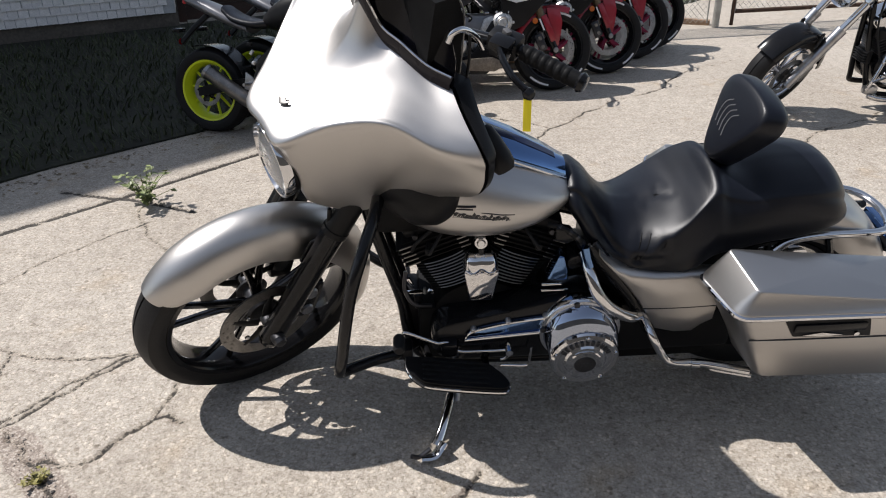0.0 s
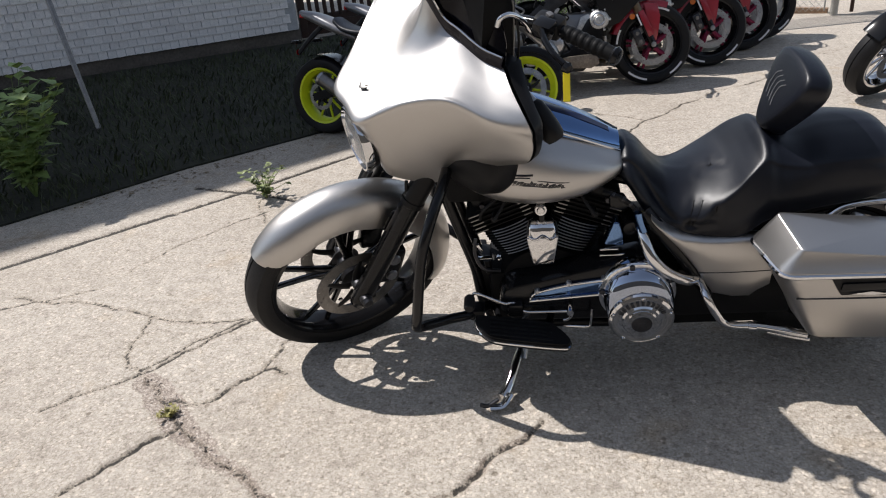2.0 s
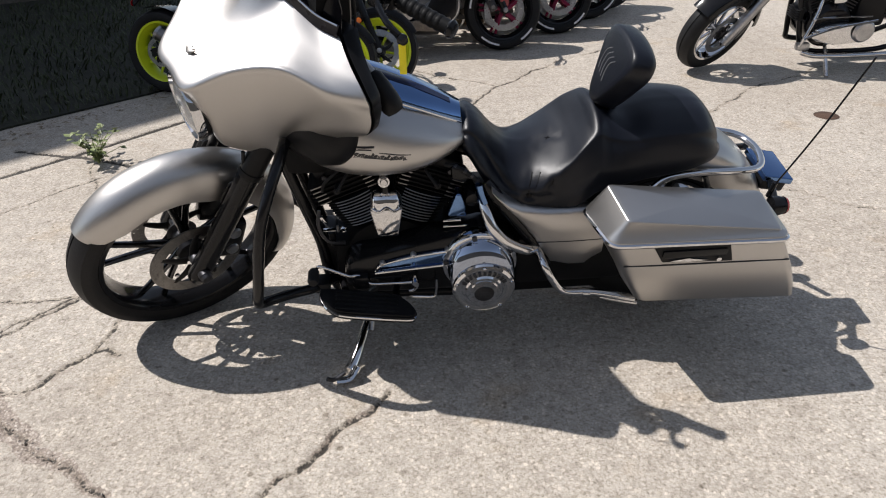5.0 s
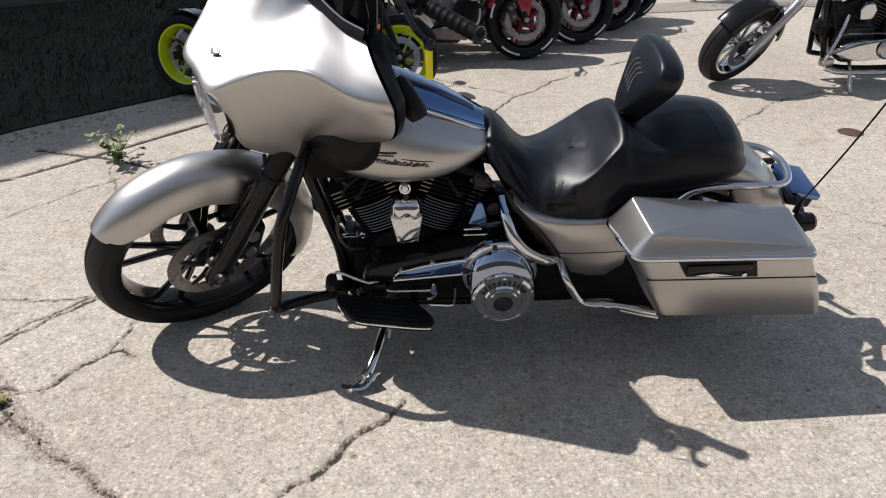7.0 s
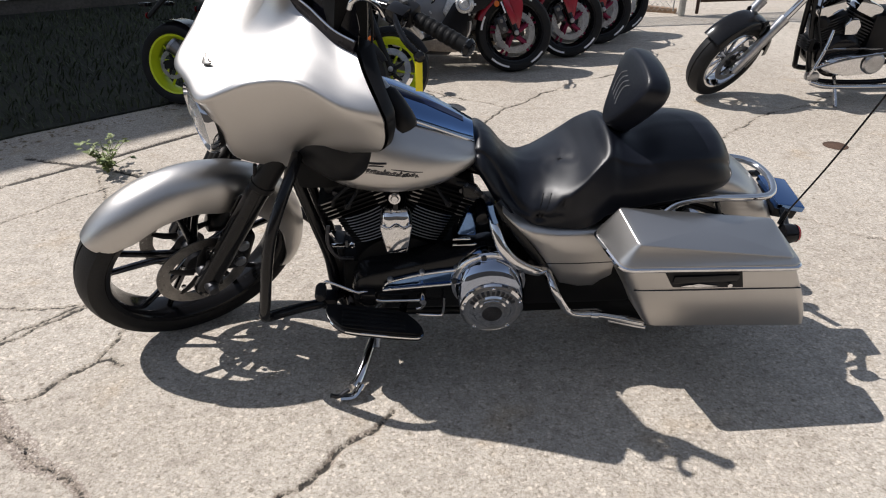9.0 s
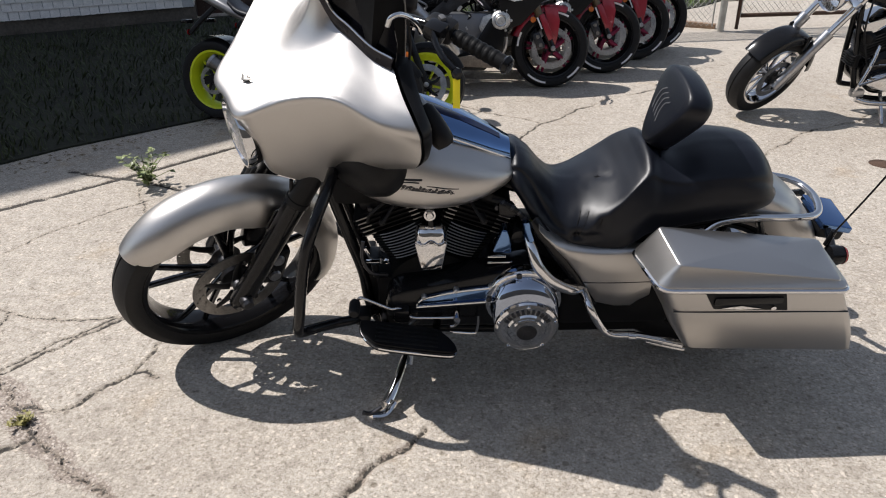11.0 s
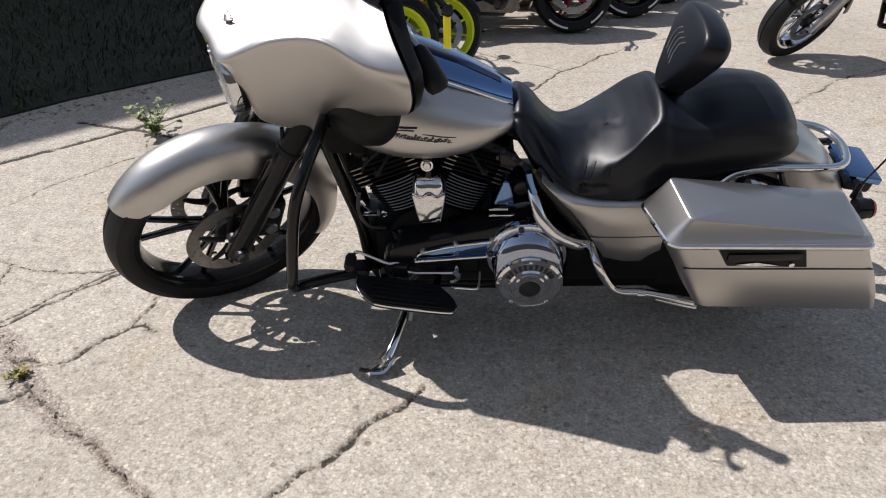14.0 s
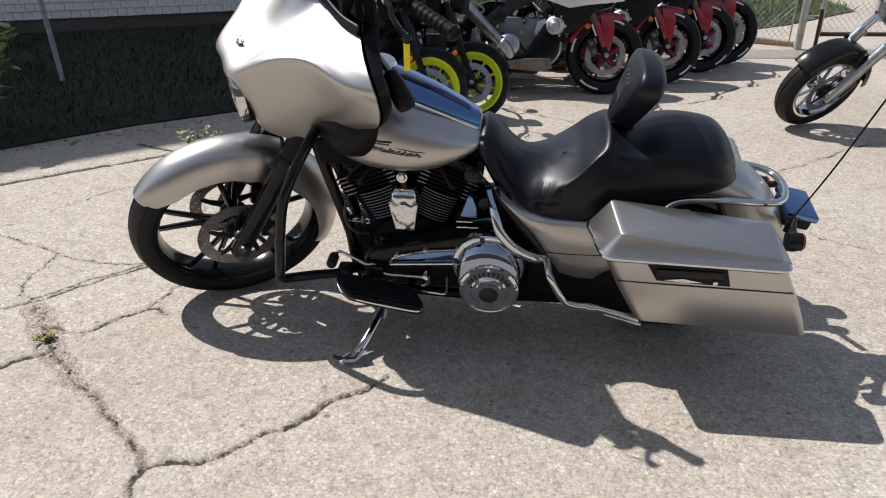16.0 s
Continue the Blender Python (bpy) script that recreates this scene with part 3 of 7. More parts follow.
# ---- chain-link fence ----
def make_fence():
    base = V(2.89, 6.26, 0)
    ang = math.atan2(0.16, 1.0)
    fence = thing("chain_link_fence", pose(base.x, base.y, 0, 0, 0, math.degrees(ang)), "galvanised chain-link gate and fence on steel posts", "fence")
    part("post", tube([(0, 0, 0), (0, 0, 1.7)], 0.036, 14, smooth=False), GALV, fence)
    part("gate_post", tube([(0.19, 0.02, 0.13), (0.19, 0.02, 1.6)], 0.024, 12, smooth=False), GALV, fence)
    part("gate_bottom_rail", tube([(0.19, 0.02, 0.15), (3.6, 0.02, 0.15)], 0.022, 12, smooth=False), RUST, fence, "rusty lower gate rail")
    part("gate_top_rail", tube([(0.19, 0.02, 1.58), (3.6, 0.02, 1.58)], 0.022, 12, smooth=False), GALV, fence)
    part("gate_end_post", tube([(3.6, 0.02, 0.13), (3.6, 0.02, 1.6)], 0.024, 12, smooth=False), GALV, fence)
    for z in (0.32, 1.3):
        hinge = part("hinge", box((0.1, 0.0, z), (0.2, 0.05, 0.035), 0.006), GALV, fence)
        part("bolt", tube([(0.11, -0.05, z), (0.11, 0.05, z)], 0.009, 8, smooth=False), RUST, hinge)
    part("drop_bolt", tube([(0.16, -0.03, 0.02), (0.16, -0.03, 0.4)], 0.018, 10, smooth=False), RUST, fence)
    part("tension_bar", tube([(-0.1, 0.0, 0.05), (-0.1, 0.0, 1.6)], 0.008, 8, smooth=False), GALV, fence)
    for x0, x1, z0 in ((-0.1, -4.2, 0.06), (0.21, 3.58, 0.17)):
        wires = bmesh.new()
        step, top = 0.062, 1.55
        n = int(abs(x1 - x0) / step)
        sgn = 1 if x1 > x0 else -1
        for i in range(-int((top - z0) / step) - 1, n + 1):
            for way in (1, -1):
                a0 = x0 + sgn * step * i if way == 1 else x0 + sgn * step * (i + (top - z0) / step)
                a1 = a0 + sgn * (top - z0) * way
                lo, hi = (x0, x1) if sgn > 0 else (x1, x0)
                pts = []
                t0, t1 = 0.0, 1.0
                d = a1 - a0
                ta, tb = (lo - a0) / d, (hi - a0) / d
                t0, t1 = max(0, min(ta, tb)), min(1, max(ta, tb))
                if t1 - t0 < 0.01:
                    continue
                y = 0.004 * way
                tube([(a0 + d * t0, y, z0 + (top - z0) * t0), (a0 + d * t1, y, z0 + (top - z0) * t1)], 0.0022, 4, wires, smooth=False)
        part("mesh_wire", wires, GALV, fence, "woven wire mesh", kind="stuff")
    bars = [(-4.2, -4.2), (-2.1, -2.1)]
    for a, _ in bars:
        part("post", tube([(a, 0, 0), (a, 0, 1.62)], 0.03, 12, smooth=False), GALV, fence)
    part("top_rail", tube([(-4.2, 0, 1.58), (0, 0, 1.58)], 0.02, 10, smooth=False), GALV, fence)


make_fence()
part("timber_edging", slab(jag := [(2.05, 6.72, 0.0), (2.86, 6.36, 0.0), (2.86, 6.36, 0.05), (2.4, 6.56, 0.07), (2.05, 6.72, 0.05)], 0.08, (0.4, 0.9, 0), 0.006), PLANK, None, "weathered timber edging at the foot of the fence", category="edging")
part("drain_cover", lathe([(0, 0.004), (0.062, 0.004), (0.070, 0.0)], (2.59, 2.23, 0.002), (0, 0, 1), 32), RUST, None, "rusty iron cover set in the concrete", category="drain cover")


# ---- weeds ----
def leaf_into(bm, at, out, up, size, wide=0.46):
    out = out.normalized()
    side = out.cross(up).normalized()
    nrm = side.cross(out)
    pts = [at, at + out * size * 0.4 + side * size * wide + nrm * size * 0.06, at + out * size - nrm * size * 0.12, at + out * size * 0.4 - side * size * wide + nrm * size * 0.06]
    v = [bm.verts.new(p) for p in pts]
    m = bm.verts.new(at + out * size * 0.5 - nrm * size * 0.03)
    for a, b in zip(v, v[1:] + v[:1]):
        bm.faces.new((a, b, m))


def weed(name, at, height, spread, stems, leaves, size, seed, label, category, foliage=None):
    foliage = foliage or LEAF
    rnd = random.Random(seed)
    ob = thing(name, Matrix.Translation(at), label, category)
    stalks, crown = bmesh.new(), bmesh.new()
    for s in range(stems):
        a = rnd.uniform(0, math.tau)
        r = spread * rnd.uniform(0.2, 1.0)
        h = height * rnd.uniform(0.5, 1.0)
        way = [V(0, 0, 0), V(math.cos(a) * r * 0.35, math.sin(a) * r * 0.35, h * 0.5), V(math.cos(a) * r, math.sin(a) * r, h)]
        pts = spline(way, 6)
        tube(way, 0.003, 6, stalks, taper=0.0012)
        for k in range(leaves):
            p = pts[min(len(pts) - 1, int((0.25 + 0.75 * rnd.random()) * len(pts)))]
            b = rnd.uniform(0, math.tau)
            leaf_into(crown, p, V(math.cos(b), math.sin(b), rnd.uniform(-0.3, 0.9)), V(0, 0, 1), size * rnd.uniform(0.5, 1.2))
    part("stem", stalks, foliage, ob)
    part("leaves", crown, foliage, ob, flat=True)


weed("weed", (-1.50, 1.86, 0), 0.20, 0.17, 16, 11, 0.036, 2, "leafy green weed growing from a concrete seam", "weed")
weed("bush", (-3.1, 2.0, 0), 0.80, 0.42, 26, 24, 0.10, 6, "leafy green bush at the lawn's edge", "bush", BUSHLEAF)
weed("grass_tuft", (-1.10, -0.06, -0.004), 0.030, 0.045, 18, 4, 0.015, 12, "small dry tuft of grass in broken concrete", "weed", DRYGRASS)


# dead leaves blown against the lawn's edge
def make_litter():
    rnd = random.Random(31)
    verts, faces = [], []
    for k in range(170):
        t = rnd.random()
        x, y = -2.75 + 1.35 * t + rnd.gauss(0, 0.05), 1.88 + 1.28 * t - abs(rnd.gauss(0, 0.11))
        a, r, h = rnd.uniform(0, math.tau), rnd.uniform(0.006, 0.02), rnd.uniform(0.002, 0.008)
        c, s = math.cos(a) * r, math.sin(a) * r
        i = len(verts)
        verts += [(x - c, y - s, 0.002), (x + s * 0.5, y - c * 0.5, h), (x + c, y + s, 0.003), (x - s * 0.5, y + c * 0.5, h * 0.5)]
        faces += [(i, i + 1, i + 2), (i, i + 2, i + 3)]
    me = bpy.data.meshes.new("leaf_litter")
    me.from_pydata(verts, [], faces)
    me.materials.append(LITTER)
    tagged(new("leaf_litter", me), "dry brown leaves scattered along the lawn's edge", "leaves", kind="stuff")


make_litter()


# ---- touring motorcycle ----
LEAN, HEAD, STEER, RAKE = 12.5, 3.0, 32.0, 26.0
AXLE = V(0, 0, 0.345)
FORK = V(math.sin(radians(33)), 0, math.cos(radians(33)))
STEM = V(math.sin(radians(RAKE)), 0, math.cos(radians(RAKE)))
TURN = Matrix.Translation(AXLE) @ Matrix.Rotation(radians(STEER), 4, STEM) @ Matrix.Translation(-AXLE)


def tyre_mesh(c, R, rim, w, m, grooves=True, n=72):
    h = w / 2
    prof = [(rim - 0.006, -h * 0.72), (rim + 0.012, -h * 0.90), (rim + (R - rim) * 0.45, -h), (rim + (R - rim) * 0.72, -h * 0.93), (R - 0.012, -h * 0.66), (R - 0.003, -h * 0.34), (R, -h * 0.06)]
    if grooves:
        prof += [(R - 0.006, -h * 0.05), (R - 0.006, h * 0.05)]
    prof += [(R, h * 0.06), (R - 0.003, h * 0.34), (R - 0.012, h * 0.66), (rim + (R - rim) * 0.72, h * 0.93), (rim + (R - rim) * 0.45, h), (rim + 0.012, h * 0.90), (rim - 0.006, h * 0.72)]
    bm = lathe(prof, c, (0, 1, 0), n, closed=True)
    bm.transform(m)
    return bm


def rim_mesh(c, rim, w, m, n=64, deep=0.034):
    h = w / 2
    prof = [(rim + 0.008, -h * 0.80), (rim + 0.004, -h * 0.88), (rim - 0.010, -h * 0.84), (rim - 0.016, -h * 0.66), (rim - deep, -h * 0.30), (rim - deep, h * 0.30), (rim - 0.016, h * 0.66), (rim - 0.010, h * 0.84), (rim + 0.004, h * 0.88), (rim + 0.008, h * 0.80), (rim - 0.012, h * 0.4), (rim - 0.012, -h * 0.4)]
    bm = lathe(prof, c, (0, 1, 0), n, closed=True)
    bm.transform(m)
    return bm


def spoke_mesh(c, a0, a1, r0, r1, wide, deep, m, y=0.0, tip=None):
    """One cast spoke from angle a0 at the hub to a1 at the rim."""
    c = Vector(c)
    rings = []
    for k in range(7):
        t = k / 6
        a, r = a0 + (a1 - a0) * t, r0 + (r1 - r0) * t
        d, s = V(math.sin(a), 0, math.cos(a)), V(math.cos(a), 0, -math.sin(a))
        w = wide * (1 - 0.45 * t) if tip is None else wide + (tip - wide) * t
        g = deep * (1 - 0.2 * t)
        q = c + d * r + V(0, y, 0)
        rings.append([q + s * w * u + V(0, g * v, 0) for u, v in ((-1, -0.3), (-0.6, -0.9), (0, -1), (0.6, -0.9), (1, -0.3), (1, 0.3), (0.6, 0.9), (0, 1), (-0.6, 0.9), (-1, 0.3))])
    bm = loft(rings)
    bm.transform(m)
    return bm


def disc_mesh(c, y, r0, r1, m, thick=0.005, holes=True):
    """A drilled brake disc."""
    c = Vector(c) + V(0, y, 0)
    bm = bmesh.new()
    n, rings = 108, 7
    for side in (-thick / 2, thick / 2):
        rows = []
        for j in range(rings + 1):
            r = r0 + (r1 - r0) * j / rings
            rows.append([bm.verts.new(c + V(r * math.sin(math.tau * k / n), side, r * math.cos(math.tau * k / n))) for k in range(n)])
        for j in range(rings):
            for k in range(n):
                if holes and j in (1, 3, 5) and (k + j) % 6 == 0:
                    continue
                q = (k + 1) % n
                bm.faces.new((rows[j][k], rows[j][q], rows[j + 1][q], rows[j + 1][k]))
    bm.verts.ensure_lookup_table()
    half = len(bm.verts) // 2
    for j in (0, rings):
        for k in range(n):
            q = (k + 1) % n
            a, b = j * n + k, j * n + q
            bm.faces.new((bm.verts[a], bm.verts[b], bm.verts[half + b], bm.verts[half + a]))
    bm.transform(m)
    return bm


def wheel(parent, c, R, rim, w, m, tyre_mat, rim_mat, spokes=5, split=0.16, disc=0.149, disc_y=(-0.07, 0.07), name="front_wheel", spoke_mat=None, wide=0.014, disc_mat=None, inner_mat=None, phase=0.2, deep=0.034):
    wh = part(name, lathe([(0.0, -w * 0.45), (0.045, -w * 0.45), (0.05, -w * 0.36), (0.034, -w * 0.3), (0.034, w * 0.3), (0.05, w * 0.36), (0.045, w * 0.45), (0.0, w * 0.45)], c, (0, 1, 0), 28), DARKMETAL, None)
    wh.data.transform(m)
    wh.parent = parent
    part("tyre", tyre_mesh(c, R, rim, w, m), tyre_mat, wh, "black rubber tyre")
    part("rim", rim_mesh(c, rim, w, m, deep=deep), rim_mat, wh)
    sm = spoke_mat or rim_mat
    for k in range(spokes):
        a = math.tau * k / spokes + phase
        for d in ((-1, 1) if split else (0,)):
            part("spoke", spoke_mesh(c, a + d * 0.09, a + d * split, 0.035, rim - 0.02, wide, 0.012, m, tip=wide * 0.75), sm, wh)
    for y in disc_y:
        ds = part("brake_disc", disc_mesh(c, y, disc * 0.72, disc, m), disc_mat or STEEL, wh, "drilled steel brake disc")
        for k in range(5):
            a = math.tau * k / 5
            part("carrier_arm", spoke_mesh(c, a, a + 0.25, 0.03, disc * 0.78, 0.016, 0.004, m, y=y), inner_mat or SATIN, ds)
    return wh


def make_tourer():
    place = Matrix.Translation((-0.539, 0.417, 0)) @ Matrix.Rotation(radians(HEAD), 4, "Z") @ Matrix.Rotation(radians(LEAN), 4, "X")
    bike = thing("touring_motorcycle", place, "satin silver touring motorcycle with hard cases, leaning on its stand", "motorcycle")

    def f_part(name, bm, material, parent=bike, label="", **kw):
        bm.transform(TURN)
        return part(name, bm, material, parent, label, **kw)

    # front wheel
    wheel(bike, AXLE, 0.365, 0.286, 0.118, TURN, RUBBER, BLACK, 5, 0.17, 0.149, (-0.082, 0.082), spoke_mat=CUT, wide=0.012, disc_mat=ROTOR, phase=radians(-68), deep=0.020)
    for k in range(5):
        a = math.tau * k / 5 + 0.5
        f_part("disc_bolt", lathe([(0, 0.007), (0.007, 0.006), (0.008, 0.0)], AXLE + V(0.082 * math.sin(a), -0.086, 0.082 * math.cos(a)), (0, -1, 0), 12), CHROME)
    f_part("axle_cap", lathe([(0, 0.016), (0.016, 0.013), (0.020, 0.0)], AXLE + V(0, -0.165, 0), (0, -1, 0), 20), DARKMETAL)
    # fork
    for s in (-1, 1):
        up = FORK
        foot = AXLE + V(0.005, s * 0.122, 0) - up * 0.035
        leg = f_part("fork_leg", tube([foot, foot + up * 0.02, foot + up * 0.10, foot + up * 0.40, foot + up * 0.44], 0.035, 18, smooth=False), BLACK, label="gloss black fork slider")
        f_part("fork_foot", lathe([(0.0, 0.034), (0.020, 0.032), (0.030, 0.022), (0.034, 0.0)], foot + up * 0.004, -up, 18), BLACK, leg)
        f_part("slider_ring", lathe([(0.034, -0.012), (0.0385, -0.009), (0.0385, 0.009), (0.034, 0.012)], foot + up * 0.44, up, 20), SATIN, leg)
        f_part("fork_tube", tube([foot + up * 0.44, foot + up * 0.62], 0.036, 16, smooth=False), SATIN, leg, "black upper fork cover")
        f_part("axle_clamp", tube([AXLE + V(0, s * 0.07, 0), AXLE + V(0, s * 0.165, 0)], 0.022, 14, smooth=False), DARKMETAL, leg)
        cal = f_part("brake_caliper", box((0, 0, 0), (0.075, 0.05, 0.15), 0.014, Matrix.Translation(AXLE + V(0.125, s * 0.085, 0.045)) @ Matrix.Rotation(radians(20), 4, "Y")), BLACK)
        for k in (-0.035, 0.035):
            f_part("piston_cap", lathe([(0, 0.01), (0.018, 0.01), (0.022, 0.0)], AXLE + V(0.125 + k * 0.3, s * 0.108, 0.045 + k), (0, s, 0), 18), STEEL, cal)
        f_part("brake_hose", tube([AXLE + V(0.13, s * 0.1, 0.12), AXLE + V(0.19, s * 0.12, 0.25), AXLE + V(0.22, s * 0.11, 0.42)], 0.006, 8), RUBBER, cal)

    # front fender: a rounded strip swept about the axle, its skirt deepest over the fork
    rings = []
    for k in range(49):
        a = -49 + 176 * k / 48  # from ahead over the top to behind
        skirt = float(np.interp(a, (-52, -46, -35, -15, 5, 20, 60, 100, 129), (0.030, 0.066, 0.090, 0.096, 0.106, 0.122, 0.115, 0.092, 0.060)))
        edge = min(1.0, k / 5, (48 - k) / 5)
        w = 0.083 * (0.62 + 0.38 * math.sqrt(max(0, edge)))
        a = radians(a)
        ring = []
        for j in range(25):
            u = (-1 + 2 * j / 24) * math.pi / 2
            y = w * math.copysign(abs(math.sin(u)) ** 0.92, u)
            r = 0.3785 - skirt * (1 - max(0.0, math.cos(u)) ** 0.92)
            ring.append(AXLE + V(r * math.sin(a), y, r * math.cos(a)))
        rings.append(ring)
    bm = bmesh.new()
    sheet(rings, 0.005, bm)
    fender = f_part("front_fender", bm, SILVER, label="satin silver front fender", angle=60)
    for s in (-1, 1):
        f_part("fender_bracket", slab([AXLE + V(x, s * 0.093, z) for x, z in ((0.12, 0.235), (0.20, 0.20), (0.27, 0.27), (0.245, 0.305), (0.16, 0.30))], 0.008, (0, s, 0), 0.003), BLACK, fender)
        f_part("fender_bolt", lathe([(0, 0.007), (0.007, 0.006), (0.009, 0.0)], AXLE + V(0.247, s * 0.102, 0.285), (0, s, 0), 12), CHROME, fender)
    # fairing shell: lower lip to windscreen edge, centre to wing tip
    net = [
        [(0.262, 0, 0.78), (0.232, 0, 0.86), (0.206, 0, 0.93), (0.138, 0, 1.002), (0.112, 0, 1.031), (0.191, 0, 1.074), (0.281, 0, 1.126), (0.346, 0, 1.194), (0.386, 0, 1.283)],
        [(0.172, -0.08, 0.8), (0.158, -0.086, 0.85), (0.146, -0.09, 0.93), (0.128, -0.092, 1.006), (0.12, -0.09, 1.037), (0.197, -0.081, 1.079), (0.284, -0.067, 1.126), (0.353, -0.049, 1.181), (0.393, -0.030, 1.256)],
        [(0.285, -0.15, 0.762), (0.256, -0.16, 0.85), (0.238, -0.168, 0.96), (0.224, -0.166, 1.086), (0.236, -0.151, 1.109), (0.282, -0.134, 1.130), (0.334, -0.114, 1.154), (0.377, -0.092, 1.181), (0.409, -0.065, 1.207)],
        [(0.345, -0.205, 0.822), (0.332, -0.228, 0.9), (0.32, -0.246, 1.02), (0.316, -0.252, 1.126), (0.329, -0.237, 1.14), (0.353, -0.208, 1.151), (0.382, -0.175, 1.165), (0.405, -0.146, 1.182), (0.424, -0.119, 1.198)],
        [(0.414, -0.315, 0.912), (0.402, -0.338, 0.965), (0.394, -0.352, 1.035), (0.389, -0.362, 1.098), (0.394, -0.358, 1.122), (0.404, -0.322, 1.140), (0.419, -0.275, 1.156), (0.433, -0.233, 1.169), (0.446, -0.195, 1.182)],
        [(0.455, -0.4, 0.975), (0.458, -0.42, 1.005), (0.46, -0.43, 1.045), (0.457, -0.431, 1.084), (0.452, -0.432, 1.116), (0.451, -0.399, 1.141), (0.455, -0.349, 1.157), (0.462, -0.302, 1.171), (0.472, -0.258, 1.182)],
    ]
    grid = patch(net, 35, 40, mirror=True)
    f_part("fairing_shell", sheet(grid, 0.006), SILVER, label="satin silver batwing fairing shell", angle=60)
    # black inner fairing: the shell's rim drawn back and closed
    cx, cz = 0.50, 1.09
    rim = [r[0] for r in grid] + [p for p in grid[-1][1:]] + [r[-1] for r in grid[-2::-1]] + [p for p in grid[0][-2:0:-1]]
    rim0 = [p + V(0.010, 0, 0) for p in rim]
    rim1 = [V(p.x + 0.030 + 0.03 * max(0.0, 1 - abs(p.y) / 0.40), p.y * 0.985, cz + (p.z - cz) * 0.98) for p in rim]
    rim1b = [V(p.x + 0.044 + 0.04 * max(0.0, 1 - abs(p.y) / 0.40), p.y * 0.945, cz + (p.z - cz) * 0.93) for p in rim]
    rim2 = [V(p.x * 0.60 + 0.215, p.y * 0.80, cz + (p.z - cz) * 0.82) for p in rim]
    rim3 = [V(0.505, p.y * 0.5, cz + (p.z - cz) * 0.5) for p in rim]
    inner = f_part("inner_fairing", loft([rim0, rim1, rim1b, rim2, rim3]), SATIN, label="black inner fairing")
    belly = []
    for y in (-0.335, -0.32, -0.28, -0.2, -0.1, 0.0, 0.1, 0.2, 0.28, 0.32, 0.335):
        q = math.sqrt(max(0.02, 1 - (abs(y) / 0.34) ** 3))
        belly.append([V(0.436 + 0.132 * q * math.cos(t), y, 0.862 + 0.150 * q * math.sin(t)) for t in [math.tau * i / 20 for i in range(20)]])
    f_part("inner_fairing_belly", loft(belly), SATIN, inner)
    dash = f_part("dash_panel", loft([[V(x, y, z) for x, z in ((0.43, 1.02), (0.505, 1.03), (0.532, 1.07), (0.538, 1.16), (0.536, 1.30), (0.515, 1.36), (0.46, 1.36))] for y in (-0.19, -0.182, 0.0, 0.182, 0.19)]), ENGINE, inner, "black upright dash panel behind the windscreen")
    for s in (-1, 1):
        f_part("dash_edge", tube([(0.533, s * 0.1905, 1.07), (0.539, s * 0.1905, 1.16), (0.537, s * 0.1905, 1.30), (0.516, s * 0.1905, 1.36)], 0.0022, 6), FIN, dash)
    for y in (-0.17, 0.17):
        f_part("gauge", lathe([(0, 0.012), (0.042, 0.012), (0.048, 0.02), (0.052, 0.0)], (0.538, y * 0.6, 1.20), (1, 0, 0.1), 28), CHROME, inner)
    # windscreen and its trim
    top = [r[-1] for r in grid]
    n = len(top)
    glass = []
    for i, p in enumerate(top):
        u = abs(2 * i / (n - 1) - 1)
        h = max(0.02, 1.43 - 0.20 * u ** 2 - p.z)
        glass.append([p + V(0.004 + 0.40 * h * t, -p.y * 0.10 * t, h * t) for t in (0.0, 0.33, 0.66, 1.0)])
    f_part("windscreen", sheet(glass, 0.004), SMOKE, label="short dark smoked windscreen")
    f_part("windscreen_trim", sheet([[p + V(-0.006, 0, -0.006), p + V(-0.008, 0, 0.012), p + V(0.000, 0, 0.032)] for p in top], 0.004), TRIM)
    f_part("trim_bead", tube([p + V(-0.003, 0, 0.033) for p in top], 0.0028, 6, per=2), CHROME)
    # fairing emblem, a plain shield
    wings = ((-0.022, 0.010), (-0.016, -0.002), (-0.006, -0.010), (0.0, -0.014), (0.006, -0.010), (0.016, -0.002), (0.022, 0.010), (0.010, 0.003), (0.004, 0.007), (0.0, 0.012), (-0.004, 0.007), (-0.010, 0.003))
    f_part("emblem", slab([V(0.176 + 0.866 * d, y, 1.071 + 0.5 * d) for y, d in wings], 0.004, (-0.5, 0, 0.87), 0.001), ROTOR)
    # headlight
    hl = V(0.128, 0, 0.895)
    lamp = f_part("headlight", lathe([(0.0, 0.10), (0.075, 0.10), (0.094, 0.05), (0.096, 0.012)], hl, (1, 0, 0), 44), SATIN, label="round headlight in a black bucket")
    f_part("headlight_ring", lathe([(0.086, 0.004), (0.092, -0.012), (0.098, -0.012), (0.101, -0.004), (0.099, 0.014)], hl, (1, 0, 0), 44), CHROME, lamp)
    f_part("reflector", lathe([(0.0, 0.05), (0.06, 0.045), (0.086, 0.002)], hl, (1, 0, 0), 40), CHROME, lamp)
    f_part("lens", lathe([(0.0, -0.020), (0.05, -0.016), (0.088, -0.004), (0.088, 0.0), (0.0, 0.0)], hl, (1, 0, 0), 40), LENS, lamp, "clear glass lens")
    f_part("bulb_shield", lathe([(0, -0.01), (0.02, -0.006), (0.026, 0.02)], hl, (1, 0, 0), 20), CHROME, lamp)
    # handlebar
    def sweep(s, pts):
        return [(x, s * y, z) for x, y, z in pts]

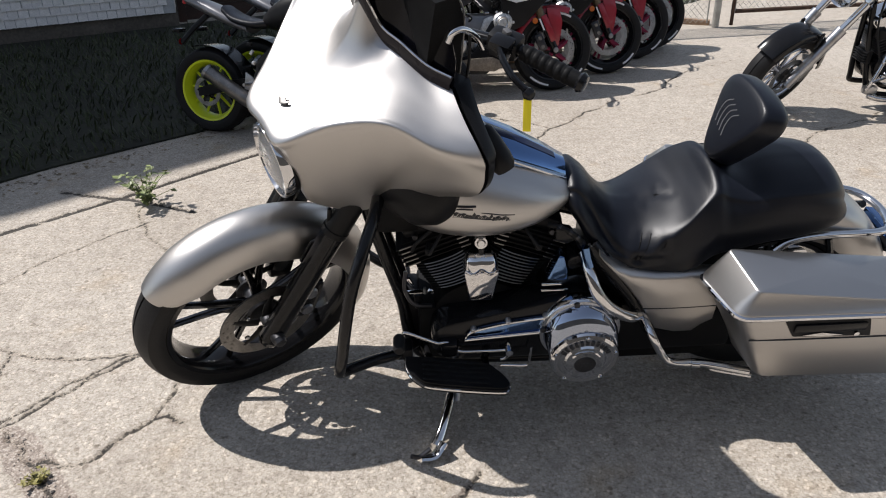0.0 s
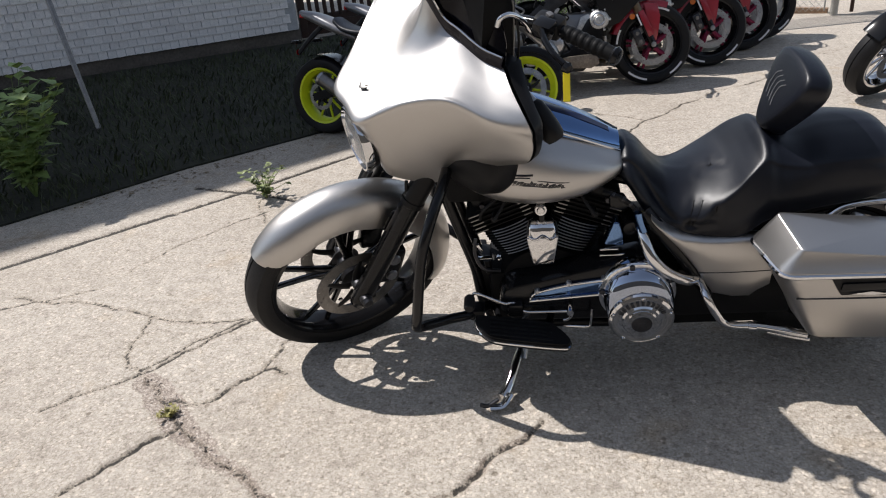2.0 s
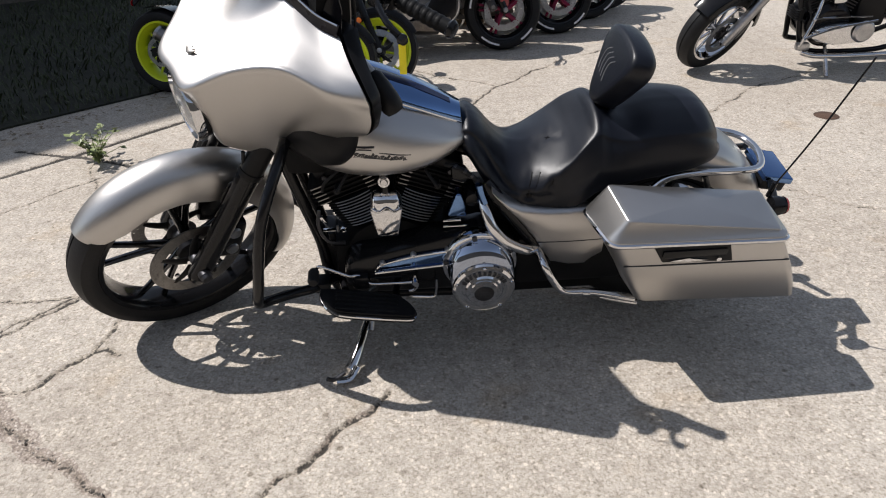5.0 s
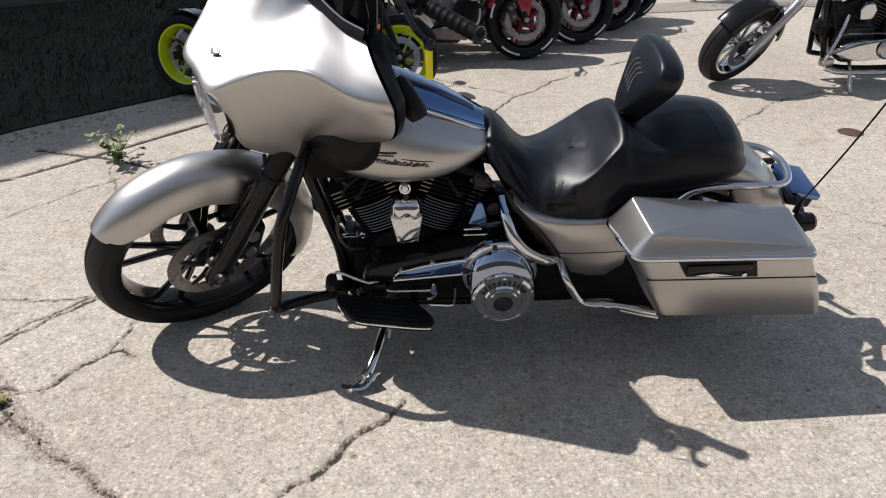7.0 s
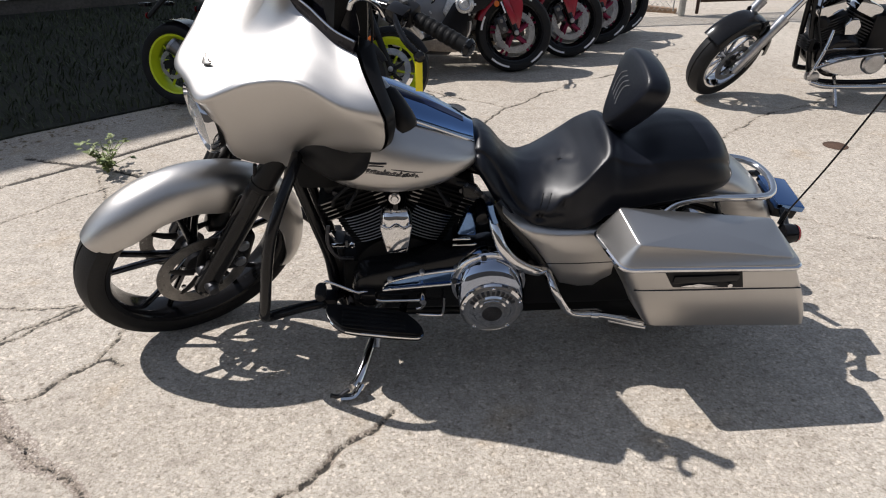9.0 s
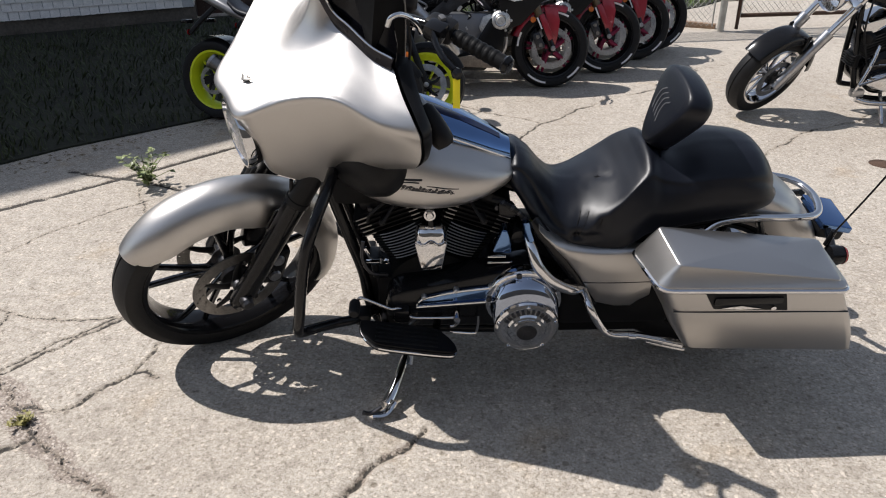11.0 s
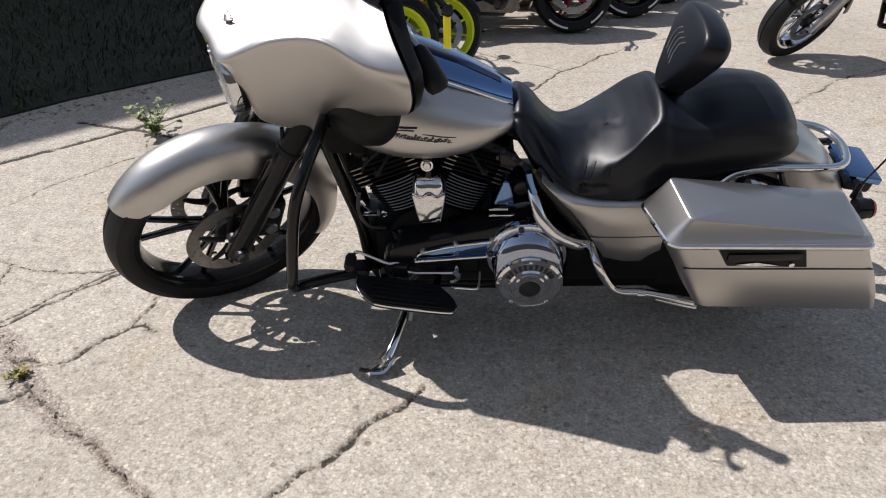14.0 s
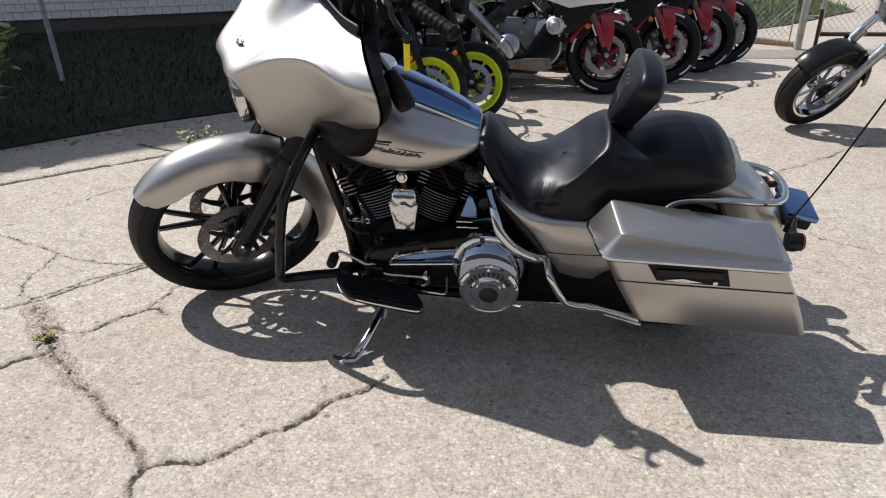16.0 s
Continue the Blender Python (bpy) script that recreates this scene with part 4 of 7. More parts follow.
    BAR = ((0.495, 0.03, 1.16), (0.525, 0.11, 1.222), (0.558, 0.19, 1.250), (0.603, 0.298, 1.270), (0.664, 0.438, 1.264))
    bar = f_part("handlebar", tube(sweep(-1, BAR), 0.0150, 12), BLACK)
    f_part("handlebar_right", tube(sweep(1, BAR), 0.0150, 12), BLACK, bar)
    for s in (-1, 1):
        a, b = V(0.611, s * 0.312, 1.269), V(0.667, s * 0.443, 1.263)
        g = f_part("grip", tube([a, a.lerp(b, 0.25), a.lerp(b, 0.5), a.lerp(b, 0.75), b], 0.0185, 16), ENGINE, bar, "black rubber grip")
        d = (b - a).normalized()
        for k in range(6):
            p = a.lerp(b, 0.12 + 0.13 * k)
            f_part("grip_rib", lathe([(0.0185, -0.006), (0.0198, -0.004), (0.0198, 0.004), (0.0185, 0.006)], p, d, 18), ENGINE, g)
        f_part("grip_end", lathe([(0.0, 0.012), (0.018, 0.010), (0.023, 0.0), (0.019, -0.006)], b, d, 18), BLACK, g)
        sw = f_part("switch_housing", box((0, 0, 0), (0.05, 0.075, 0.05), 0.014, Matrix.Translation((0.592, s * 0.272, 1.272)) @ Matrix.Rotation(radians(-s * 28), 4, "Z")), SATIN, bar)
        f_part("button", box((0.592, s * 0.272, 1.300), (0.014, 0.018, 0.012), 0.003), GREYDECAL, sw)
        f_part("lever_perch", box((0, 0, 0), (0.045, 0.05, 0.04), 0.010, Matrix.Translation((0.566, s * 0.292, 1.285)) @ Matrix.Rotation(radians(-s * 28), 4, "Z")), BLACK, bar)
        lev = f_part("lever", tube([(0.556, s * 0.300, 1.292), (0.540, s * 0.335, 1.290), (0.538, s * 0.375, 1.278), (0.549, s * 0.408, 1.264)], 0.0075, 10, flat=1.5), BLACK, bar)
        f_part("lever_ball", lathe([(0, -0.014), (0.010, -0.010), (0.014, 0.0), (0.010, 0.010), (0, 0.014)], (0.551, s * 0.418, 1.260), (0, 1, 0), 16), BLACK, lev)
        f_part("cable_guide", tube(sweep(s, ((0.552, 0.248, 1.255), (0.540, 0.242, 1.281), (0.516, 0.240, 1.306), (0.492, 0.240, 1.319), (0.473, 0.240, 1.315), (0.466, 0.238, 1.295))), 0.0065, 10), CHROME, bar, "curved chrome cable guide")
    f_part("clutch_cable", tube([(0.520, -0.238, 1.300), (0.532, -0.23, 1.22), (0.530, -0.225, 1.14), (0.515, -0.22, 1.06)], 0.0035, 8), RUBBER, bar)
    # yellow tag hanging from the clutch lever
    tag_at = V(0.736, -0.300, 1.172)
    tagm = Matrix.Translation(tag_at) @ Matrix.Rotation(radians(-LEAN), 4, "X") @ Matrix.Rotation(radians(-15), 4, "Z")
    part("price_tag", box((0, 0, -0.046), (0.017, 0.0025, 0.078), 0.001, tagm), TAG, bike, "yellow plastic tag hanging from the clutch lever")
    part("tag_string", tube([tagm @ V(0, 0, 0.006), tagm @ V(0, 0, -0.012)], 0.0015, 6, smooth=False), SATIN, bike)

    # triple clamp and lower fork cover behind the headlight
    f_part("triple_clamp", box((0, 0, 0), (0.100, 0.31, 0.060), 0.022, Matrix.Translation(AXLE + FORK * 0.555) @ Matrix.Rotation(radians(33), 4, "Y")), BLACK)
    f_part("fork_cover", loft([[AXLE + STEM * h + V(dx, y, 0) for dx, y in ((-0.03, -w), (-0.045, -0.6 * w), (-0.05, 0), (-0.045, 0.6 * w), (-0.03, w), (0.05, w), (0.06, 0), (0.05, -w))] for h, w in ((0.50, 0.05), (0.53, 0.07), (0.60, 0.085), (0.70, 0.09))]), SATIN)

    # frame
    frame_bars = part("frame", tube([(0.335, 0, 0.84), (0.360, -0.030, 0.72), (0.385, -0.048, 0.62), (0.414, -0.052, 0.50), (0.446, -0.056, 0.36), (0.470, -0.075, 0.21), (0.56, -0.09, 0.15), (1.0, -0.10, 0.14), (1.2, -0.10, 0.20), (1.24, -0.10, 0.45), (1.18, -0.08, 0.60), (0.95, -0.03, 0.66), (0.40, 0, 0.82)], 0.019, 12), BLACK, bike, "gloss black tubular frame")
    part("frame_right", tube([(0.360, 0.030, 0.72), (0.385, 0.048, 0.62), (0.414, 0.052, 0.50), (0.446, 0.056, 0.36), (0.470, 0.075, 0.21), (0.56, 0.09, 0.15), (1.0, 0.10, 0.14), (1.2, 0.10, 0.20), (1.24, 0.10, 0.45), (1.18, 0.08, 0.60), (0.95, 0.03, 0.66)], 0.019, 12), BLACK, frame_bars)
    part("neck_cover", box((0.445, -0.01, 0.705), (0.13, 0.19, 0.10), 0.03), ENGINE, frame_bars)
    part("tube_gusset", slab([(0.448, -0.046, 0.42), (0.475, -0.046, 0.36), (0.50, -0.046, 0.24), (0.455, -0.046, 0.26)], 0.03, (0, 1, 0), 0.004), BLACK, frame_bars)
    part("oil_cooler", box((0.47, 0, 0.29), (0.05, 0.13, 0.16), 0.012), SATIN, frame_bars)
    # engine guard
    GUARD = ((0.40, 0.03, 0.80), (0.405, 0.10, 0.805), (0.392, 0.19, 0.785), (0.358, 0.268, 0.725), (0.327, 0.312, 0.645), (0.302, 0.324, 0.528), (0.284, 0.323, 0.425), (0.272, 0.317, 0.368), (0.271, 0.300, 0.335), (0.296, 0.270, 0.315), (0.36, 0.222, 0.292), (0.425, 0.185, 0.275), (0.50, 0.10, 0.245))
    guard = part("engine_guard", tube([(x, -y, z) for x, y, z in GUARD], 0.0165, 14, per=8), BLACK, bike, "gloss black engine guard bar")
    part("guard_right", tube(GUARD, 0.0165, 14, per=8), BLACK, guard)
    for s in (-1, 1):
        part("guard_clamp", box((0.445, s * 0.165, 0.270), (0.05, 0.055, 0.042), 0.010), SATIN, guard)

    # engine
    eng = part("engine", lathe([(0.0, -0.13), (0.10, -0.13), (0.145, -0.11), (0.155, -0.05), (0.155, 0.05), (0.145, 0.13), (0.0, 0.15)], (0.675, 0, 0.33), (0, 1, 0), 40), ENGINE, bike, "black V-twin engine with bright fin edges")
    part("crankcase", box((0.70, -0.01, 0.28), (0.42, 0.22, 0.22), 0.03), ENGINE, eng)
    part("transmission", box((1.0, 0, 0.36), (0.30, 0.24, 0.26), 0.04), ENGINE, eng)
    for sgn, tilt in ((-1, -22.5), (1, 22.5)):
        ax = V(math.sin(radians(tilt)), 0, math.cos(radians(tilt)))
        root = V(0.675, 0.0, 0.32)
        base = Matrix.Translation(root) @ Matrix.Rotation(radians(tilt), 4, "Y")
        cyl = part("cylinder", lathe([(0.0, 0.10), (0.062, 0.10), (0.062, 0.30), (0.0, 0.30)], root, ax, 32), ENGINE, eng)
        for k in range(10):
            h = 0.178 + k * 0.0112
            wide = 0.078 + 0.008 * min(1, k / 6)
            arc = [(u * wide, -0.100 - 0.021 * (1 - abs(u) ** 2.4)) for u in [-1 + i / 6 for i in range(13)]]
            ring = arc + [(x, -y) for x, y in arc[::-1]]
            part("fin", loft([[base @ V(x, y, h + dz) for x, y in ring] for dz in (-0.002, 0.002)]), ENGINE, cyl)
            part("fin_edge", tube([base @ V(x, y - 0.0004, h) for x, y in arc[2:-2]], 0.0019, 6, smooth=False), FIN, cyl)
        head = part("cylinder_head", box((sgn * 0.010, 0.005, 0.326), (0.175, 0.215, 0.075), 0.018, base), ENGINE, cyl)
        for k in range(5):
            part("head_fin", box((sgn * 0.008, 0.004, 0.292 + 0.0155 * k), (0.205, 0.232, 0.004), 0.001, base), ENGINE, head)
            part("head_fin_edge", box((sgn * 0.082, -0.1140, 0.2925 + 0.0155 * k), (0.036, 0.003, 0.0034), 0.0, base), FIN, head)
            part("head_fin_edge", box((sgn * -0.072, -0.1140, 0.2925 + 0.0155 * k), (0.028, 0.003, 0.0034), 0.0, base), FIN, head)
        part("rocker_box", box((sgn * 0.006, -0.005, 0.378), (0.15, 0.17, 0.05), 0.022, base), SATIN, cyl, "black rocker cover")
        part("spark_plug", tube([base @ V(sgn * 0.018, -0.10, 0.332), base @ V(sgn * 0.020, -0.150, 0.340)], 0.010, 10, smooth=False), RUBBER, head)
        part("spark_lead", tube([base @ V(sgn * 0.020, -0.148, 0.340), base @ V(sgn * 0.010, -0.165, 0.352), base @ V(sgn * -0.030, -0.13, 0.372), base @ V(sgn * -0.06, -0.06, 0.385)], 0.0045, 8), RUBBER, head)
        for x in (-0.045, 0.05):
            part("head_bolt", lathe([(0, 0.014), (0.007, 0.013), (0.0085, 0.0)], base @ V(x, -0.100, 0.372), (0, -1, 0.25), 12), DARKMETAL, head)
    # chrome horn cover between the cylinders
    face = [(0.0345, 0.468), (0.030, 0.461), (-0.030, 0.461), (-0.0345, 0.468), (-0.0475, 0.558), (-0.0470, 0.566), (0.0470, 0.566), (0.0475, 0.558)]
    horn = part("horn_cover", slab([(0.668 + x, -0.128, z) for x, z in face], 0.047, (0, -1, 0.05), 0.005, 3), CHROME, bike, "chrome waterfall horn cover")
    crown = []
    for k in range(9):  # the swept crown over the flat face
        t = k / 8
        w, q = 0.0475 * (1 - 0.45 * t ** 2.2), math.cos(t * math.pi / 2)
        crown.append([V(0.668 + w * math.cos(a), -0.130 - (0.012 + 0.040 * q) * max(0.0, math.sin(a)) ** 0.6 * (0.8 + 0.2 * abs(math.cos(a))), 0.564 + 0.046 * math.sin(t * math.pi / 2)) for a in [math.pi * i / 20 for i in range(21)]])
    part("horn_crown", loft(crown, closed=False), CHROME, horn)
    part("crown_lip", tube([V(0.668 + x, -0.177 + 0.10 * x * x * 20, 0.568 + 0.006 * math.cos(x * 130)) for x in [-0.046 + 0.0046 * i for i in range(21)]], 0.0030, 8, per=2), CHROME, horn)
    part("horn_bolt", lathe([(0.0, 0.011), (0.009, 0.011), (0.012, 0.006), (0.017, 0.005), (0.019, 0.0), (0.018, -0.03)], (0.666, -0.150, 0.655), (0, -1, 0.25), 24), CHROME, horn)
    part("horn_stay", tube([(0.666, -0.14, 0.655), (0.668, -0.135, 0.63), (0.668, -0.14, 0.60)], 0.010, 8), BLACK, horn)
    part("spark_cable", tube([(0.48, -0.11, 0.60), (0.50, -0.14, 0.66), (0.58, -0.10, 0.70), (0.66, -0.05, 0.70)], 0.005, 8), RUBBER, eng)
    for dx, dz in ((0.0, 0.0), (0.020, -0.018)):
        way = [V(0.848 + dx, -0.13, 0.690 + dz), V(0.878 + dx, -0.150, 0.692 + dz), V(0.918 + dx * 0.8, -0.158, 0.668 + dz), V(0.946 + dx * 0.4, -0.160, 0.625 + dz), V(0.955, -0.155, 0.560 + dz)]
        hose = part("breather_hose", tube(way, 0.0075, 10), RUBBER, eng)
        fine = spline(way, 6)
        for i in (5, 9, 12, 15):
            part("hose_clip", tube([fine[i], fine[i + 1]], 0.0088, 12, smooth=False), DARKMETAL, hose)
    part("intake_cover", slab([(0.862, -0.13, 0.700), (0.905, -0.13, 0.690), (0.925, -0.13, 0.655), (0.895, -0.13, 0.640), (0.862, -0.13, 0.655)], 0.03, (0, -1, 0), 0.010, 3), BLACK, eng)
    part("heat_shield", tube([(0.940, -0.180, 0.648), (0.947, -0.184, 0.618), (0.958, -0.186, 0.585)], 0.010, 12, flat=1.3), CONSOLE, eng)
    ring = part("cable_clip", lathe([(0.006, -0.003), (0.009, -0.004), (0.011, 0.0), (0.009, 0.004), (0.006, 0.003)], (0.529, -0.115, 0.452), (0, 1, 0.2), 18, closed=True), CHROME, eng)
    part("clip_screw", tube([(0.512, -0.115, 0.446), (0.512, -0.115, 0.468)], 0.0045, 8, smooth=False), STEEL, ring)
    part("switch_body", tube([(0.490, -0.11, 0.44), (0.494, -0.112, 0.39)], 0.011, 12, smooth=False), SATIN, eng)
    part("switch_plate", box((0.484, -0.115, 0.453), (0.046, 0.014, 0.004), 0.001), CHROME, eng)
    part("terminal", box((0, 0, 0), (0.010, 0.012, 0.032), 0.003, Matrix.Translation((0.472, -0.115, 0.494)) @ Matrix.Rotation(radians(-24), 4, "Y")), CHROME, eng)
    part("oil_line", tube([(0.46, -0.10, 0.52), (0.455, -0.12, 0.47), (0.48, -0.13, 0.42), (0.53, -0.12, 0.40)], 0.006, 8), DARKMETAL, eng)
    # primary drive cover with derby cover
    dc = V(0.945, -0.245, 0.372)
    out = []
    for k in range(24):  # a long oval from the front sprocket to the clutch dome
        t = math.tau * k / 24
        c, s = math.cos(t), math.sin(t)
        r = 0.078 if c < 0 else 0.128
        out.append((0.60 if c < 0 else 0.945, 0.335 if c < 0 else 0.372, r * c, r * s))
    prim = part("primary_cover", loft([[V(x + a * q, y, z + b * q) for x, z, a, b in out] for q, y in ((0.96, -0.12), (1.0, -0.14), (1.0, -0.185), (0.95, -0.205), (0.80, -0.214))]), BLACK, bike, "gloss black primary drive cover")
    ring = part("clutch_ring", lathe([(0.116, -0.03), (0.118, 0.004), (0.114, 0.010), (0.096, 0.011), (0.094, 0.0)], V(0.945, -0.222, 0.382), (0, -1, 0), 52), CHROME, prim, "chrome clutch housing ring")
    for k in range(5):
        a = math.tau * k / 5 + 1.75
        part("screw", lathe([(0, 0.008), (0.008, 0.007), (0.009, 0.0)], V(0.945 + 0.107 * math.cos(a), -0.231, 0.382 + 0.107 * math.sin(a)), (0, -1, 0), 12), DARKMETAL, ring)
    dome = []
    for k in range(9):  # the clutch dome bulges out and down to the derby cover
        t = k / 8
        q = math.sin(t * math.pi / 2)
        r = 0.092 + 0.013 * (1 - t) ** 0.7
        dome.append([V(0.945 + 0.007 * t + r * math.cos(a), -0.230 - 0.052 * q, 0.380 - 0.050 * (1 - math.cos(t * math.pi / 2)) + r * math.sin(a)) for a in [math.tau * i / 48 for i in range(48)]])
    part("clutch_dome", loft(dome), DOME, prim, "chrome clutch dome with dark reflections in its colour", angle=60)
    derby = part("derby_cover", lathe([(0.094, 0.0), (0.098, 0.006), (0.096, 0.014), (0.088, 0.020), (0.082, 0.018), (0.060, 0.019), (0.055, 0.024), (0.0, 0.027)], V(0.952, -0.278, 0.329), (0, -1, 0), 52), CHROME, prim, "chrome derby cover with a dark emblem")
    for k in range(5):
        a = math.tau * k / 5 + math.pi / 2
        part("screw", lathe([(0, 0.006), (0.006, 0.005), (0.007, 0.0)], V(0.952 + 0.089 * math.cos(a), -0.297, 0.329 + 0.089 * math.sin(a)), (0, -1, 0), 10), CHROME, derby)
    # lettering that cannot be read: bars round the upper rim, and a plain dark badge
    for k in range(11):
        a = math.pi * (0.16 + 0.68 * k / 10)
        p = V(0.952 + 0.070 * math.cos(a), -0.2975, 0.329 + 0.070 * math.sin(a))
        part("letter_bar", box((0, 0, 0), (0.009, 0.003, 0.014), 0.0005, Matrix.Translation(p) @ Matrix.Rotation(math.pi / 2 - a, 4, "Y")), DECAL, derby)
    part("badge", lathe([(0, 0.0015), (0.030, 0.001), (0.031, 0.0)], V(0.952, -0.3045, 0.320), (0, -1, 0), 24), DARKMETAL, derby)
    part("badge_arc", tube([V(0.952 + 0.046 * math.cos(a), -0.304, 0.324 + 0.046 * math.sin(a)) for a in [math.pi * (0.2 + 0.06 * k) for k in range(11)]], 0.0035, 6), CHROME, derby)
    rail = [(0.622, 0.358), (0.73, 0.371), (0.858, 0.381), (0.876, 0.432), (0.848, 0.436), (0.742, 0.422), (0.646, 0.396), (0.624, 0.376)]
    flange = part("inner_primary", slab([(x, -0.205, z) for x, z in rail], 0.018, (0, -1, 0), 0.005, 2), CONSOLE, prim, "bright upper flange of the primary cover")
    part("flange_edge", tube([(x, -0.226, z) for x, z in ((0.622, 0.370), (0.645, 0.395), (0.742, 0.421), (0.848, 0.435))], 0.0042, 8), CHROME, flange)
    part("flange_edge", tube([(x, -0.226, z) for x, z in ((0.620, 0.361), (0.73, 0.370), (0.80, 0.376), (0.850, 0.380))], 0.0045, 8), CHROME, flange)
    for x, z in ((0.644, 0.397), (0.741, 0.423), (0.846, 0.437)):
        part("flange_bolt", lathe([(0, 0.014), (0.007, 0.013), (0.0095, 0.008), (0.0095, -0.012)], (x, -0.216, z), (0, -1, 0), 14), STEEL, flange)
    starter = part("starter_cover", slab([(0.848, -0.135, 0.530), (0.908, -0.135, 0.526), (0.905, -0.135, 0.565), (0.890, -0.135, 0.612), (0.876, -0.135, 0.614)], 0.042, (0, -1, 0), 0.012, 3), CONSOLE, bike, "chrome starter cover with sky reflection in its colour")
    for z, x0, x1 in ((0.511, 0.838, 0.890), (0.489, 0.838, 0.910)):
        part("starter_rib", tube([(x0, -0.168, z - 0.004), (x0 + 0.02, -0.172, z), (x1, -0.172, z)], 0.0032, 8), CHROME, starter)
    part("solenoid", lathe([(0.0, 0.03), (0.022, 0.028), (0.026, 0.02), (0.026, -0.06)], (0.925, -0.125, 0.570), (0.1, -1, 0), 24), BLACK, starter)
    part("gear_linkage", tube([(0.607, -0.232, 0.322), (0.66, -0.232, 0.3215), (0.738, -0.232, 0.320)], 0.0045, 8), CHROME, bike)

    # exhaust and frame cover on the left
    part("crossover_pipe", tube([(0.950, -0.140, 0.595), (0.962, -0.190, 0.562), (0.978, -0.220, 0.522), (1.010, -0.232, 0.480), (1.050, -0.232, 0.446), (1.090, -0.222, 0.420), (1.120, -0.195, 0.400)], 0.0175, 16), CHROME, bike, "curved chrome crossover pipe")
    rings = []
    for x, zl, zh in ((0.978, 0.628, 0.642), (0.992, 0.606, 0.628), (1.030, 0.557, 0.592), (1.070, 0.507, 0.569), (1.115, 0.442, 0.557), (1.150, 0.380, 0.551), (1.175, 0.340, 0.550), (1.235, 0.322, 0.549), (1.285, 0.322, 0.548), (1.306, 0.345, 0.547), (1.335, 0.365, 0.545)):
        e = min(0.014, (zh - zl) * 0.35)
        rings.append([V(x, y, z) for y, z in ((-0.160, zl), (-0.186, zl), (-0.199, zl + e * 0.35), (-0.205, zl + e), (-0.206, zl + (zh - zl) * 0.3), (-0.207, zl + (zh - zl) * 0.6), (-0.204, zh - e), (-0.196, zh - e * 0.35), (-0.182, zh), (-0.160, zh))])
    side = part("side_cover", loft(rings), SILVER, bike, "satin silver side cover", angle=50)
    part("cover_seam", tube([(1.125, -0.2055, 0.432), (1.2, -0.2058, 0.430), (1.26, -0.2058, 0.430), (1.333, -0.2055, 0.432)], 0.0022, 6), DECAL, side)
    part("frame_rail", tube([(0.962, -0.160, 0.640), (0.985, -0.172, 0.612), (1.032, -0.182, 0.545), (1.090, -0.186, 0.460), (1.135, -0.182, 0.385), (1.170, -0.170, 0.320)], 0.021, 14), BLACK, frame_bars)
    part("battery_tray", box((1.14, 0, 0.45), (0.30, 0.26, 0.30), 0.02), SATIN, bike)
    part("swingarm", box((1.30, -0.12, 0.335), (0.62, 0.04, 0.07), 0.014), BLACK, bike)
    # belt guard and lower case guard
    part("case_guard", tube([(1.128, -0.140, 0.396), (1.132, -0.215, 0.398), (1.142, -0.264, 0.384), (1.170, -0.277, 0.333), (1.198, -0.280, 0.293), (1.236, -0.281, 0.280), (1.300, -0.284, 0.278), (1.43, -0.312, 0.266)], 0.0120, 12, per=8), CHROME, bike, "chrome case guard bar")
    part("case_guard_joint", tube([(1.268, -0.283, 0.279), (1.290, -0.285, 0.278)], 0.0150, 12, smooth=False), CHROME, bike)
    part("case_guard_lower", tube([(1.325, -0.286, 0.258), (1.37, -0.295, 0.252), (1.44, -0.312, 0.248)], 0.0095, 10), CHROME, bike)
    part("lower_cover", box((1.16, -0.02, 0.215), (0.44, 0.24, 0.13), 0.02), ENGINE, bike)
    part("belt_guard", box((1.25, -0.15, 0.32), (0.36, 0.05, 0.20), 0.02), SATIN, bike, "black belt guard")
    m = part("muffler", tube([(1.05, 0.20, 0.235), (1.25, 0.235, 0.22), (2.02, 0.245, 0.26)], 0.048, 20), CHROME, bike, "chrome muffler")
    part("muffler_tip", lathe([(0.048, -0.02), (0.052, 0.0), (0.046, 0.012), (0.040, 0.0), (0.038, -0.05)], (2.02, 0.245, 0.26), (1, 0, 0.05), 24), CHROME, m)

    # floorboards
    for s in (-1, 1):
        ol = [(0.470, 0.245), (0.66, 0.245), (0.705, 0.270), (0.735, 0.312), (0.735, 0.338), (0.70, 0.350), (0.53, 0.350), (0.485, 0.335), (0.455, 0.30), (0.450, 0.262)]
        ol = [(p.x, p.y) for p in spline([(x, y, 0) for x, y in ol], 4, closed=True)]
        rings = [[V(x, s * (0.295 + (y - 0.295) * q), z + 0.010 - (x - 0.6) * 0.19) for x, y in ol] for q, z in ((0.94, 0.268), (1.0, 0.273), (1.0, 0.286), (0.95, 0.291))]
        fb = part("floorboard", loft(rings), SATIN, bike, "chrome-edged black rider floorboard")
        part("edge_trim", tube([V(x, s * (0.295 + (y - 0.295) * 1.005), 0.2935 - (x - 0.6) * 0.19) for x, y in ol], 0.0042, 6, smooth=False, closed=True), CHROME, fb, "thin chrome edge")
        part("rubber_pad", loft([[V(x, s * (0.295 + (y - 0.295) * q), z + 0.010 - (x - 0.6) * 0.19) for x, y in ol] for q, z in ((0.90, 0.288), (0.88, 0.297))]), SATIN, fb)
        for k in range(5):
            y = 0.262 + 0.017 * k
            part("pad_rib", box((0, 0, 0), (0.19, 0.006, 0.006), 0.002, Matrix.Translation((0.590, s * y, 0.3095)) @ Matrix.Rotation(math.atan(0.19), 4, "Y")), RUBBER, fb)
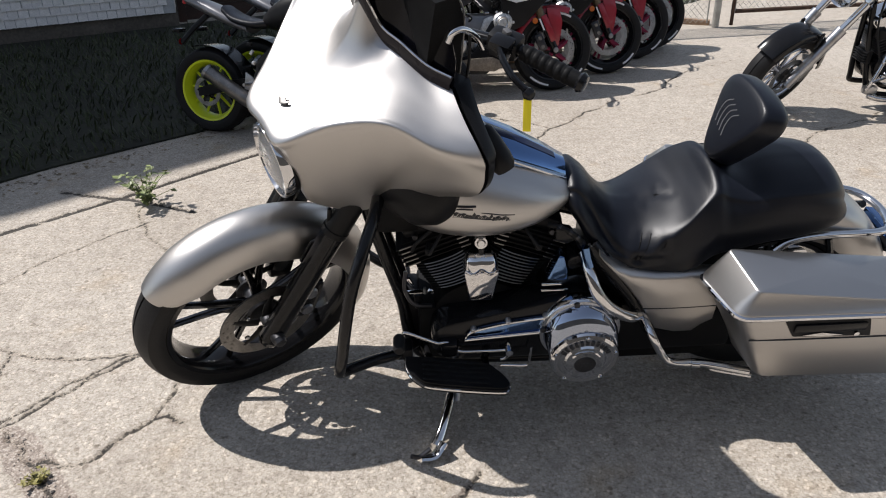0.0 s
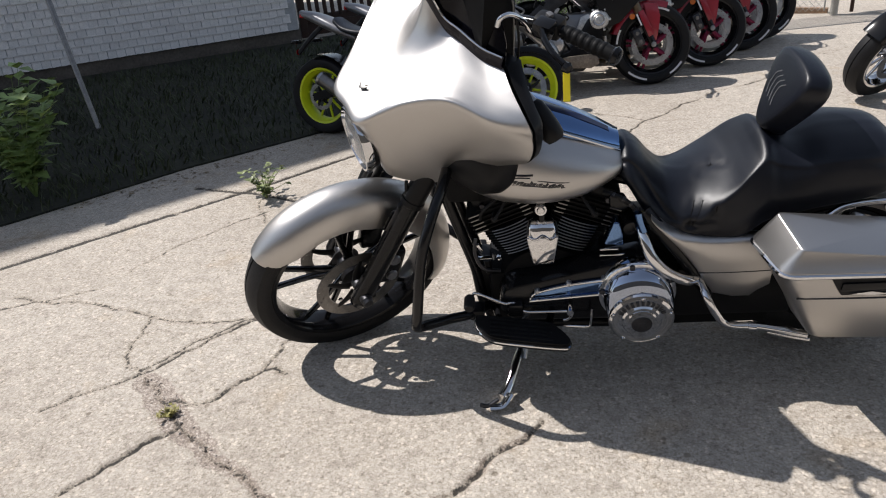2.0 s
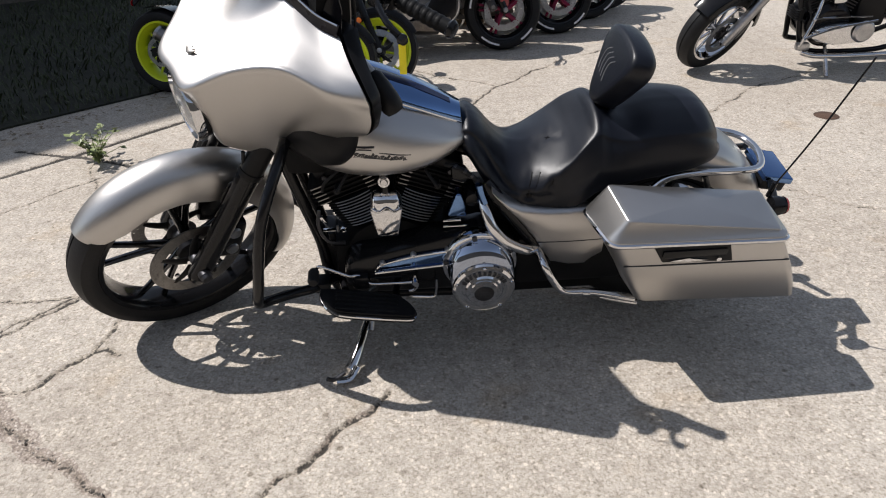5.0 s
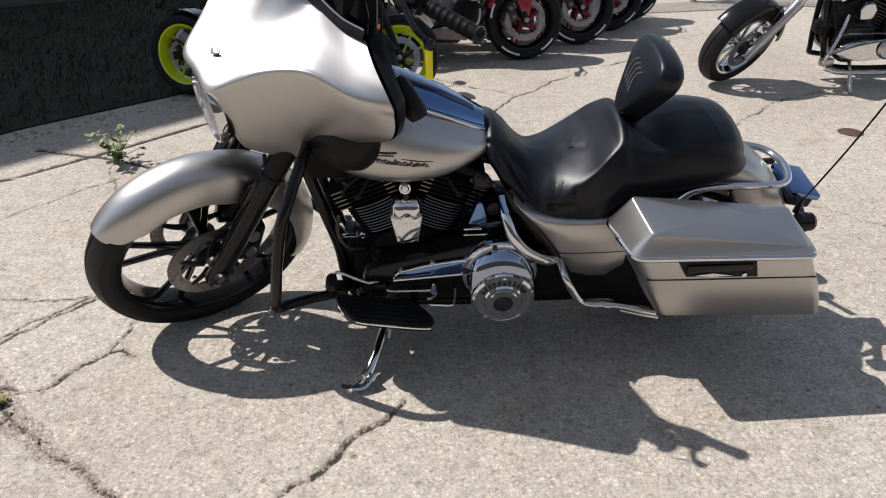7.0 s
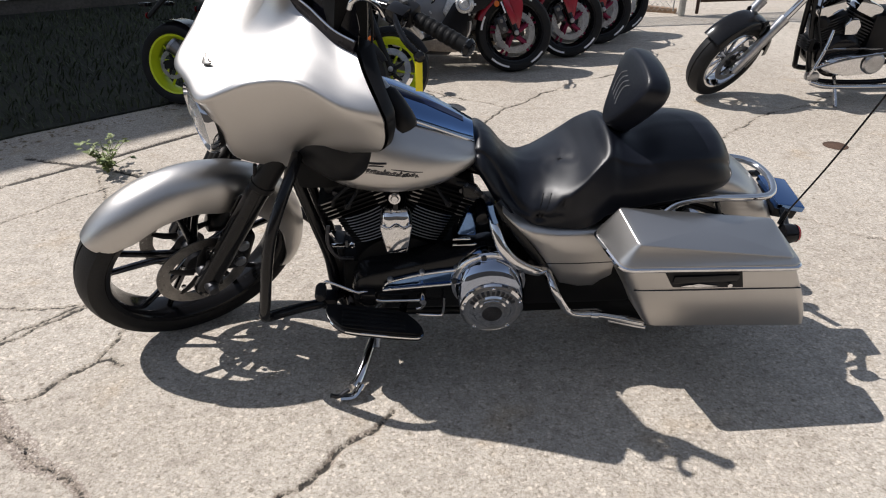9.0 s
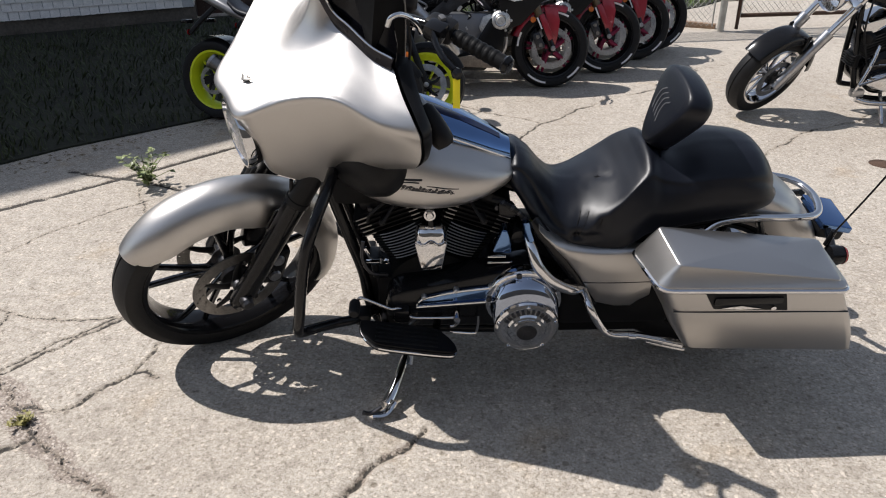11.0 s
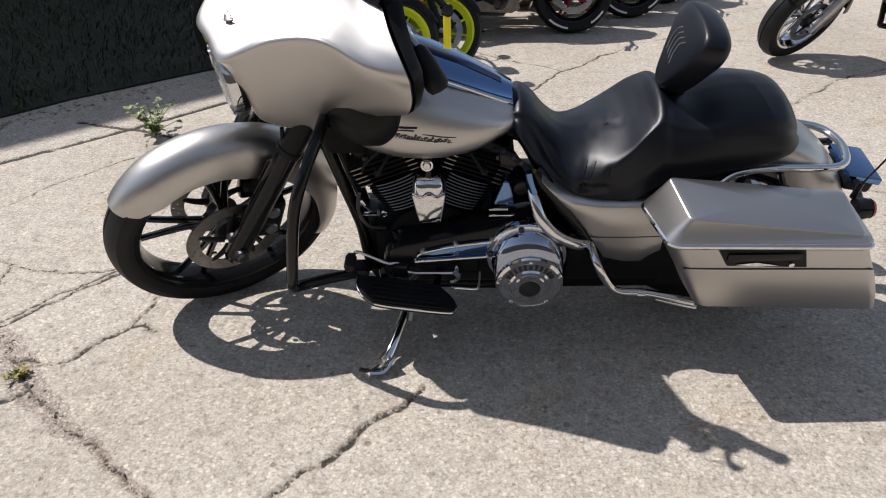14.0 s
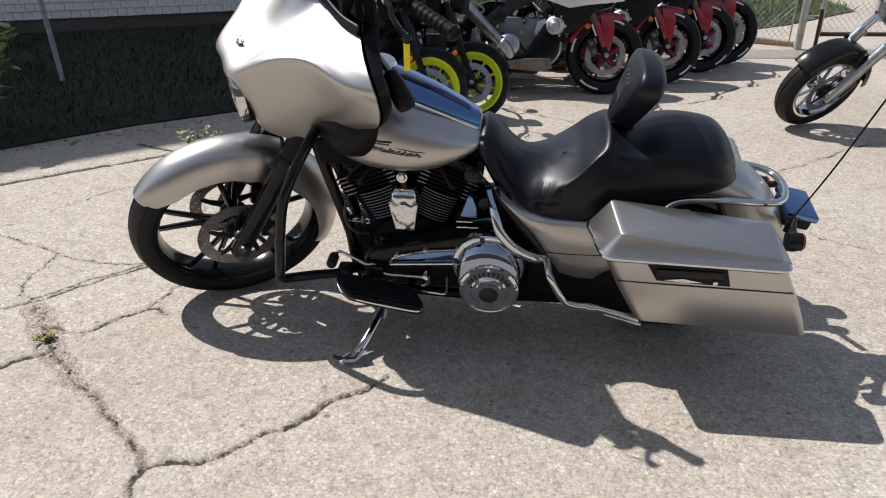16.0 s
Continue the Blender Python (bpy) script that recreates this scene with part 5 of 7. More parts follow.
        part("floorboard_bracket", tube([(0.50, s * 0.10, 0.24), (0.52, s * 0.2, 0.255), (0.54, s * 0.25, 0.268)], 0.012, 10), BLACK, fb)
        part("floorboard_bracket", tube([(0.68, s * 0.10, 0.22), (0.68, s * 0.2, 0.25), (0.68, s * 0.25, 0.264)], 0.012, 10), BLACK, fb)
    # heel-and-toe shifter
    sh = part("shift_lever", tube([(0.445, -0.226, 0.398), (0.457, -0.228, 0.404), (0.50, -0.228, 0.380), (0.540, -0.228, 0.357), (0.560, -0.228, 0.358), (0.578, -0.228, 0.354)], 0.0052, 10), CHROME, bike, "chrome heel-and-toe shift lever")
    part("shift_peg", lathe([(0.0, -0.030), (0.013, -0.028), (0.017, -0.020), (0.017, 0.020), (0.013, 0.028), (0.0, 0.030)], (0.434, -0.250, 0.384), (0, 1, 0), 20), RUBBER, sh)
    part("heel_lever", tube([(0.560, -0.230, 0.338), (0.585, -0.232, 0.337), (0.607, -0.233, 0.323), (0.66, -0.234, 0.3215), (0.735, -0.234, 0.322), (0.745, -0.234, 0.335), (0.748, -0.234, 0.305), (0.735, -0.234, 0.286), (0.722, -0.234, 0.284)], 0.0052, 10, per=5), CHROME, sh)
    part("lever_hub", lathe([(0.0, 0.012), (0.010, 0.011), (0.013, 0.0), (0.013, -0.03)], (0.566, -0.230, 0.345), (0, -1, 0), 18), BLACK, sh)
    part("heel_peg", tube([(0.742, -0.236, 0.345), (0.742, -0.270, 0.345)], 0.0105, 12, smooth=False), CHROME, sh)
    part("passenger_board_link", tube([(0.722, -0.236, 0.259), (0.76, -0.236, 0.255), (0.795, -0.236, 0.252), (0.806, -0.236, 0.262), (0.810, -0.236, 0.330)], 0.0036, 8), CHROME, bike)
    part("shifter_shaft", box((0.575, -0.20, 0.335), (0.05, 0.09, 0.05), 0.012), BLACK, sh)

    # side stand
    foot = bike.matrix_world.inverted() @ V(0.0, 0.0, 0.006)
    hinge = V(0.60, -0.20, 0.185)
    stand = part("side_stand", tube([hinge, hinge.lerp(foot, 0.35), hinge.lerp(foot, 0.7), foot + V(0.005, 0.03, 0.012)], 0.012, 12, taper=0.021), CHROME, bike, "chrome side stand")
    part("stand_foot", tube([foot + V(0.03, 0.03, 0.03), foot + V(0.004, 0.0, 0.012), foot + V(-0.035, -0.006, 0.012)], 0.019, 10, flat=0.6), CHROME, stand)
    part("stand_tab", tube([foot + V(-0.008, 0.01, 0.03), foot + V(-0.04, -0.008, 0.022), foot + V(-0.062, -0.014, 0.034)], 0.007, 8), DARKMETAL, stand)
    part("stand_spring", tube([hinge + V(0.01, -0.01, 0.05), hinge.lerp(foot, 0.3) + V(0.02, -0.01, 0)], 0.007, 8, smooth=False), STEEL, stand)

    # fuel tank
    rings = []
    TANK = ((0.42, 0.090, 0.745, 0.915), (0.46, 0.138, 0.695, 0.946), (0.54, 0.170, 0.664, 0.946), (0.62, 0.184, 0.656, 0.922), (0.70, 0.183, 0.658, 0.889), (0.78, 0.168, 0.671, 0.852), (0.85, 0.138, 0.697, 0.813), (0.90, 0.100, 0.724, 0.782), (0.925, 0.055, 0.742, 0.765))
    for x, w, zl, zh in TANK:
        ring = []
        for k in range(32):
            t = math.tau * k / 32
            c, s = math.cos(t), math.sin(t)
            zc, h = zl + (zh - zl) * 0.36, None
            h = (zh - zc) if s > 0 else (zc - zl)
            p = 2.1 if s > 0 else 2.8
            ring.append(V(x, w * math.copysign(abs(c) ** (2 / p), c), zc + h * math.copysign(abs(s) ** (2 / p), s)))
        rings.append(ring)
    fine = [spline([r[i] for r in rings], 4) for i in range(32)]
    tank = part("fuel_tank", loft([[c[k] for c in fine] for k in range(len(fine[0]))]), SILVER, bike, "satin silver teardrop fuel tank", angle=60)
    # dash console along the tank's spine
    rings = []
    for x, w, z in ((0.55, 0.050, 0.955), (0.60, 0.078, 0.945), (0.68, 0.088, 0.915), (0.76, 0.082, 0.879), (0.84, 0.066, 0.836), (0.90, 0.046, 0.800)):
        rings.append([V(x, y, z + dz) for y, dz in ((-w, -0.05), (-w, -0.020), (-w * 0.94, -0.010), (-w * 0.5, 0.014), (w * 0.5, 0.014), (w * 0.94, -0.010), (w, -0.020), (w, -0.05))])
    cons = part("console", loft(rings), CONSOLE, bike, "chrome dash console on the tank with sky reflection in its colour", angle=50)
    for s in (-1, 1):
        part("console_trim", tube([(x, s * (w + 0.001), z - 0.022) for x, w, z in ((0.62, 0.081, 0.938), (0.68, 0.088, 0.915), (0.76, 0.082, 0.879), (0.84, 0.066, 0.836), (0.90, 0.046, 0.800))], 0.0042, 8), CHROME, cons)
    part("console_inset", loft([[V(x, y - 0.014, z + 0.0125 + dz) for y, dz in ((-w, 0.0), (-w * 0.8, 0.004), (w * 0.8, 0.004), (w, 0.0))] for x, w, z in ((0.625, 0.022, 0.9365), (0.67, 0.025, 0.9195), (0.72, 0.024, 0.8975), (0.80, 0.020, 0.8578), (0.870, 0.015, 0.8185))]), INSET, cons, "dark blue slot in the console")
    part("fuel_cap", lathe([(0.0, 0.018), (0.03, 0.016), (0.038, 0.008), (0.038, -0.02)], (0.60, 0.03, 0.955), (0.35, 0, 1), 28), CHROME, cons)
    # tank script that cannot be read: slanted dark strokes
    def tank_side(x, z):
        i = max(k for k in range(len(TANK) - 1) if TANK[k][0] <= x)
        a, b = TANK[i], TANK[i + 1]
        f = (x - a[0]) / (b[0] - a[0])
        w, zl, zh = [a[k] + (b[k] - a[k]) * f for k in (1, 2, 3)]
        zc = zl + (zh - zl) * 0.36
        p, h = (2.1, zh - zc) if z > zc else (2.8, zc - zl)
        return -w * (1 - min(0.99, abs(z - zc) / h) ** p) ** (1 / p)

    rnd = random.Random(5)
    for k in range(17):
        x = 0.586 + 0.0088 * k
        hgt = (0.024 if k in (0, 6, 11) else 0.0135) * (1 - 0.018 * k)
        z = 0.7745 - 0.0014 * k + (hgt - 0.012) * 0.35
        lean = radians(34 + rnd.uniform(-8, 8))
        for dx, q in ((0.0, 1.0), (0.0042, rnd.uniform(0.55, 0.85))):
            m = Matrix.Translation((x + dx, tank_side(x + dx, z) + 0.0005, z)) @ Matrix.Rotation(lean, 4, "Y")
            part("script_stroke", box((0, 0, 0), (0.0032, 0.004, hgt * q), 0.0008, m), DECAL, tank)
        if k % 3 != 2:
            zt = z + (0.0045 if k % 2 else -0.0045)
            part("script_link", tube([(x - 0.002, tank_side(x, zt), zt - 0.0008), (x + 0.004, tank_side(x + 0.004, zt), zt + 0.0012), (x + 0.0095, tank_side(x + 0.0095, zt), zt)], 0.0019, 6), DECAL, tank)
    for pts, r in ((((0.582, 0.795), (0.600, 0.7965), (0.622, 0.7955), (0.648, 0.7945)), 0.0034), (((0.598, 0.7885), (0.612, 0.789), (0.640, 0.7865)), 0.0024), (((0.66, 0.777), (0.69, 0.771), (0.715, 0.765), (0.748, 0.760)), 0.0020), (((0.588, 0.766), (0.64, 0.762), (0.68, 0.756), (0.722, 0.751)), 0.0017)):
        part("script_swash", tube([(x, tank_side(x, z), z) for x, z in pts], r, 6), DECAL, tank)

    # black instrument pod and ignition lump between fairing and tank
    a, b = V(0.655, -0.176, 1.024), V(0.715, -0.221, 0.924)
    pod = part("signal_pod", lathe([(0.0, -0.062), (0.014, -0.060), (0.022, -0.050), (0.027, -0.02), (0.030, 0.02), (0.029, 0.044), (0.022, 0.058), (0.0, 0.062)], (a + b) / 2, b - a, 28), SATIN, bike, "black round pod behind the fairing")
    part("pod_stay", tube([a + V(-0.05, 0.03, 0.05), a + V(-0.02, 0.012, 0.022), a + V(0.006, -0.002, -0.006)], 0.011, 10), STEEL, pod)
    for q in (0.28, 0.46):
        part("pod_bolt", lathe([(0, 0.008), (0.006, 0.007), (0.008, 0.0), (0.007, -0.03)], a.lerp(b, q) + V(-0.026, -0.006, 0.0), (-0.8, -0.5, 0.1), 14), STEEL, pod)

    # seat: cross-sections along the bike
    rows = [  # x, top, half width and height of the bolster edge, lower half width, bottom
        (0.885, 0.750, 0.050, 0.737, 0.060, 0.730), (0.900, 0.776, 0.080, 0.763, 0.100, 0.712), (0.925, 0.790, 0.092, 0.766, 0.130, 0.684), (0.960, 0.770, 0.102, 0.727, 0.148, 0.626), (1.00, 0.720, 0.122, 0.660, 0.160, 0.584),
        (1.045, 0.681, 0.155, 0.610, 0.170, 0.550), (1.10, 0.672, 0.176, 0.614, 0.178, 0.530), (1.155, 0.684, 0.180, 0.652, 0.184, 0.522), (1.205, 0.704, 0.172, 0.696, 0.190, 0.524), (1.240, 0.735, 0.160, 0.732, 0.192, 0.540),
        (1.268, 0.766, 0.148, 0.754, 0.190, 0.560), (1.295, 0.797, 0.138, 0.765, 0.185, 0.580), (1.33, 0.788, 0.138, 0.749, 0.180, 0.592), (1.39, 0.778, 0.146, 0.745, 0.176, 0.606), (1.47, 0.798, 0.152, 0.759, 0.174, 0.622),
        (1.55, 0.800, 0.148, 0.757, 0.170, 0.634), (1.615, 0.792, 0.132, 0.747, 0.158, 0.650), (1.655, 0.757, 0.106, 0.720, 0.134, 0.656), (1.680, 0.712, 0.070, 0.690, 0.098, 0.660)]
    rings = []
    for x, zt, yc, zc, wl, zb in rows:  # round half the section, then its mirror image
        zs = zb + (zc - zb) * 0.45
        half = spline([(x, y, z) for y, z in ((0, zt), (yc * 0.4, zt - (zt - zc) * 0.12), (yc * 0.75, zt - (zt - zc) * 0.45), (yc * 0.93, zt - (zt - zc) * 0.8), (yc, zc - 0.008), (yc + (wl - yc) * 0.5, zc - (zc - zs) * 0.45), (wl, zs), (wl * 0.985, zb + (zs - zb) * 0.35), (wl * 0.9, zb + 0.004), (wl * 0.5, zb), (0, zb))], 5)
        rings.append(half + [V(p.x, -p.y, p.z) for p in half[-2:0:-1]])
    N = len(rings[0])
    fine = [spline([r[i] for r in rings], 8) for i in range(N)]
    grid = [[c[k] for c in fine] for k in range(len(fine[0]))]
    SLITS = [  # gathered creases: way in x, z on the flank or x, y on top
        ("flank", ((1.128, 0.652), (1.114, 0.624), (1.098, 0.588))), ("flank", ((1.106, 0.646), (1.094, 0.618), (1.090, 0.586))), ("flank", ((1.160, 0.650), (1.158, 0.632))),
        ("flank", ((1.085, 0.590), (1.115, 0.588), (1.150, 0.594))), ("top", ((1.138, -0.040), (1.168, -0.014), (1.180, 0.014))), ("top", ((1.120, -0.006), (1.165, -0.010), (1.204, -0.036)))]
    slit_lines = []
    for where, way in SLITS:
        line = []
        for q in spline([(a, b, 0) for a, b in way], 5):
            pick = [p for row in grid for p in row if abs(p.x - q.x) < 0.02 and (p.y < -0.10 if where == "flank" else (p.z > 0.60 and abs(p.y) < 0.13))]
            near = min(pick, key=lambda p: (p.x - q.x) ** 2 + ((p.z if where == "flank" else p.y) - q.y) ** 2)
            line.append(V(q.x, near.y, q.y) if where == "flank" else V(q.x, q.y, near.z))
        if where == "flank":
            for _ in range(4):
                ys = [q.y for q in line]
                for i in range(1, len(line) - 1):
                    line[i].y = (ys[i - 1] + ys[i] + ys[i + 1]) / 3
        slit_lines.append((where, line))
    for row in grid:  # the leather sinks round each crease and swells between them
        for p in row:
            p.z += 0.0010 * math.sin(31 * p.x + 9 * p.z) * math.sin(27 * p.y + 14 * p.x)
            for where, line in slit_lines:
                d = min((p - q).length for q in line)
                if d < 0.06:
                    dip = (0.0042 if where == "flank" else 0.0020) * math.exp(-((d / 0.009) ** 2)) - (0.0016 if where == "flank" else 0.0006) * math.exp(-(((d - 0.022) / 0.011) ** 2))
                    if where == "flank":
                        p.y += dip
                    else:
                        p.z -= dip
    seat = part("seat", loft(grid), LEATHER, bike, "black leather two-up touring seat with tufted creases", angle=70)
    # thin black tubes added in the folds stand for their shade
    for where, line in slit_lines[:3] + slit_lines[4:]:
        part("crease_shade_line", tube([q + (V(0, 0.0030, 0) if where == "flank" else V(0, 0, -0.0022)) for q in line], 0.0022 if where == "flank" else 0.0010, 6, per=1), SATIN, seat)

    # rider backrest: a padded shield leaning back
    bm0 = Matrix.Translation((1.362, 0.0, 0.903)) @ Matrix.Rotation(radians(23), 4, "Y")
    shape = [(0.000, -0.124), (0.028, -0.118), (0.056, -0.090), (0.104, -0.010), (0.128, 0.041), (0.121, 0.080), (0.084, 0.099), (0.000, 0.106)]
    loop = [(y, z) for y, z in shape] + [(-y, z) for y, z in shape[-2:0:-1]]
    loop = [(p.x, p.y) for p in spline([(y, z, 0) for y, z in loop], 4, closed=True)]
    rings = [[bm0 @ V(x * 1.2, y * q, z * q) for y, z in loop] for q, x in ((0.03, -0.033), (0.40, -0.0325), (0.72, -0.031), (0.86, -0.029), (0.905, -0.0265), (0.935, -0.020), (0.965, -0.008), (0.985, 0.004), (0.99, 0.014), (0.965, 0.025), (0.89, 0.032), (0.75, 0.036), (0.45, 0.038), (0.03, 0.039))]
    rest = part("backrest", loft(rings), LEATHER, bike, "black padded rider backrest with curved stitching", angle=60)
    for k in range(4):  # stitched arcs on the pad
        y0 = 0.040 - 0.020 * k
        part("stitch", tube([bm0 @ V(-0.0385, y0 - 0.012, 0.040 - 0.005 * k), bm0 @ V(-0.0392, y0 + 0.010, 0.022 - 0.005 * k), bm0 @ V(-0.0392, y0 + 0.012, -0.008 - 0.004 * k), bm0 @ V(-0.0385, y0 + 0.002, -0.034 - 0.004 * k)], 0.0018, 6), GREYDECAL, rest)
    part("backrest_post", tube([(1.345, 0, 0.84), (1.355, 0, 0.72)], 0.022, 10, smooth=False), BLACK, rest)

    # hard cases: rings of four rounded corners, from the bottom up
    def quad_ring(corners, s, r=0.03, n=4):
        c = [V(x, s * y, z - (0.05 if s > 0 else 0.0)) for x, y, z in corners]
        out = []
        for i in range(4):
            p, a, b = c[i], c[i - 1], c[(i + 1) % 4]
            u, w = p + (a - p).normalized() * r, p + (b - p).normalized() * r
            for q in range(n + 1):
                t = q / n
                out.append(u * (1 - t) ** 2 + p * 2 * t * (1 - t) + w * t * t)
        return out

    for s in (-1, 1):
        case = part("hard_case", loft([
            quad_ring([(1.426, 0.362, 0.321), (1.897, 0.358, 0.293), (1.86, 0.25, 0.293), (1.40, 0.25, 0.321)], s),
            quad_ring([(1.407, 0.382, 0.328), (1.913, 0.378, 0.302), (1.89, 0.24, 0.302), (1.38, 0.24, 0.328)], s),
            quad_ring([(1.374, 0.401, 0.395), (1.884, 0.397, 0.372), (1.87, 0.24, 0.372), (1.348, 0.24, 0.400)], s),
            quad_ring([(1.338, 0.412, 0.470), (1.848, 0.407, 0.450), (1.84, 0.24, 0.450), (1.305, 0.24, 0.478)], s),
            quad_ring([(1.290, 0.408, 0.576), (1.790, 0.404, 0.562), (1.785, 0.24, 0.562), (1.252, 0.24, 0.572)], s)]), SILVER, bike, "satin silver hard saddle case", angle=30)
        seam = [(1.282, 0.414, 0.586), (1.794, 0.410, 0.571), (1.788, 0.235, 0.571), (1.240, 0.236, 0.580)]
        crest = [(1.326, 0.386, 0.651), (1.778, 0.386, 0.590), (1.768, 0.236, 0.613), (1.300, 0.236, 0.668)]
        cx, cy, cz = [sum(c[i] for c in crest) / 4 for i in range(3)]

        def inset(q, up):  # the crest drawn in towards the middle and raised
            return quad_ring([(cx + (x - cx) * q, cy + (y - cy) * q, cz + (z - cz) * q + up) for x, y, z in crest], s, 0.014 * q, 6)

        lid = part("case_lid", loft([
            quad_ring(seam, s, 0.034, 6), quad_ring([(x, y, z + 0.010) for x, y, z in seam], s, 0.034, 6), quad_ring([(x, y - 0.003, z + 0.013) for x, y, z in seam], s, 0.034, 6),
            inset(1.006, -0.004), inset(0.998, -0.0006), inset(0.985, 0.0006), inset(0.93, 0.002), inset(0.80, 0.005), inset(0.5, 0.010), inset(0.1, 0.012)]), SILVER, case, "satin silver lid with a bright rim", angle=50)
        part("lid_rim", tube(quad_ring([(x, y + 0.001, z + 0.001) for x, y, z in seam], s), 0.0074, 8, smooth=False, closed=True), CHROME, lid)
        latch = part("latch", slab([(1.398, s * 0.402, 0.584), (1.436, s * 0.402, 0.518), (1.642, s * 0.402, 0.510), (1.622, s * 0.402, 0.573)], 0.016, (0, s, 0), 0.005), SATIN, case, "black latch handle recess")
        part("latch_lever", box((1.522, s * 0.420, 0.552), (0.185, 0.010, 0.026), 0.005), BLACK, latch)
        part("latch_badge", slab([(1.455, s * 0.4185, 0.526), (1.49, s * 0.4185, 0.531), (1.508, s * 0.4185, 0.534), (1.525, s * 0.4185, 0.530), (1.565, s * 0.4185, 0.523), (1.51, s * 0.4185, 0.521)], 0.003, (0, s, 0), 0.0), CHROME, latch)
        part("key_barrel", lathe([(0, 0.008), (0.007, 0.007), (0.008, 0.0)], (1.596, s * 0.418, 0.526), (0, s, 0), 14), CHROME, latch)
        part("case_seam", tube([V(1.330, s * 0.4095, 0.505), V(1.42, s * 0.4098, 0.502), V(1.55, s * 0.4090, 0.499), V(1.70, s * 0.4072, 0.495), V(1.818, s * 0.4052, 0.491)], 0.0025, 6), DECAL, case)

    # rear fender, lamps, rails
    rings = []
    for k in range(25):
        a = radians(2 + 82 * k / 24)
        ring = []
        for j in range(17):
            u = -1 + 2 * j / 16
            y = 0.115 * math.sin(u * math.pi / 2)
            r = 0.392 - 0.12 * (1 - math.sqrt(max(0, 1 - abs(u) ** 2.4)))
            ring.append(V(1.525 + r * math.sin(a), y, 0.318 + r * math.cos(a)))
        rings.append(ring)
    part("rear_fender", sheet(rings, 0.005), SILVER, bike, "satin silver rear fender", angle=60)
    rear = V(1.55, 0, 0.325)
    wheel(bike, rear, 0.325, 0.215, 0.16, Matrix.Identity(4), RUBBER, BLACK, 5, 0.17, 0.145, (0.09,), name="rear_wheel")
    for s in (-1, 1):
        part("rail_support", tube([(1.64, s * 0.13, 0.60), (1.66, s * 0.12, 0.56), (1.68, s * 0.11, 0.52)], 0.010, 8), BLACK, bike)
    part("luggage_rail", tube([(1.47, -0.165, 0.590), (1.52, -0.155, 0.618), (1.63, -0.135, 0.614), (1.78, -0.110, 0.594), (1.835, -0.085, 0.590), (1.858, -0.03, 0.590), (1.858, 0.03, 0.590), (1.835, 0.085, 0.590), (1.78, 0.110, 0.594), (1.63, 0.135, 0.606), (1.54, 0.150, 0.606), (1.50, 0.155, 0.585)], 0.0115, 12, per=8), CHROME, bike, "looped chrome luggage rail")
    plate = part("plate_bracket", box((0, 0, 0), (0.100, 0.16, 0.022), 0.006, Matrix.Translation((1.912, -0.01, 0.531)) @ Matrix.Rotation(radians(12), 4, "Y"), seg=3), CONSOLE, bike, "chrome rear lamp bracket with sky reflection in its colour")
    # black box added below the bracket to make its underside dark
    part("bracket_dark_underside", box((0, 0, 0), (0.085, 0.14, 0.040), 0.010, Matrix.Translation((1.905, -0.01, 0.503)) @ Matrix.Rotation(radians(12), 4, "Y")), SATIN, plate)
    for s in (-1, 1):
        lampb = part("rear_signal", lathe([(0.0, -0.033), (0.024, -0.028), (0.031, 0.0), (0.030, 0.02), (0.0, 0.022)], (1.858, s * 0.205, 0.495 - 0.030 * s), (-1, 0, 0), 24), BLACK, bike, "black rear turn signal")
        part("signal_lens", lathe([(0.028, 0.0), (0.024, 0.008), (0.0, 0.014)], (1.878, s * 0.205, 0.495 - 0.030 * s), (1, 0, 0), 24), REDLENS, lampb)
        part("signal_arm", tube([(1.88, s * 0.10, 0.535), (1.858, s * 0.19, 0.497 - 0.030 * s)], 0.012, 10, smooth=False), BLACK, lampb)
    ant = part("antenna", tube([(1.835, -0.18, 0.545), (1.84, -0.185, 0.60)], 0.008, 10, smooth=False), BLACK, bike, "thin black whip antenna")
    part("whip", tube([(1.84, -0.185, 0.59), (1.90, -0.20, 0.78), (1.965, -0.215, 1.02)], 0.0028, 8), BLACK, ant)
    return bike


make_tourer()


# ---- other motorcycles ----
def fork_turn(axle, rake, steer):
    stem = V(math.sin(radians(rake)), 0, math.cos(radians(rake)))
    return stem, Matrix.Translation(axle) @ Matrix.Rotation(radians(steer), 4, stem) @ Matrix.Translation(-axle)


def body_loft(rows, n=24, p=2.5):
    """A rounded body from rows of x, half width, low z, high z, side offset."""
    rings = []
    for x, w, lo, hi in rows:
        rings.append([V(x, y, z) for y, z in ring_section(w, (hi - lo) / 2, (hi + lo) / 2, n, p)])
    fine = [spline([r[i] for r in rings], 4) for i in range(n)]
    return loft([[c[k] for c in fine] for k in range(len(fine[0]))])


def sidewall_marks(parent, c, r, w, m, spans):
    """Pale unreadable lettering on a tyre's wall: curved bars."""
    for s in (-1, 1):
        for a0, a1 in spans:
            rings = []
            for k in range(9):
                a = a0 + (a1 - a0) * k / 8
                d = V(math.sin(a), 0, math.cos(a))
                rings.append([c + d * (r - 0.007) + V(0, s * w, 0), c + d * (r + 0.007) + V(0, s * w, 0), c + d * (r + 0.007) + V(0, s * (w - 0.006), 0), c + d * (r - 0.007) + V(0, s * (w - 0.006), 0)])
            bm = loft(rings)
            bm.transform(m)
            part("wall_mark", bm, WHITE, parent)


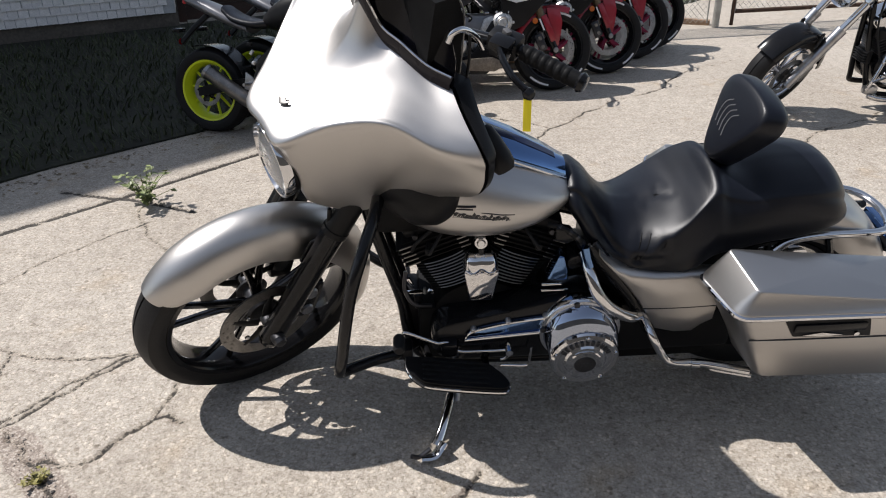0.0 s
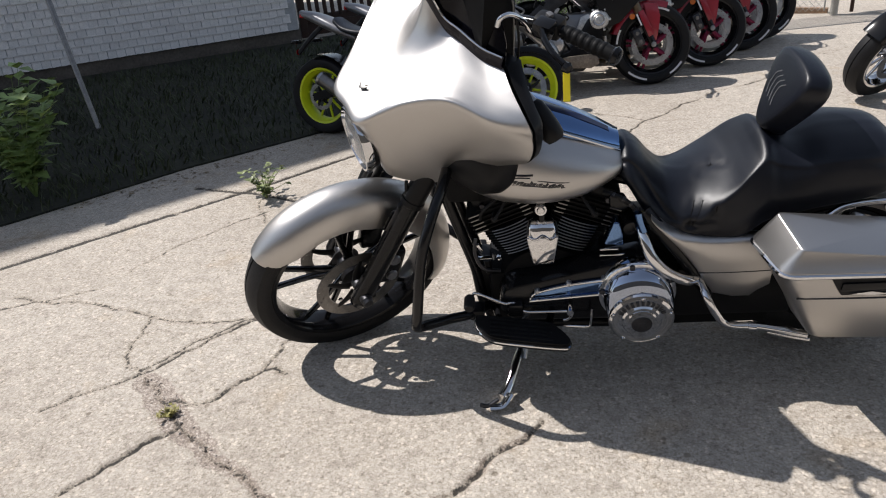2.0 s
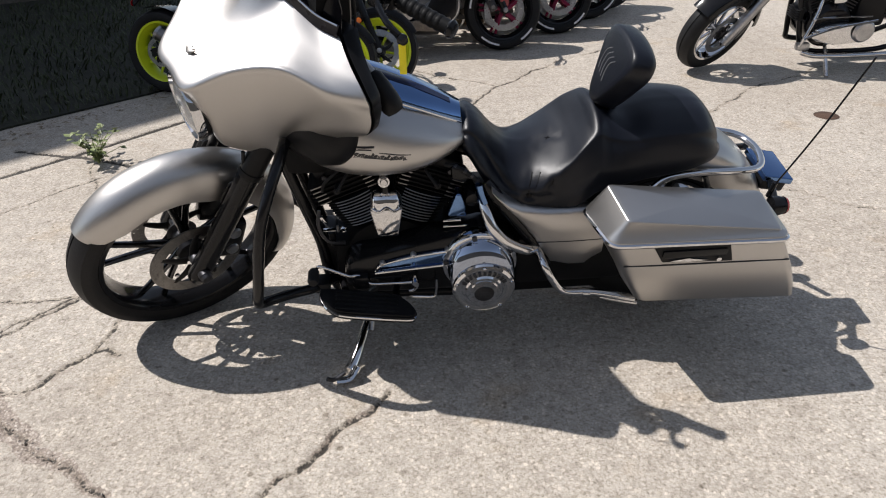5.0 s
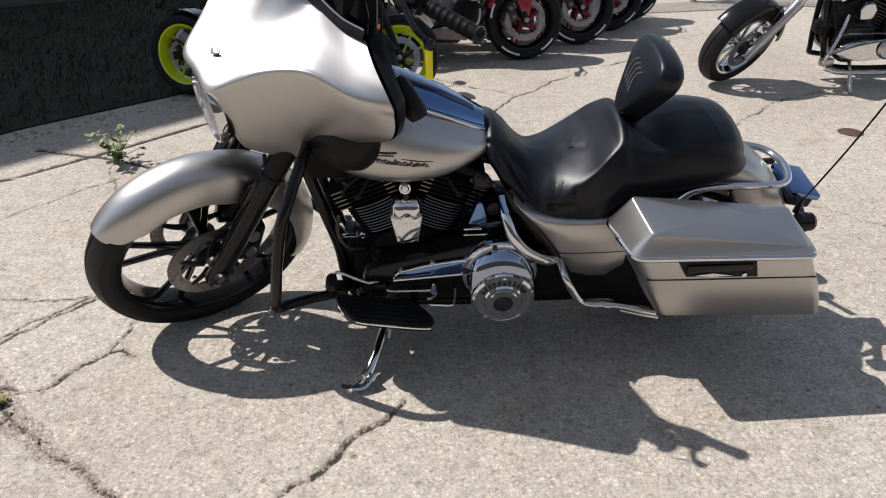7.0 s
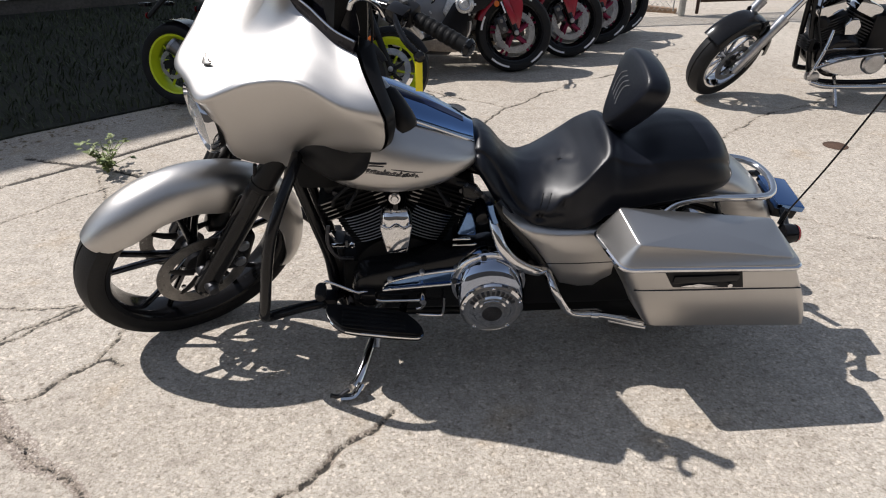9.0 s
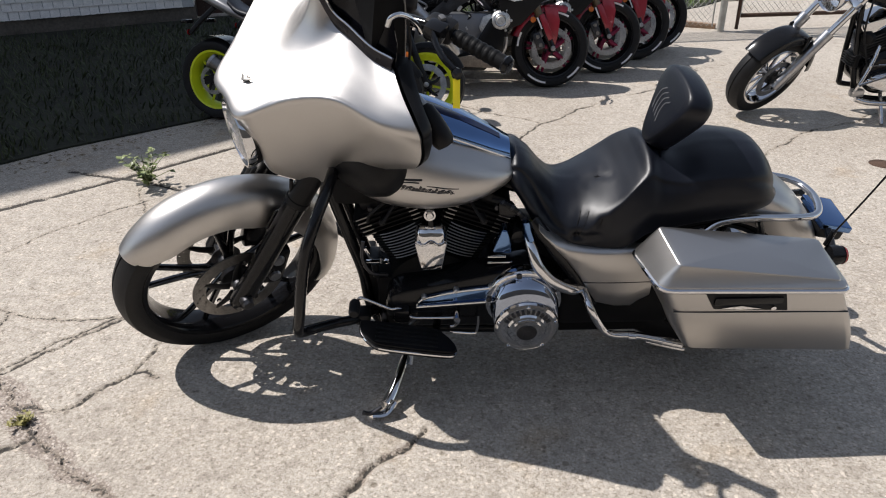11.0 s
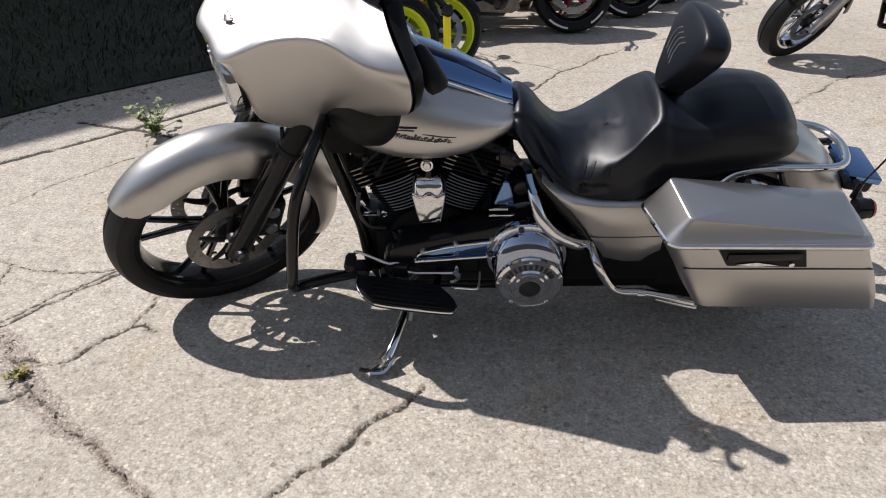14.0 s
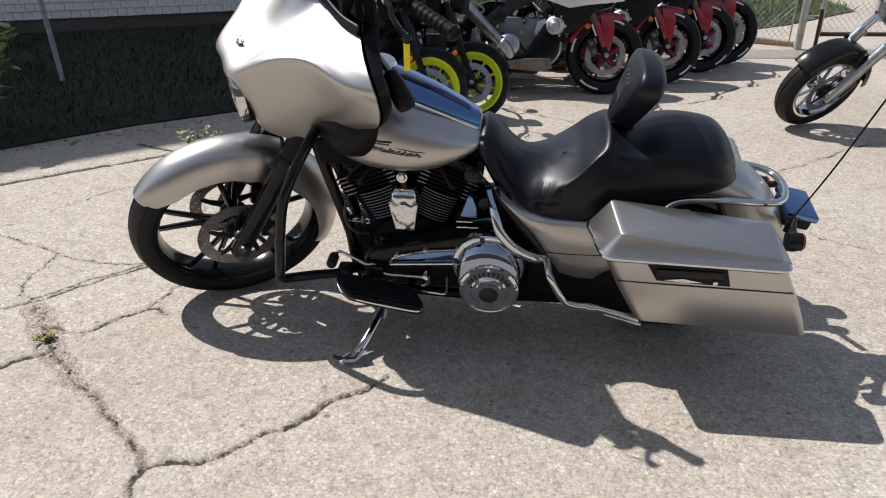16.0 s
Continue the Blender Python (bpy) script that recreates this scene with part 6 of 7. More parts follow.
def make_sport_bike(name, place, label, rim_mat, fork_mat, panel, accent, naked, steer=4.0, group=""):
    bike = thing(name, place, label, "motorcycle", group)
    axle, rear = V(0, 0, 0.298), V(1.42, 0, 0.315)
    stem, turn = fork_turn(axle, 24, steer)

    def fp(nm, bm, material, parent=bike, lab=""):
        bm.transform(turn)
        return part(nm, bm, material, parent, lab)

    fw = wheel(bike, axle, 0.300, 0.236 if naked else 0.222, 0.118, turn, RUBBER, rim_mat, 5 if not naked else 10, 0.0 if naked else 0.12, 0.155, (-0.065, 0.065), disc_mat=STEEL, inner_mat=BLACK if naked else MAGENTA, wide=0.011 if naked else 0.013, spoke_mat=rim_mat if naked else MAGENTA, deep=0.050 if naked else 0.034)
    wheel(bike, rear, 0.315, 0.222, 0.175, Matrix.Identity(4), RUBBER, rim_mat, 10 if naked else 5, 0.0 if naked else 0.12, 0.11, (0.09,), name="rear_wheel", inner_mat=BLACK, wide=0.012)
    if not naked:
        sidewall_marks(fw, axle, 0.262, 0.0605, turn, ((-2.6, -2.15), (-0.5, 0.1), (1.1, 1.5), (2.4, 3.0)))
    for s in (-1, 1):
        foot = axle + V(0.0, s * 0.098, 0)
        leg = fp("fork_leg", tube([foot - stem * 0.03, foot + stem * 0.26], 0.026, 14, smooth=False), SATIN if naked else BLACK)
        fp("fork_tube", tube([foot + stem * 0.25, foot + stem * 0.62], 0.030, 14, smooth=False), BRONZE if not naked else BLACK, leg)
        cal = fp("brake_caliper", box((0, 0, 0), (0.06, 0.045, 0.13), 0.012, Matrix.Translation(axle + V(0.105, s * 0.082, 0.055)) @ Matrix.Rotation(radians(24), 4, "Y")), BLACK if naked else DARKMETAL)
        for k in (-0.03, 0.03):
            fp("piston_cap", lathe([(0, 0.008), (0.015, 0.008), (0.017, 0.0)], axle + V(0.105 + 0.4 * k, s * 0.103, 0.055 + k), (0, s, 0), 14), CHROME, cal)
        fp("reflector", lathe([(0, 0.006), (0.020, 0.005), (0.022, 0.0)], axle + V(0.155, s * 0.112, 0.21), (0, s, 0.1), 16), AMBER, leg)
        fp("axle_nut", lathe([(0, 0.012), (0.018, 0.010), (0.020, 0.0)], axle + V(0, s * 0.124, 0), (0, s, 0), 16), STEEL, leg)
        if not naked:
            fp("fork_guard", box((0, 0, 0), (0.045, 0.016, 0.20), 0.010, Matrix.Translation(foot + stem * 0.17 + V(-0.012, s * 0.03, 0)) @ Matrix.Rotation(radians(24), 4, "Y")), fork_mat, leg, "red painted fork guard")
            fp("white_stripe", box((0, 0, 0), (0.012, 0.004, 0.09), 0.002, Matrix.Translation(foot + stem * 0.20 + V(0.028, s * 0.037, 0)) @ Matrix.Rotation(radians(24), 4, "Y")), WHITE, leg)
    rings = []
    for k in range(21):
        a = radians((-62 + 130 * k / 20) if naked else (-22 + 94 * k / 20))
        rings.append([axle + V((0.322 - 0.05 * (1 - math.sqrt(max(0, 1 - abs(u) ** 2.5)))) * math.sin(a), 0.074 * math.sin(u * math.pi / 2), (0.322 - 0.05 * (1 - math.sqrt(max(0, 1 - abs(u) ** 2.5)))) * math.cos(a)) for u in [-1 + j / 6 for j in range(13)]])
    fp("front_fender", sheet(rings, 0.004), fork_mat if not naked else SATIN)
    if not naked:
        for s in (-1, 1):
            fp("fender_side", slab([(x, s * 0.082, 0.298 + z) for x, z in ((0.004, 0.02), (-0.028, 0.03), (-0.045, 0.12), (-0.052, 0.20), (-0.030, 0.29), (0.07, 0.30), (0.045, 0.17))], 0.018, (0, s, 0), 0.007), fork_mat, bike, "red painted fender side")
    # engine, frame, swingarm
    eng = part("engine", box((0.62, 0, 0.42), (0.42, 0.36, 0.30), 0.05), DARKMETAL if naked else TITAN, bike)
    part("crankcase", box((0.70, 0, 0.28), (0.50, 0.30, 0.16), 0.04), STEEL if not naked else DARKMETAL, eng)
    for s in (-1, 1):
        part("case_cover", lathe([(0.0, 0.035), (0.07, 0.032), (0.092, 0.016), (0.098, 0.0)], (0.74, s * 0.18, 0.36), (0, s, 0), 30), DARKMETAL if naked else STEEL, eng)
        if not naked:
            part("clutch_cover", lathe([(0.0, 0.05), (0.025, 0.049), (0.030, 0.040), (0.058, 0.036), (0.070, 0.022), (0.078, 0.0)], (0.40, s * 0.20, 0.51), (0, s, 0), 28), CASTING, eng, "bright cast clutch cover")
            for k in range(6):
                part("cover_lug", lathe([(0, 0.020), (0.009, 0.018), (0.012, 0.0)], (0.40 + 0.080 * math.cos(k * 1.05), s * 0.20, 0.51 + 0.080 * math.sin(k * 1.05)), (0, s, 0), 8), CASTING, eng)
            part("gear_case", slab([(x, s * 0.19, z) for x, z in ((0.44, 0.44), (0.52, 0.40), (0.56, 0.46), (0.53, 0.54), (0.47, 0.56))], 0.03, (0, s, 0), 0.010), CASTING, eng)
            part("cover_ring", lathe([(0.03, 0.052), (0.04, 0.056), (0.046, 0.050)], (0.40, s * 0.20, 0.51), (0, s, 0), 24), STEEL, eng)
        part("small_cover", lathe([(0.0, 0.025), (0.045, 0.022), (0.06, 0.0)], (0.55, s * 0.18, 0.33), (0, s, 0), 24), STEEL, eng)
        for k in range(5):
            part("engine_bolt", lathe([(0, 0.006), (0.007, 0.006), (0.008, 0)], (0.74 + 0.09 * math.cos(k * 1.256), s * 0.186, 0.36 + 0.09 * math.sin(k * 1.256)), (0, s, 0), 8), CHROME, eng)
        part("frame_spar", loft([[V(x, s * (y + dy), z + dz) for dy, dz in ((-0.02, -h), (0.02, -h), (0.024, 0), (0.02, h), (-0.02, h))] for x, y, z, h in ((0.30, 0.07, 0.86, 0.05), (0.45, 0.16, 0.80, 0.06), (0.70, 0.185, 0.68, 0.065), (0.92, 0.16, 0.52, 0.055), (0.98, 0.14, 0.38, 0.05))]), DARKMETAL if not naked else SATIN, bike)
        part("swingarm", loft([[V(x, s * (y + dy), z + dz) for dy, dz in ((-0.018, -h), (0.018, -h), (0.018, h), (-0.018, h))] for x, y, z, h in ((0.95, 0.12, 0.40, 0.045), (1.20, 0.125, 0.37, 0.04), (1.46, 0.125, 0.315, 0.03))]), SATIN, bike)
        part("foot_peg", tube([(1.0, s * 0.16, 0.40), (1.0, s * 0.26, 0.40)], 0.012, 10, smooth=False), STEEL, bike)
        part("heel_plate", slab([(0.95, s * 0.165, 0.33), (1.05, s * 0.165, 0.36), (1.03, s * 0.165, 0.48), (0.97, s * 0.165, 0.44)], 0.01, (0, s, 0), 0.003), STEEL, bike)
    rnd = random.Random(int(place.translation.x * 1000))
    for k in range(26):  # hoses, clamps and fittings crowding the engine
        x, z = rnd.uniform(0.34, 1.02), rnd.uniform(0.30, 0.74)
        y = rnd.uniform(0.17, 0.205)
        if k % 3:
            part("fitting", box((0, 0, 0), (rnd.uniform(0.012, 0.045), 0.02, rnd.uniform(0.010, 0.03)), 0.003, Matrix.Translation((x, y, z)) @ Matrix.Rotation(rnd.uniform(-1, 1), 4, "Y")), rnd.choice((CASTING, DARKMETAL, SATIN, STEEL)), eng)
        else:
            part("hose", tube([(x, y - 0.02, z), (x + rnd.uniform(-0.05, 0.05), y, z + 0.05), (x + rnd.uniform(-0.1, 0.1), y, z + 0.10)], 0.008, 8), rnd.choice((RUBBER, RUBBER, STEEL)), eng)
    for k in range(4):
        y = -0.12 + 0.08 * k
        part("header_pipe", tube([(0.46, y, 0.50), (0.36, y, 0.42), (0.37, y * 0.9, 0.28), (0.50, y * 0.6, 0.19), (0.72, 0.03, 0.18)], 0.018, 10), STEEL, eng)
    part("radiator", box((0.36, 0, 0.52), (0.04, 0.34, 0.26), 0.008), SATIN, bike)
    if naked:
        part("exhaust", tube([(0.72, 0.05, 0.19), (0.90, 0.14, 0.21), (1.05, 0.19, 0.30), (1.32, 0.23, 0.48)], 0.048, 18, taper=0.054), ROTOR, bike, "dull steel exhaust silencer")
    else:
        can = part("exhaust", tube([(0.60, 0.08, 0.18), (0.70, 0.17, 0.24), (0.76, 0.21, 0.34), (0.92, 0.235, 0.49), (1.15, 0.25, 0.71)], 0.036, 18, taper=0.050), STEEL, bike, "brushed steel exhaust silencer")
        part("exhaust_flange", lathe([(0.050, -0.012), (0.056, -0.008), (0.056, 0.008), (0.050, 0.012)], (0.80, 0.216, 0.38), (0.66, 0.1, 0.62), 20), CASTING, can)
    part("exhaust_cap", lathe([(0.058, -0.02), (0.060, 0.0), (0.04, 0.01), (0.036, -0.03)], (1.32, 0.23, 0.48) if naked else (1.15, 0.25, 0.71), (0.82, 0.12, 0.55), 20), STEEL, bike)
    part("rear_hugger", sheet([[rear + V(0.335 * math.sin(radians(a)), y, 0.335 * math.cos(radians(a))) for y in (-0.09, -0.05, 0.05, 0.09)] for a in range(-70, 26, 8)], 0.004), BLACK, bike)
    # bodywork
    part("fuel_tank", body_loft([(0.38, 0.10, 0.80, 0.98), (0.50, 0.16, 0.78, 1.05), (0.66, 0.165, 0.76, 1.04), (0.82, 0.13, 0.76, 0.96), (0.92, 0.08, 0.78, 0.88)]), panel, bike)
    part("seat", body_loft([(0.88, 0.08, 0.78, 0.85), (1.00, 0.12, 0.77, 0.84), (1.15, 0.12, 0.80, 0.87), (1.25, 0.09, 0.86, 0.93)]), LEATHER, bike)
    tail = part("tail", body_loft([(1.05, 0.10, 0.74, 0.80), (1.25, 0.11, 0.80, 0.90), (1.45, 0.08, 0.88, 0.97), (1.60, 0.04, 0.94, 0.99)]), accent, bike)
    part("tail_lamp", box((1.585, 0, 0.945), (0.03, 0.09, 0.03), 0.008), REDLENS, tail)
    part("plate_holder", tube([(1.42, 0, 0.86), (1.55, 0, 0.76), (1.66, 0, 0.66)], 0.018, 10, flat=2.2), SATIN, tail)
    part("plate_reflector", lathe([(0, 0.006), (0.022, 0.005), (0.024, 0)], (1.675, 0, 0.66), (1, 0, 0), 16), REDLENS, tail)
    for s in (-1, 1):
        part("rear_signal", box((1.58, s * 0.14, 0.75), (0.06, 0.09, 0.03), 0.01), BLACK, tail)
    fp("handlebar", tube([(0.36, -0.36, 1.0), (0.30, -0.22, 1.02), (0.28, 0, 1.0), (0.30, 0.22, 1.02), (0.36, 0.36, 1.0)], 0.013, 10), BLACK)
    for s in (-1, 1):
        fp("grip", tube([(0.345, s * 0.30, 1.005), (0.385, s * 0.42, 0.99)], 0.018, 12, smooth=False), RUBBER)
        fp("lever", tube([(0.31, s * 0.27, 1.01), (0.29, s * 0.33, 1.0), (0.33, s * 0.41, 0.985)], 0.006, 8), STEEL)
        if naked:
            fp("mirror", lathe([(0, -0.012), (0.06, -0.008), (0.065, 0.004), (0, 0.008)], (0.30, s * 0.34, 1.22), (-1, 0, 0), 24), BLACK)
            fp("mirror_stem", tube([(0.30, s * 0.24, 1.02), (0.30, s * 0.28, 1.12), (0.30, s * 0.33, 1.18)], 0.007, 8), BLACK)
    if naked:
        fp("headlight", body_loft([(0.10, 0.06, 0.86, 0.96), (0.14, 0.10, 0.82, 1.0), (0.24, 0.09, 0.84, 1.0)]), SATIN)
        part("side_scoop", body_loft([(0.36, 0.14, 0.72, 0.86), (0.48, 0.20, 0.68, 0.88), (0.62, 0.19, 0.74, 0.86)]), SATIN, bike)
    else:
        for s in (-1, 1):
            black_pts = [(-0.04, 0.82), (0.04, 0.68), (0.14, 0.58), (0.24, 0.48), (0.36, 0.44), (0.40, 0.56), (0.43, 0.76), (0.34, 0.92), (0.06, 0.94)]
            part("black_fairing", slab([(x, s * (0.085 + 0.32 * min(x, 0.42)), z) for x, z in black_pts], 0.02, (0, s, 0), 0.006), SATIN, bike, "black sport fairing panel")
            panel_pts = [(-0.12, 0.70), (0.02, 0.68), (0.16, 0.665), (0.30, 0.64), (0.46, 0.69), (0.58, 0.77), (0.46, 0.88), (0.28, 0.92), (0.06, 0.86)]
            sd = part("side_fairing", slab([(x, s * (0.10 + 0.34 * min(x, 0.42)), z) for x, z in panel_pts], 0.02, (0, s, 0), 0.006), panel, bike, "sport fairing side panel")
            part("fairing_stripe", slab([(x, s * (0.124 + 0.34 * min(x, 0.42)), z) for x, z in ((-0.04, 0.74), (0.12, 0.73), (0.24, 0.715), (0.34, 0.735), (0.30, 0.78), (0.22, 0.82), (0.08, 0.80))], 0.006, (0, s, 0), 0.002), PURPLE if panel is WHITE else WHITE, sd)
            part("lower_fairing", slab([(x, s * 0.215, z) for x, z in ((0.36, 0.58), (0.48, 0.52), (0.62, 0.30), (0.88, 0.22), (0.86, 0.16), (0.52, 0.15), (0.38, 0.28))], 0.014, (0, s, 0), 0.005), BLACK, bike)
            part("belly_pan", slab([(x, s * 0.222, z) for x, z in ((0.40, 0.20), (0.46, 0.17), (0.80, 0.19), (0.86, 0.23), (0.62, 0.265), (0.42, 0.275))], 0.02, (0, s, 0), 0.006), PAN, bike, "belly pan with brown ground reflection in its colour")
        fp("nose", body_loft([(-0.02, 0.05, 0.84, 0.94), (0.06, 0.12, 0.80, 1.0), (0.20, 0.17, 0.80, 1.06), (0.30, 0.15, 0.86, 1.06)]), panel)
        fp("screen", body_loft([(0.10, 0.06, 1.0, 1.03), (0.22, 0.11, 1.02, 1.14), (0.32, 0.10, 1.04, 1.18)]), SMOKE)
    part("side_stand", tube([(0.72, -0.16, 0.25), (0.76, -0.24, 0.12), (0.78, -0.30, 0.06)], 0.012, 10), STEEL, bike)
    return bike


def parked(x, y, heading, lean=8.0):
    """A pose with the front tyre at x, y; heading: the way to the tail, in degrees."""
    return Matrix.Translation((x, y, 0)) @ Matrix.Rotation(radians(heading), 4, "Z") @ Matrix.Rotation(radians(lean), 4, "X")


for x, y in ((-0.31, 2.74), (-0.055, 2.98)):
    make_sport_bike("naked_motorcycle", parked(x, y, 163) @ Matrix.Scale(0.86, 4), "black naked street motorcycle with yellow-green wheel rims", YELLOW, SATIN, SATIN, TITAN, True, steer=22.0, group="naked motorcycles side by side")
SPORTS = [(0.86, 3.95, 182, WHITE, WHITE), (1.36, 4.42, 183, BLACK, BLACK), (1.72, 4.92, 184, BLACK, BLACK), (1.98, 5.32, 184, BLACK, BLACK)]
for x, y, h, panel, accent in SPORTS:
    make_sport_bike("sport_motorcycle", parked(x, y, h), "white sport motorcycle with red fork guards" if panel is WHITE else "black sport motorcycle with red fork guards", BLACK, RED, panel, accent, False, group="sport motorcycles in a row")


def make_cruiser():
    place = parked(2.22, 3.22, 4, 9.0)
    bike = thing("cruiser_motorcycle", place, "black cruiser motorcycle with raked chrome fork", "motorcycle")
    axle, rear = V(0, 0, 0.297), V(1.72, 0, 0.33)
    stem, turn = fork_turn(axle, 36, 30)

    def fp(nm, bm, material, parent=bike, lab=""):
        bm.transform(turn)
        return part(nm, bm, material, parent, lab)

    wheel(bike, axle, 0.298, 0.208, 0.125, turn, RUBBER, CHROME, 9, 0.0, 0.135, (-0.07,), wide=0.006, spoke_mat=CHROME)
    wheel(bike, rear, 0.33, 0.215, 0.17, Matrix.Identity(4), RUBBER, CHROME, 9, 0.0, 0.14, (0.08,), name="rear_wheel", wide=0.006, spoke_mat=CHROME)
    for s in (-1, 1):
        foot = axle + V(0.02, s * 0.105, 0)
        leg = fp("fork_leg", tube([foot - stem * 0.05, foot + stem * 0.38], 0.034, 16, smooth=False), STEEL)
        fp("fork_tube", tube([foot + stem * 0.36, foot + stem * 0.92], 0.024, 14, smooth=False), CHROME, leg)
        fp("fork_boot", tube([foot + stem * 0.36, foot + stem * 0.40], 0.0355, 16, smooth=False), STEEL, leg)
        fp("fender_stay", box((0, 0, 0), (0.03, 0.012, 0.11), 0.004, Matrix.Translation(axle + V(0.12, s * 0.085, 0.26))), BLACK, leg)
    fp("brake_caliper", box((0, 0, 0), (0.07, 0.05, 0.13), 0.014, Matrix.Translation(axle + V(0.13, -0.085, 0.02)) @ Matrix.Rotation(radians(36), 4, "Y")), DARKMETAL)
    rings = []
    for k in range(25):
        a = radians(-48 + 140 * k / 24)
        rings.append([axle + V((0.332 - 0.06 * (1 - math.sqrt(max(0, 1 - abs(u) ** 2.5)))) * math.sin(a), 0.082 * math.sin(u * math.pi / 2), (0.332 - 0.06 * (1 - math.sqrt(max(0, 1 - abs(u) ** 2.5)))) * math.cos(a)) for u in [-1 + j / 7 for j in range(15)]])
    fp("front_fender", sheet(rings, 0.005), BLACK, lab="gloss black front fender")
    tc = axle + stem * 0.62
    fp("triple_clamp", box((0, 0, 0), (0.09, 0.27, 0.045), 0.012, Matrix.Translation(tc) @ Matrix.Rotation(radians(36), 4, "Y")), CHROME)
    lamp = fp("headlight", lathe([(0.0, 0.10), (0.06, 0.08), (0.085, 0.0), (0.09, -0.03), (0.082, -0.045), (0.07, -0.03)], tc + V(-0.10, 0, 0.02), (1, 0, 0), 32), CHROME, lab="round chrome headlight")
    fp("lens", lathe([(0, -0.05), (0.05, -0.045), (0.075, -0.03)], tc + V(-0.10, 0, 0.02), (1, 0, 0), 28), LENS, lamp)
    fp("handlebar", tube([(0.80, -0.42, 1.12), (0.68, -0.33, 1.14), (0.58, -0.15, 1.02), (0.56, 0, 0.98), (0.58, 0.15, 1.02), (0.68, 0.33, 1.14), (0.80, 0.42, 1.12)], 0.013, 10), CHROME)
    for s in (-1, 1):
        part("frame_tube", tube([(0.48, 0, 0.86), (0.50, s * 0.04, 0.62), (0.56, s * 0.09, 0.25), (0.64, s * 0.11, 0.16), (1.10, s * 0.12, 0.15), (1.35, s * 0.12, 0.22), (1.72, s * 0.13, 0.32)], 0.018, 12), BLACK, bike)
    eng = part("engine", lathe([(0.0, -0.15), (0.12, -0.15), (0.15, -0.12), (0.155, 0.12), (0.0, 0.15)], (0.72, 0, 0.34), (0, 1, 0), 32), BLACK, bike)
    for tilt in (-22.5, 22.5):
        ax = V(math.sin(radians(tilt)), 0, math.cos(radians(tilt)))
        base = Matrix.Translation((0.72, 0, 0.33)) @ Matrix.Rotation(radians(tilt), 4, "Y")
        cyl = part("cylinder", lathe([(0, 0.1), (0.065, 0.1), (0.065, 0.3), (0, 0.3)], (0.72, 0, 0.33), ax, 24), SATIN, eng)
        for k in range(9):
            part("fin", box((0, 0, 0.12 + 0.019 * k), (0.19, 0.22, 0.006), 0.0015, base), DARKMETAL, cyl)
        part("rocker_box", box((0, 0, 0.335), (0.19, 0.2, 0.09), 0.03, base), CHROME, cyl)
    part("horn_cover", slab([(0.68, -0.135, 0.50), (0.76, -0.135, 0.50), (0.775, -0.135, 0.56), (0.745, -0.135, 0.605), (0.70, -0.135, 0.605), (0.665, -0.135, 0.56)], 0.035, (0, -1, 0), 0.010, 2), CHROME, bike, "chrome horn cover")
    part("primary_cover", loft([[V(0.80 + 0.22 * math.cos(t) * q, y, 0.30 + 0.075 * math.sin(t) * q) for t in [math.tau * k / 28 for k in range(28)]] for q, y in ((0.95, -0.14), (1.0, -0.16), (0.98, -0.19), (0.85, -0.205))]), CHROME, bike, "chrome primary cover")
    part("case_rail", tube([(0.56, -0.19, 0.40), (0.62, -0.205, 0.42), (0.95, -0.205, 0.42)], 0.007, 8), CHROME, bike)
    part("derby_cover", lathe([(0, 0.016), (0.06, 0.014), (0.075, 0.0)], (0.92, -0.215, 0.32), (0, -1, 0), 28), STEEL, bike)
    for z in (0.26, 0.34):
        part("exhaust", tube([(0.80, 0.12, 0.46), (0.78, 0.2, 0.34), (0.95, 0.22, z), (1.9, 0.24, z - 0.02)], 0.036, 14), CHROME, bike)
    part("shift_rod", tube([(0.50, -0.24, 0.30), (0.70, -0.235, 0.36), (0.98, -0.23, 0.40)], 0.008, 8), CHROME, bike)
    part("fuel_tank", body_loft([(0.52, 0.08, 0.76, 0.88), (0.66, 0.14, 0.72, 0.93), (0.84, 0.15, 0.70, 0.91), (1.02, 0.09, 0.70, 0.82)]), BLACK, bike, "gloss black fuel tank")
    part("seat", body_loft([(1.02, 0.08, 0.66, 0.76), (1.16, 0.16, 0.62, 0.70), (1.34, 0.15, 0.64, 0.76), (1.60, 0.10, 0.68, 0.78)]), LEATHER, bike)
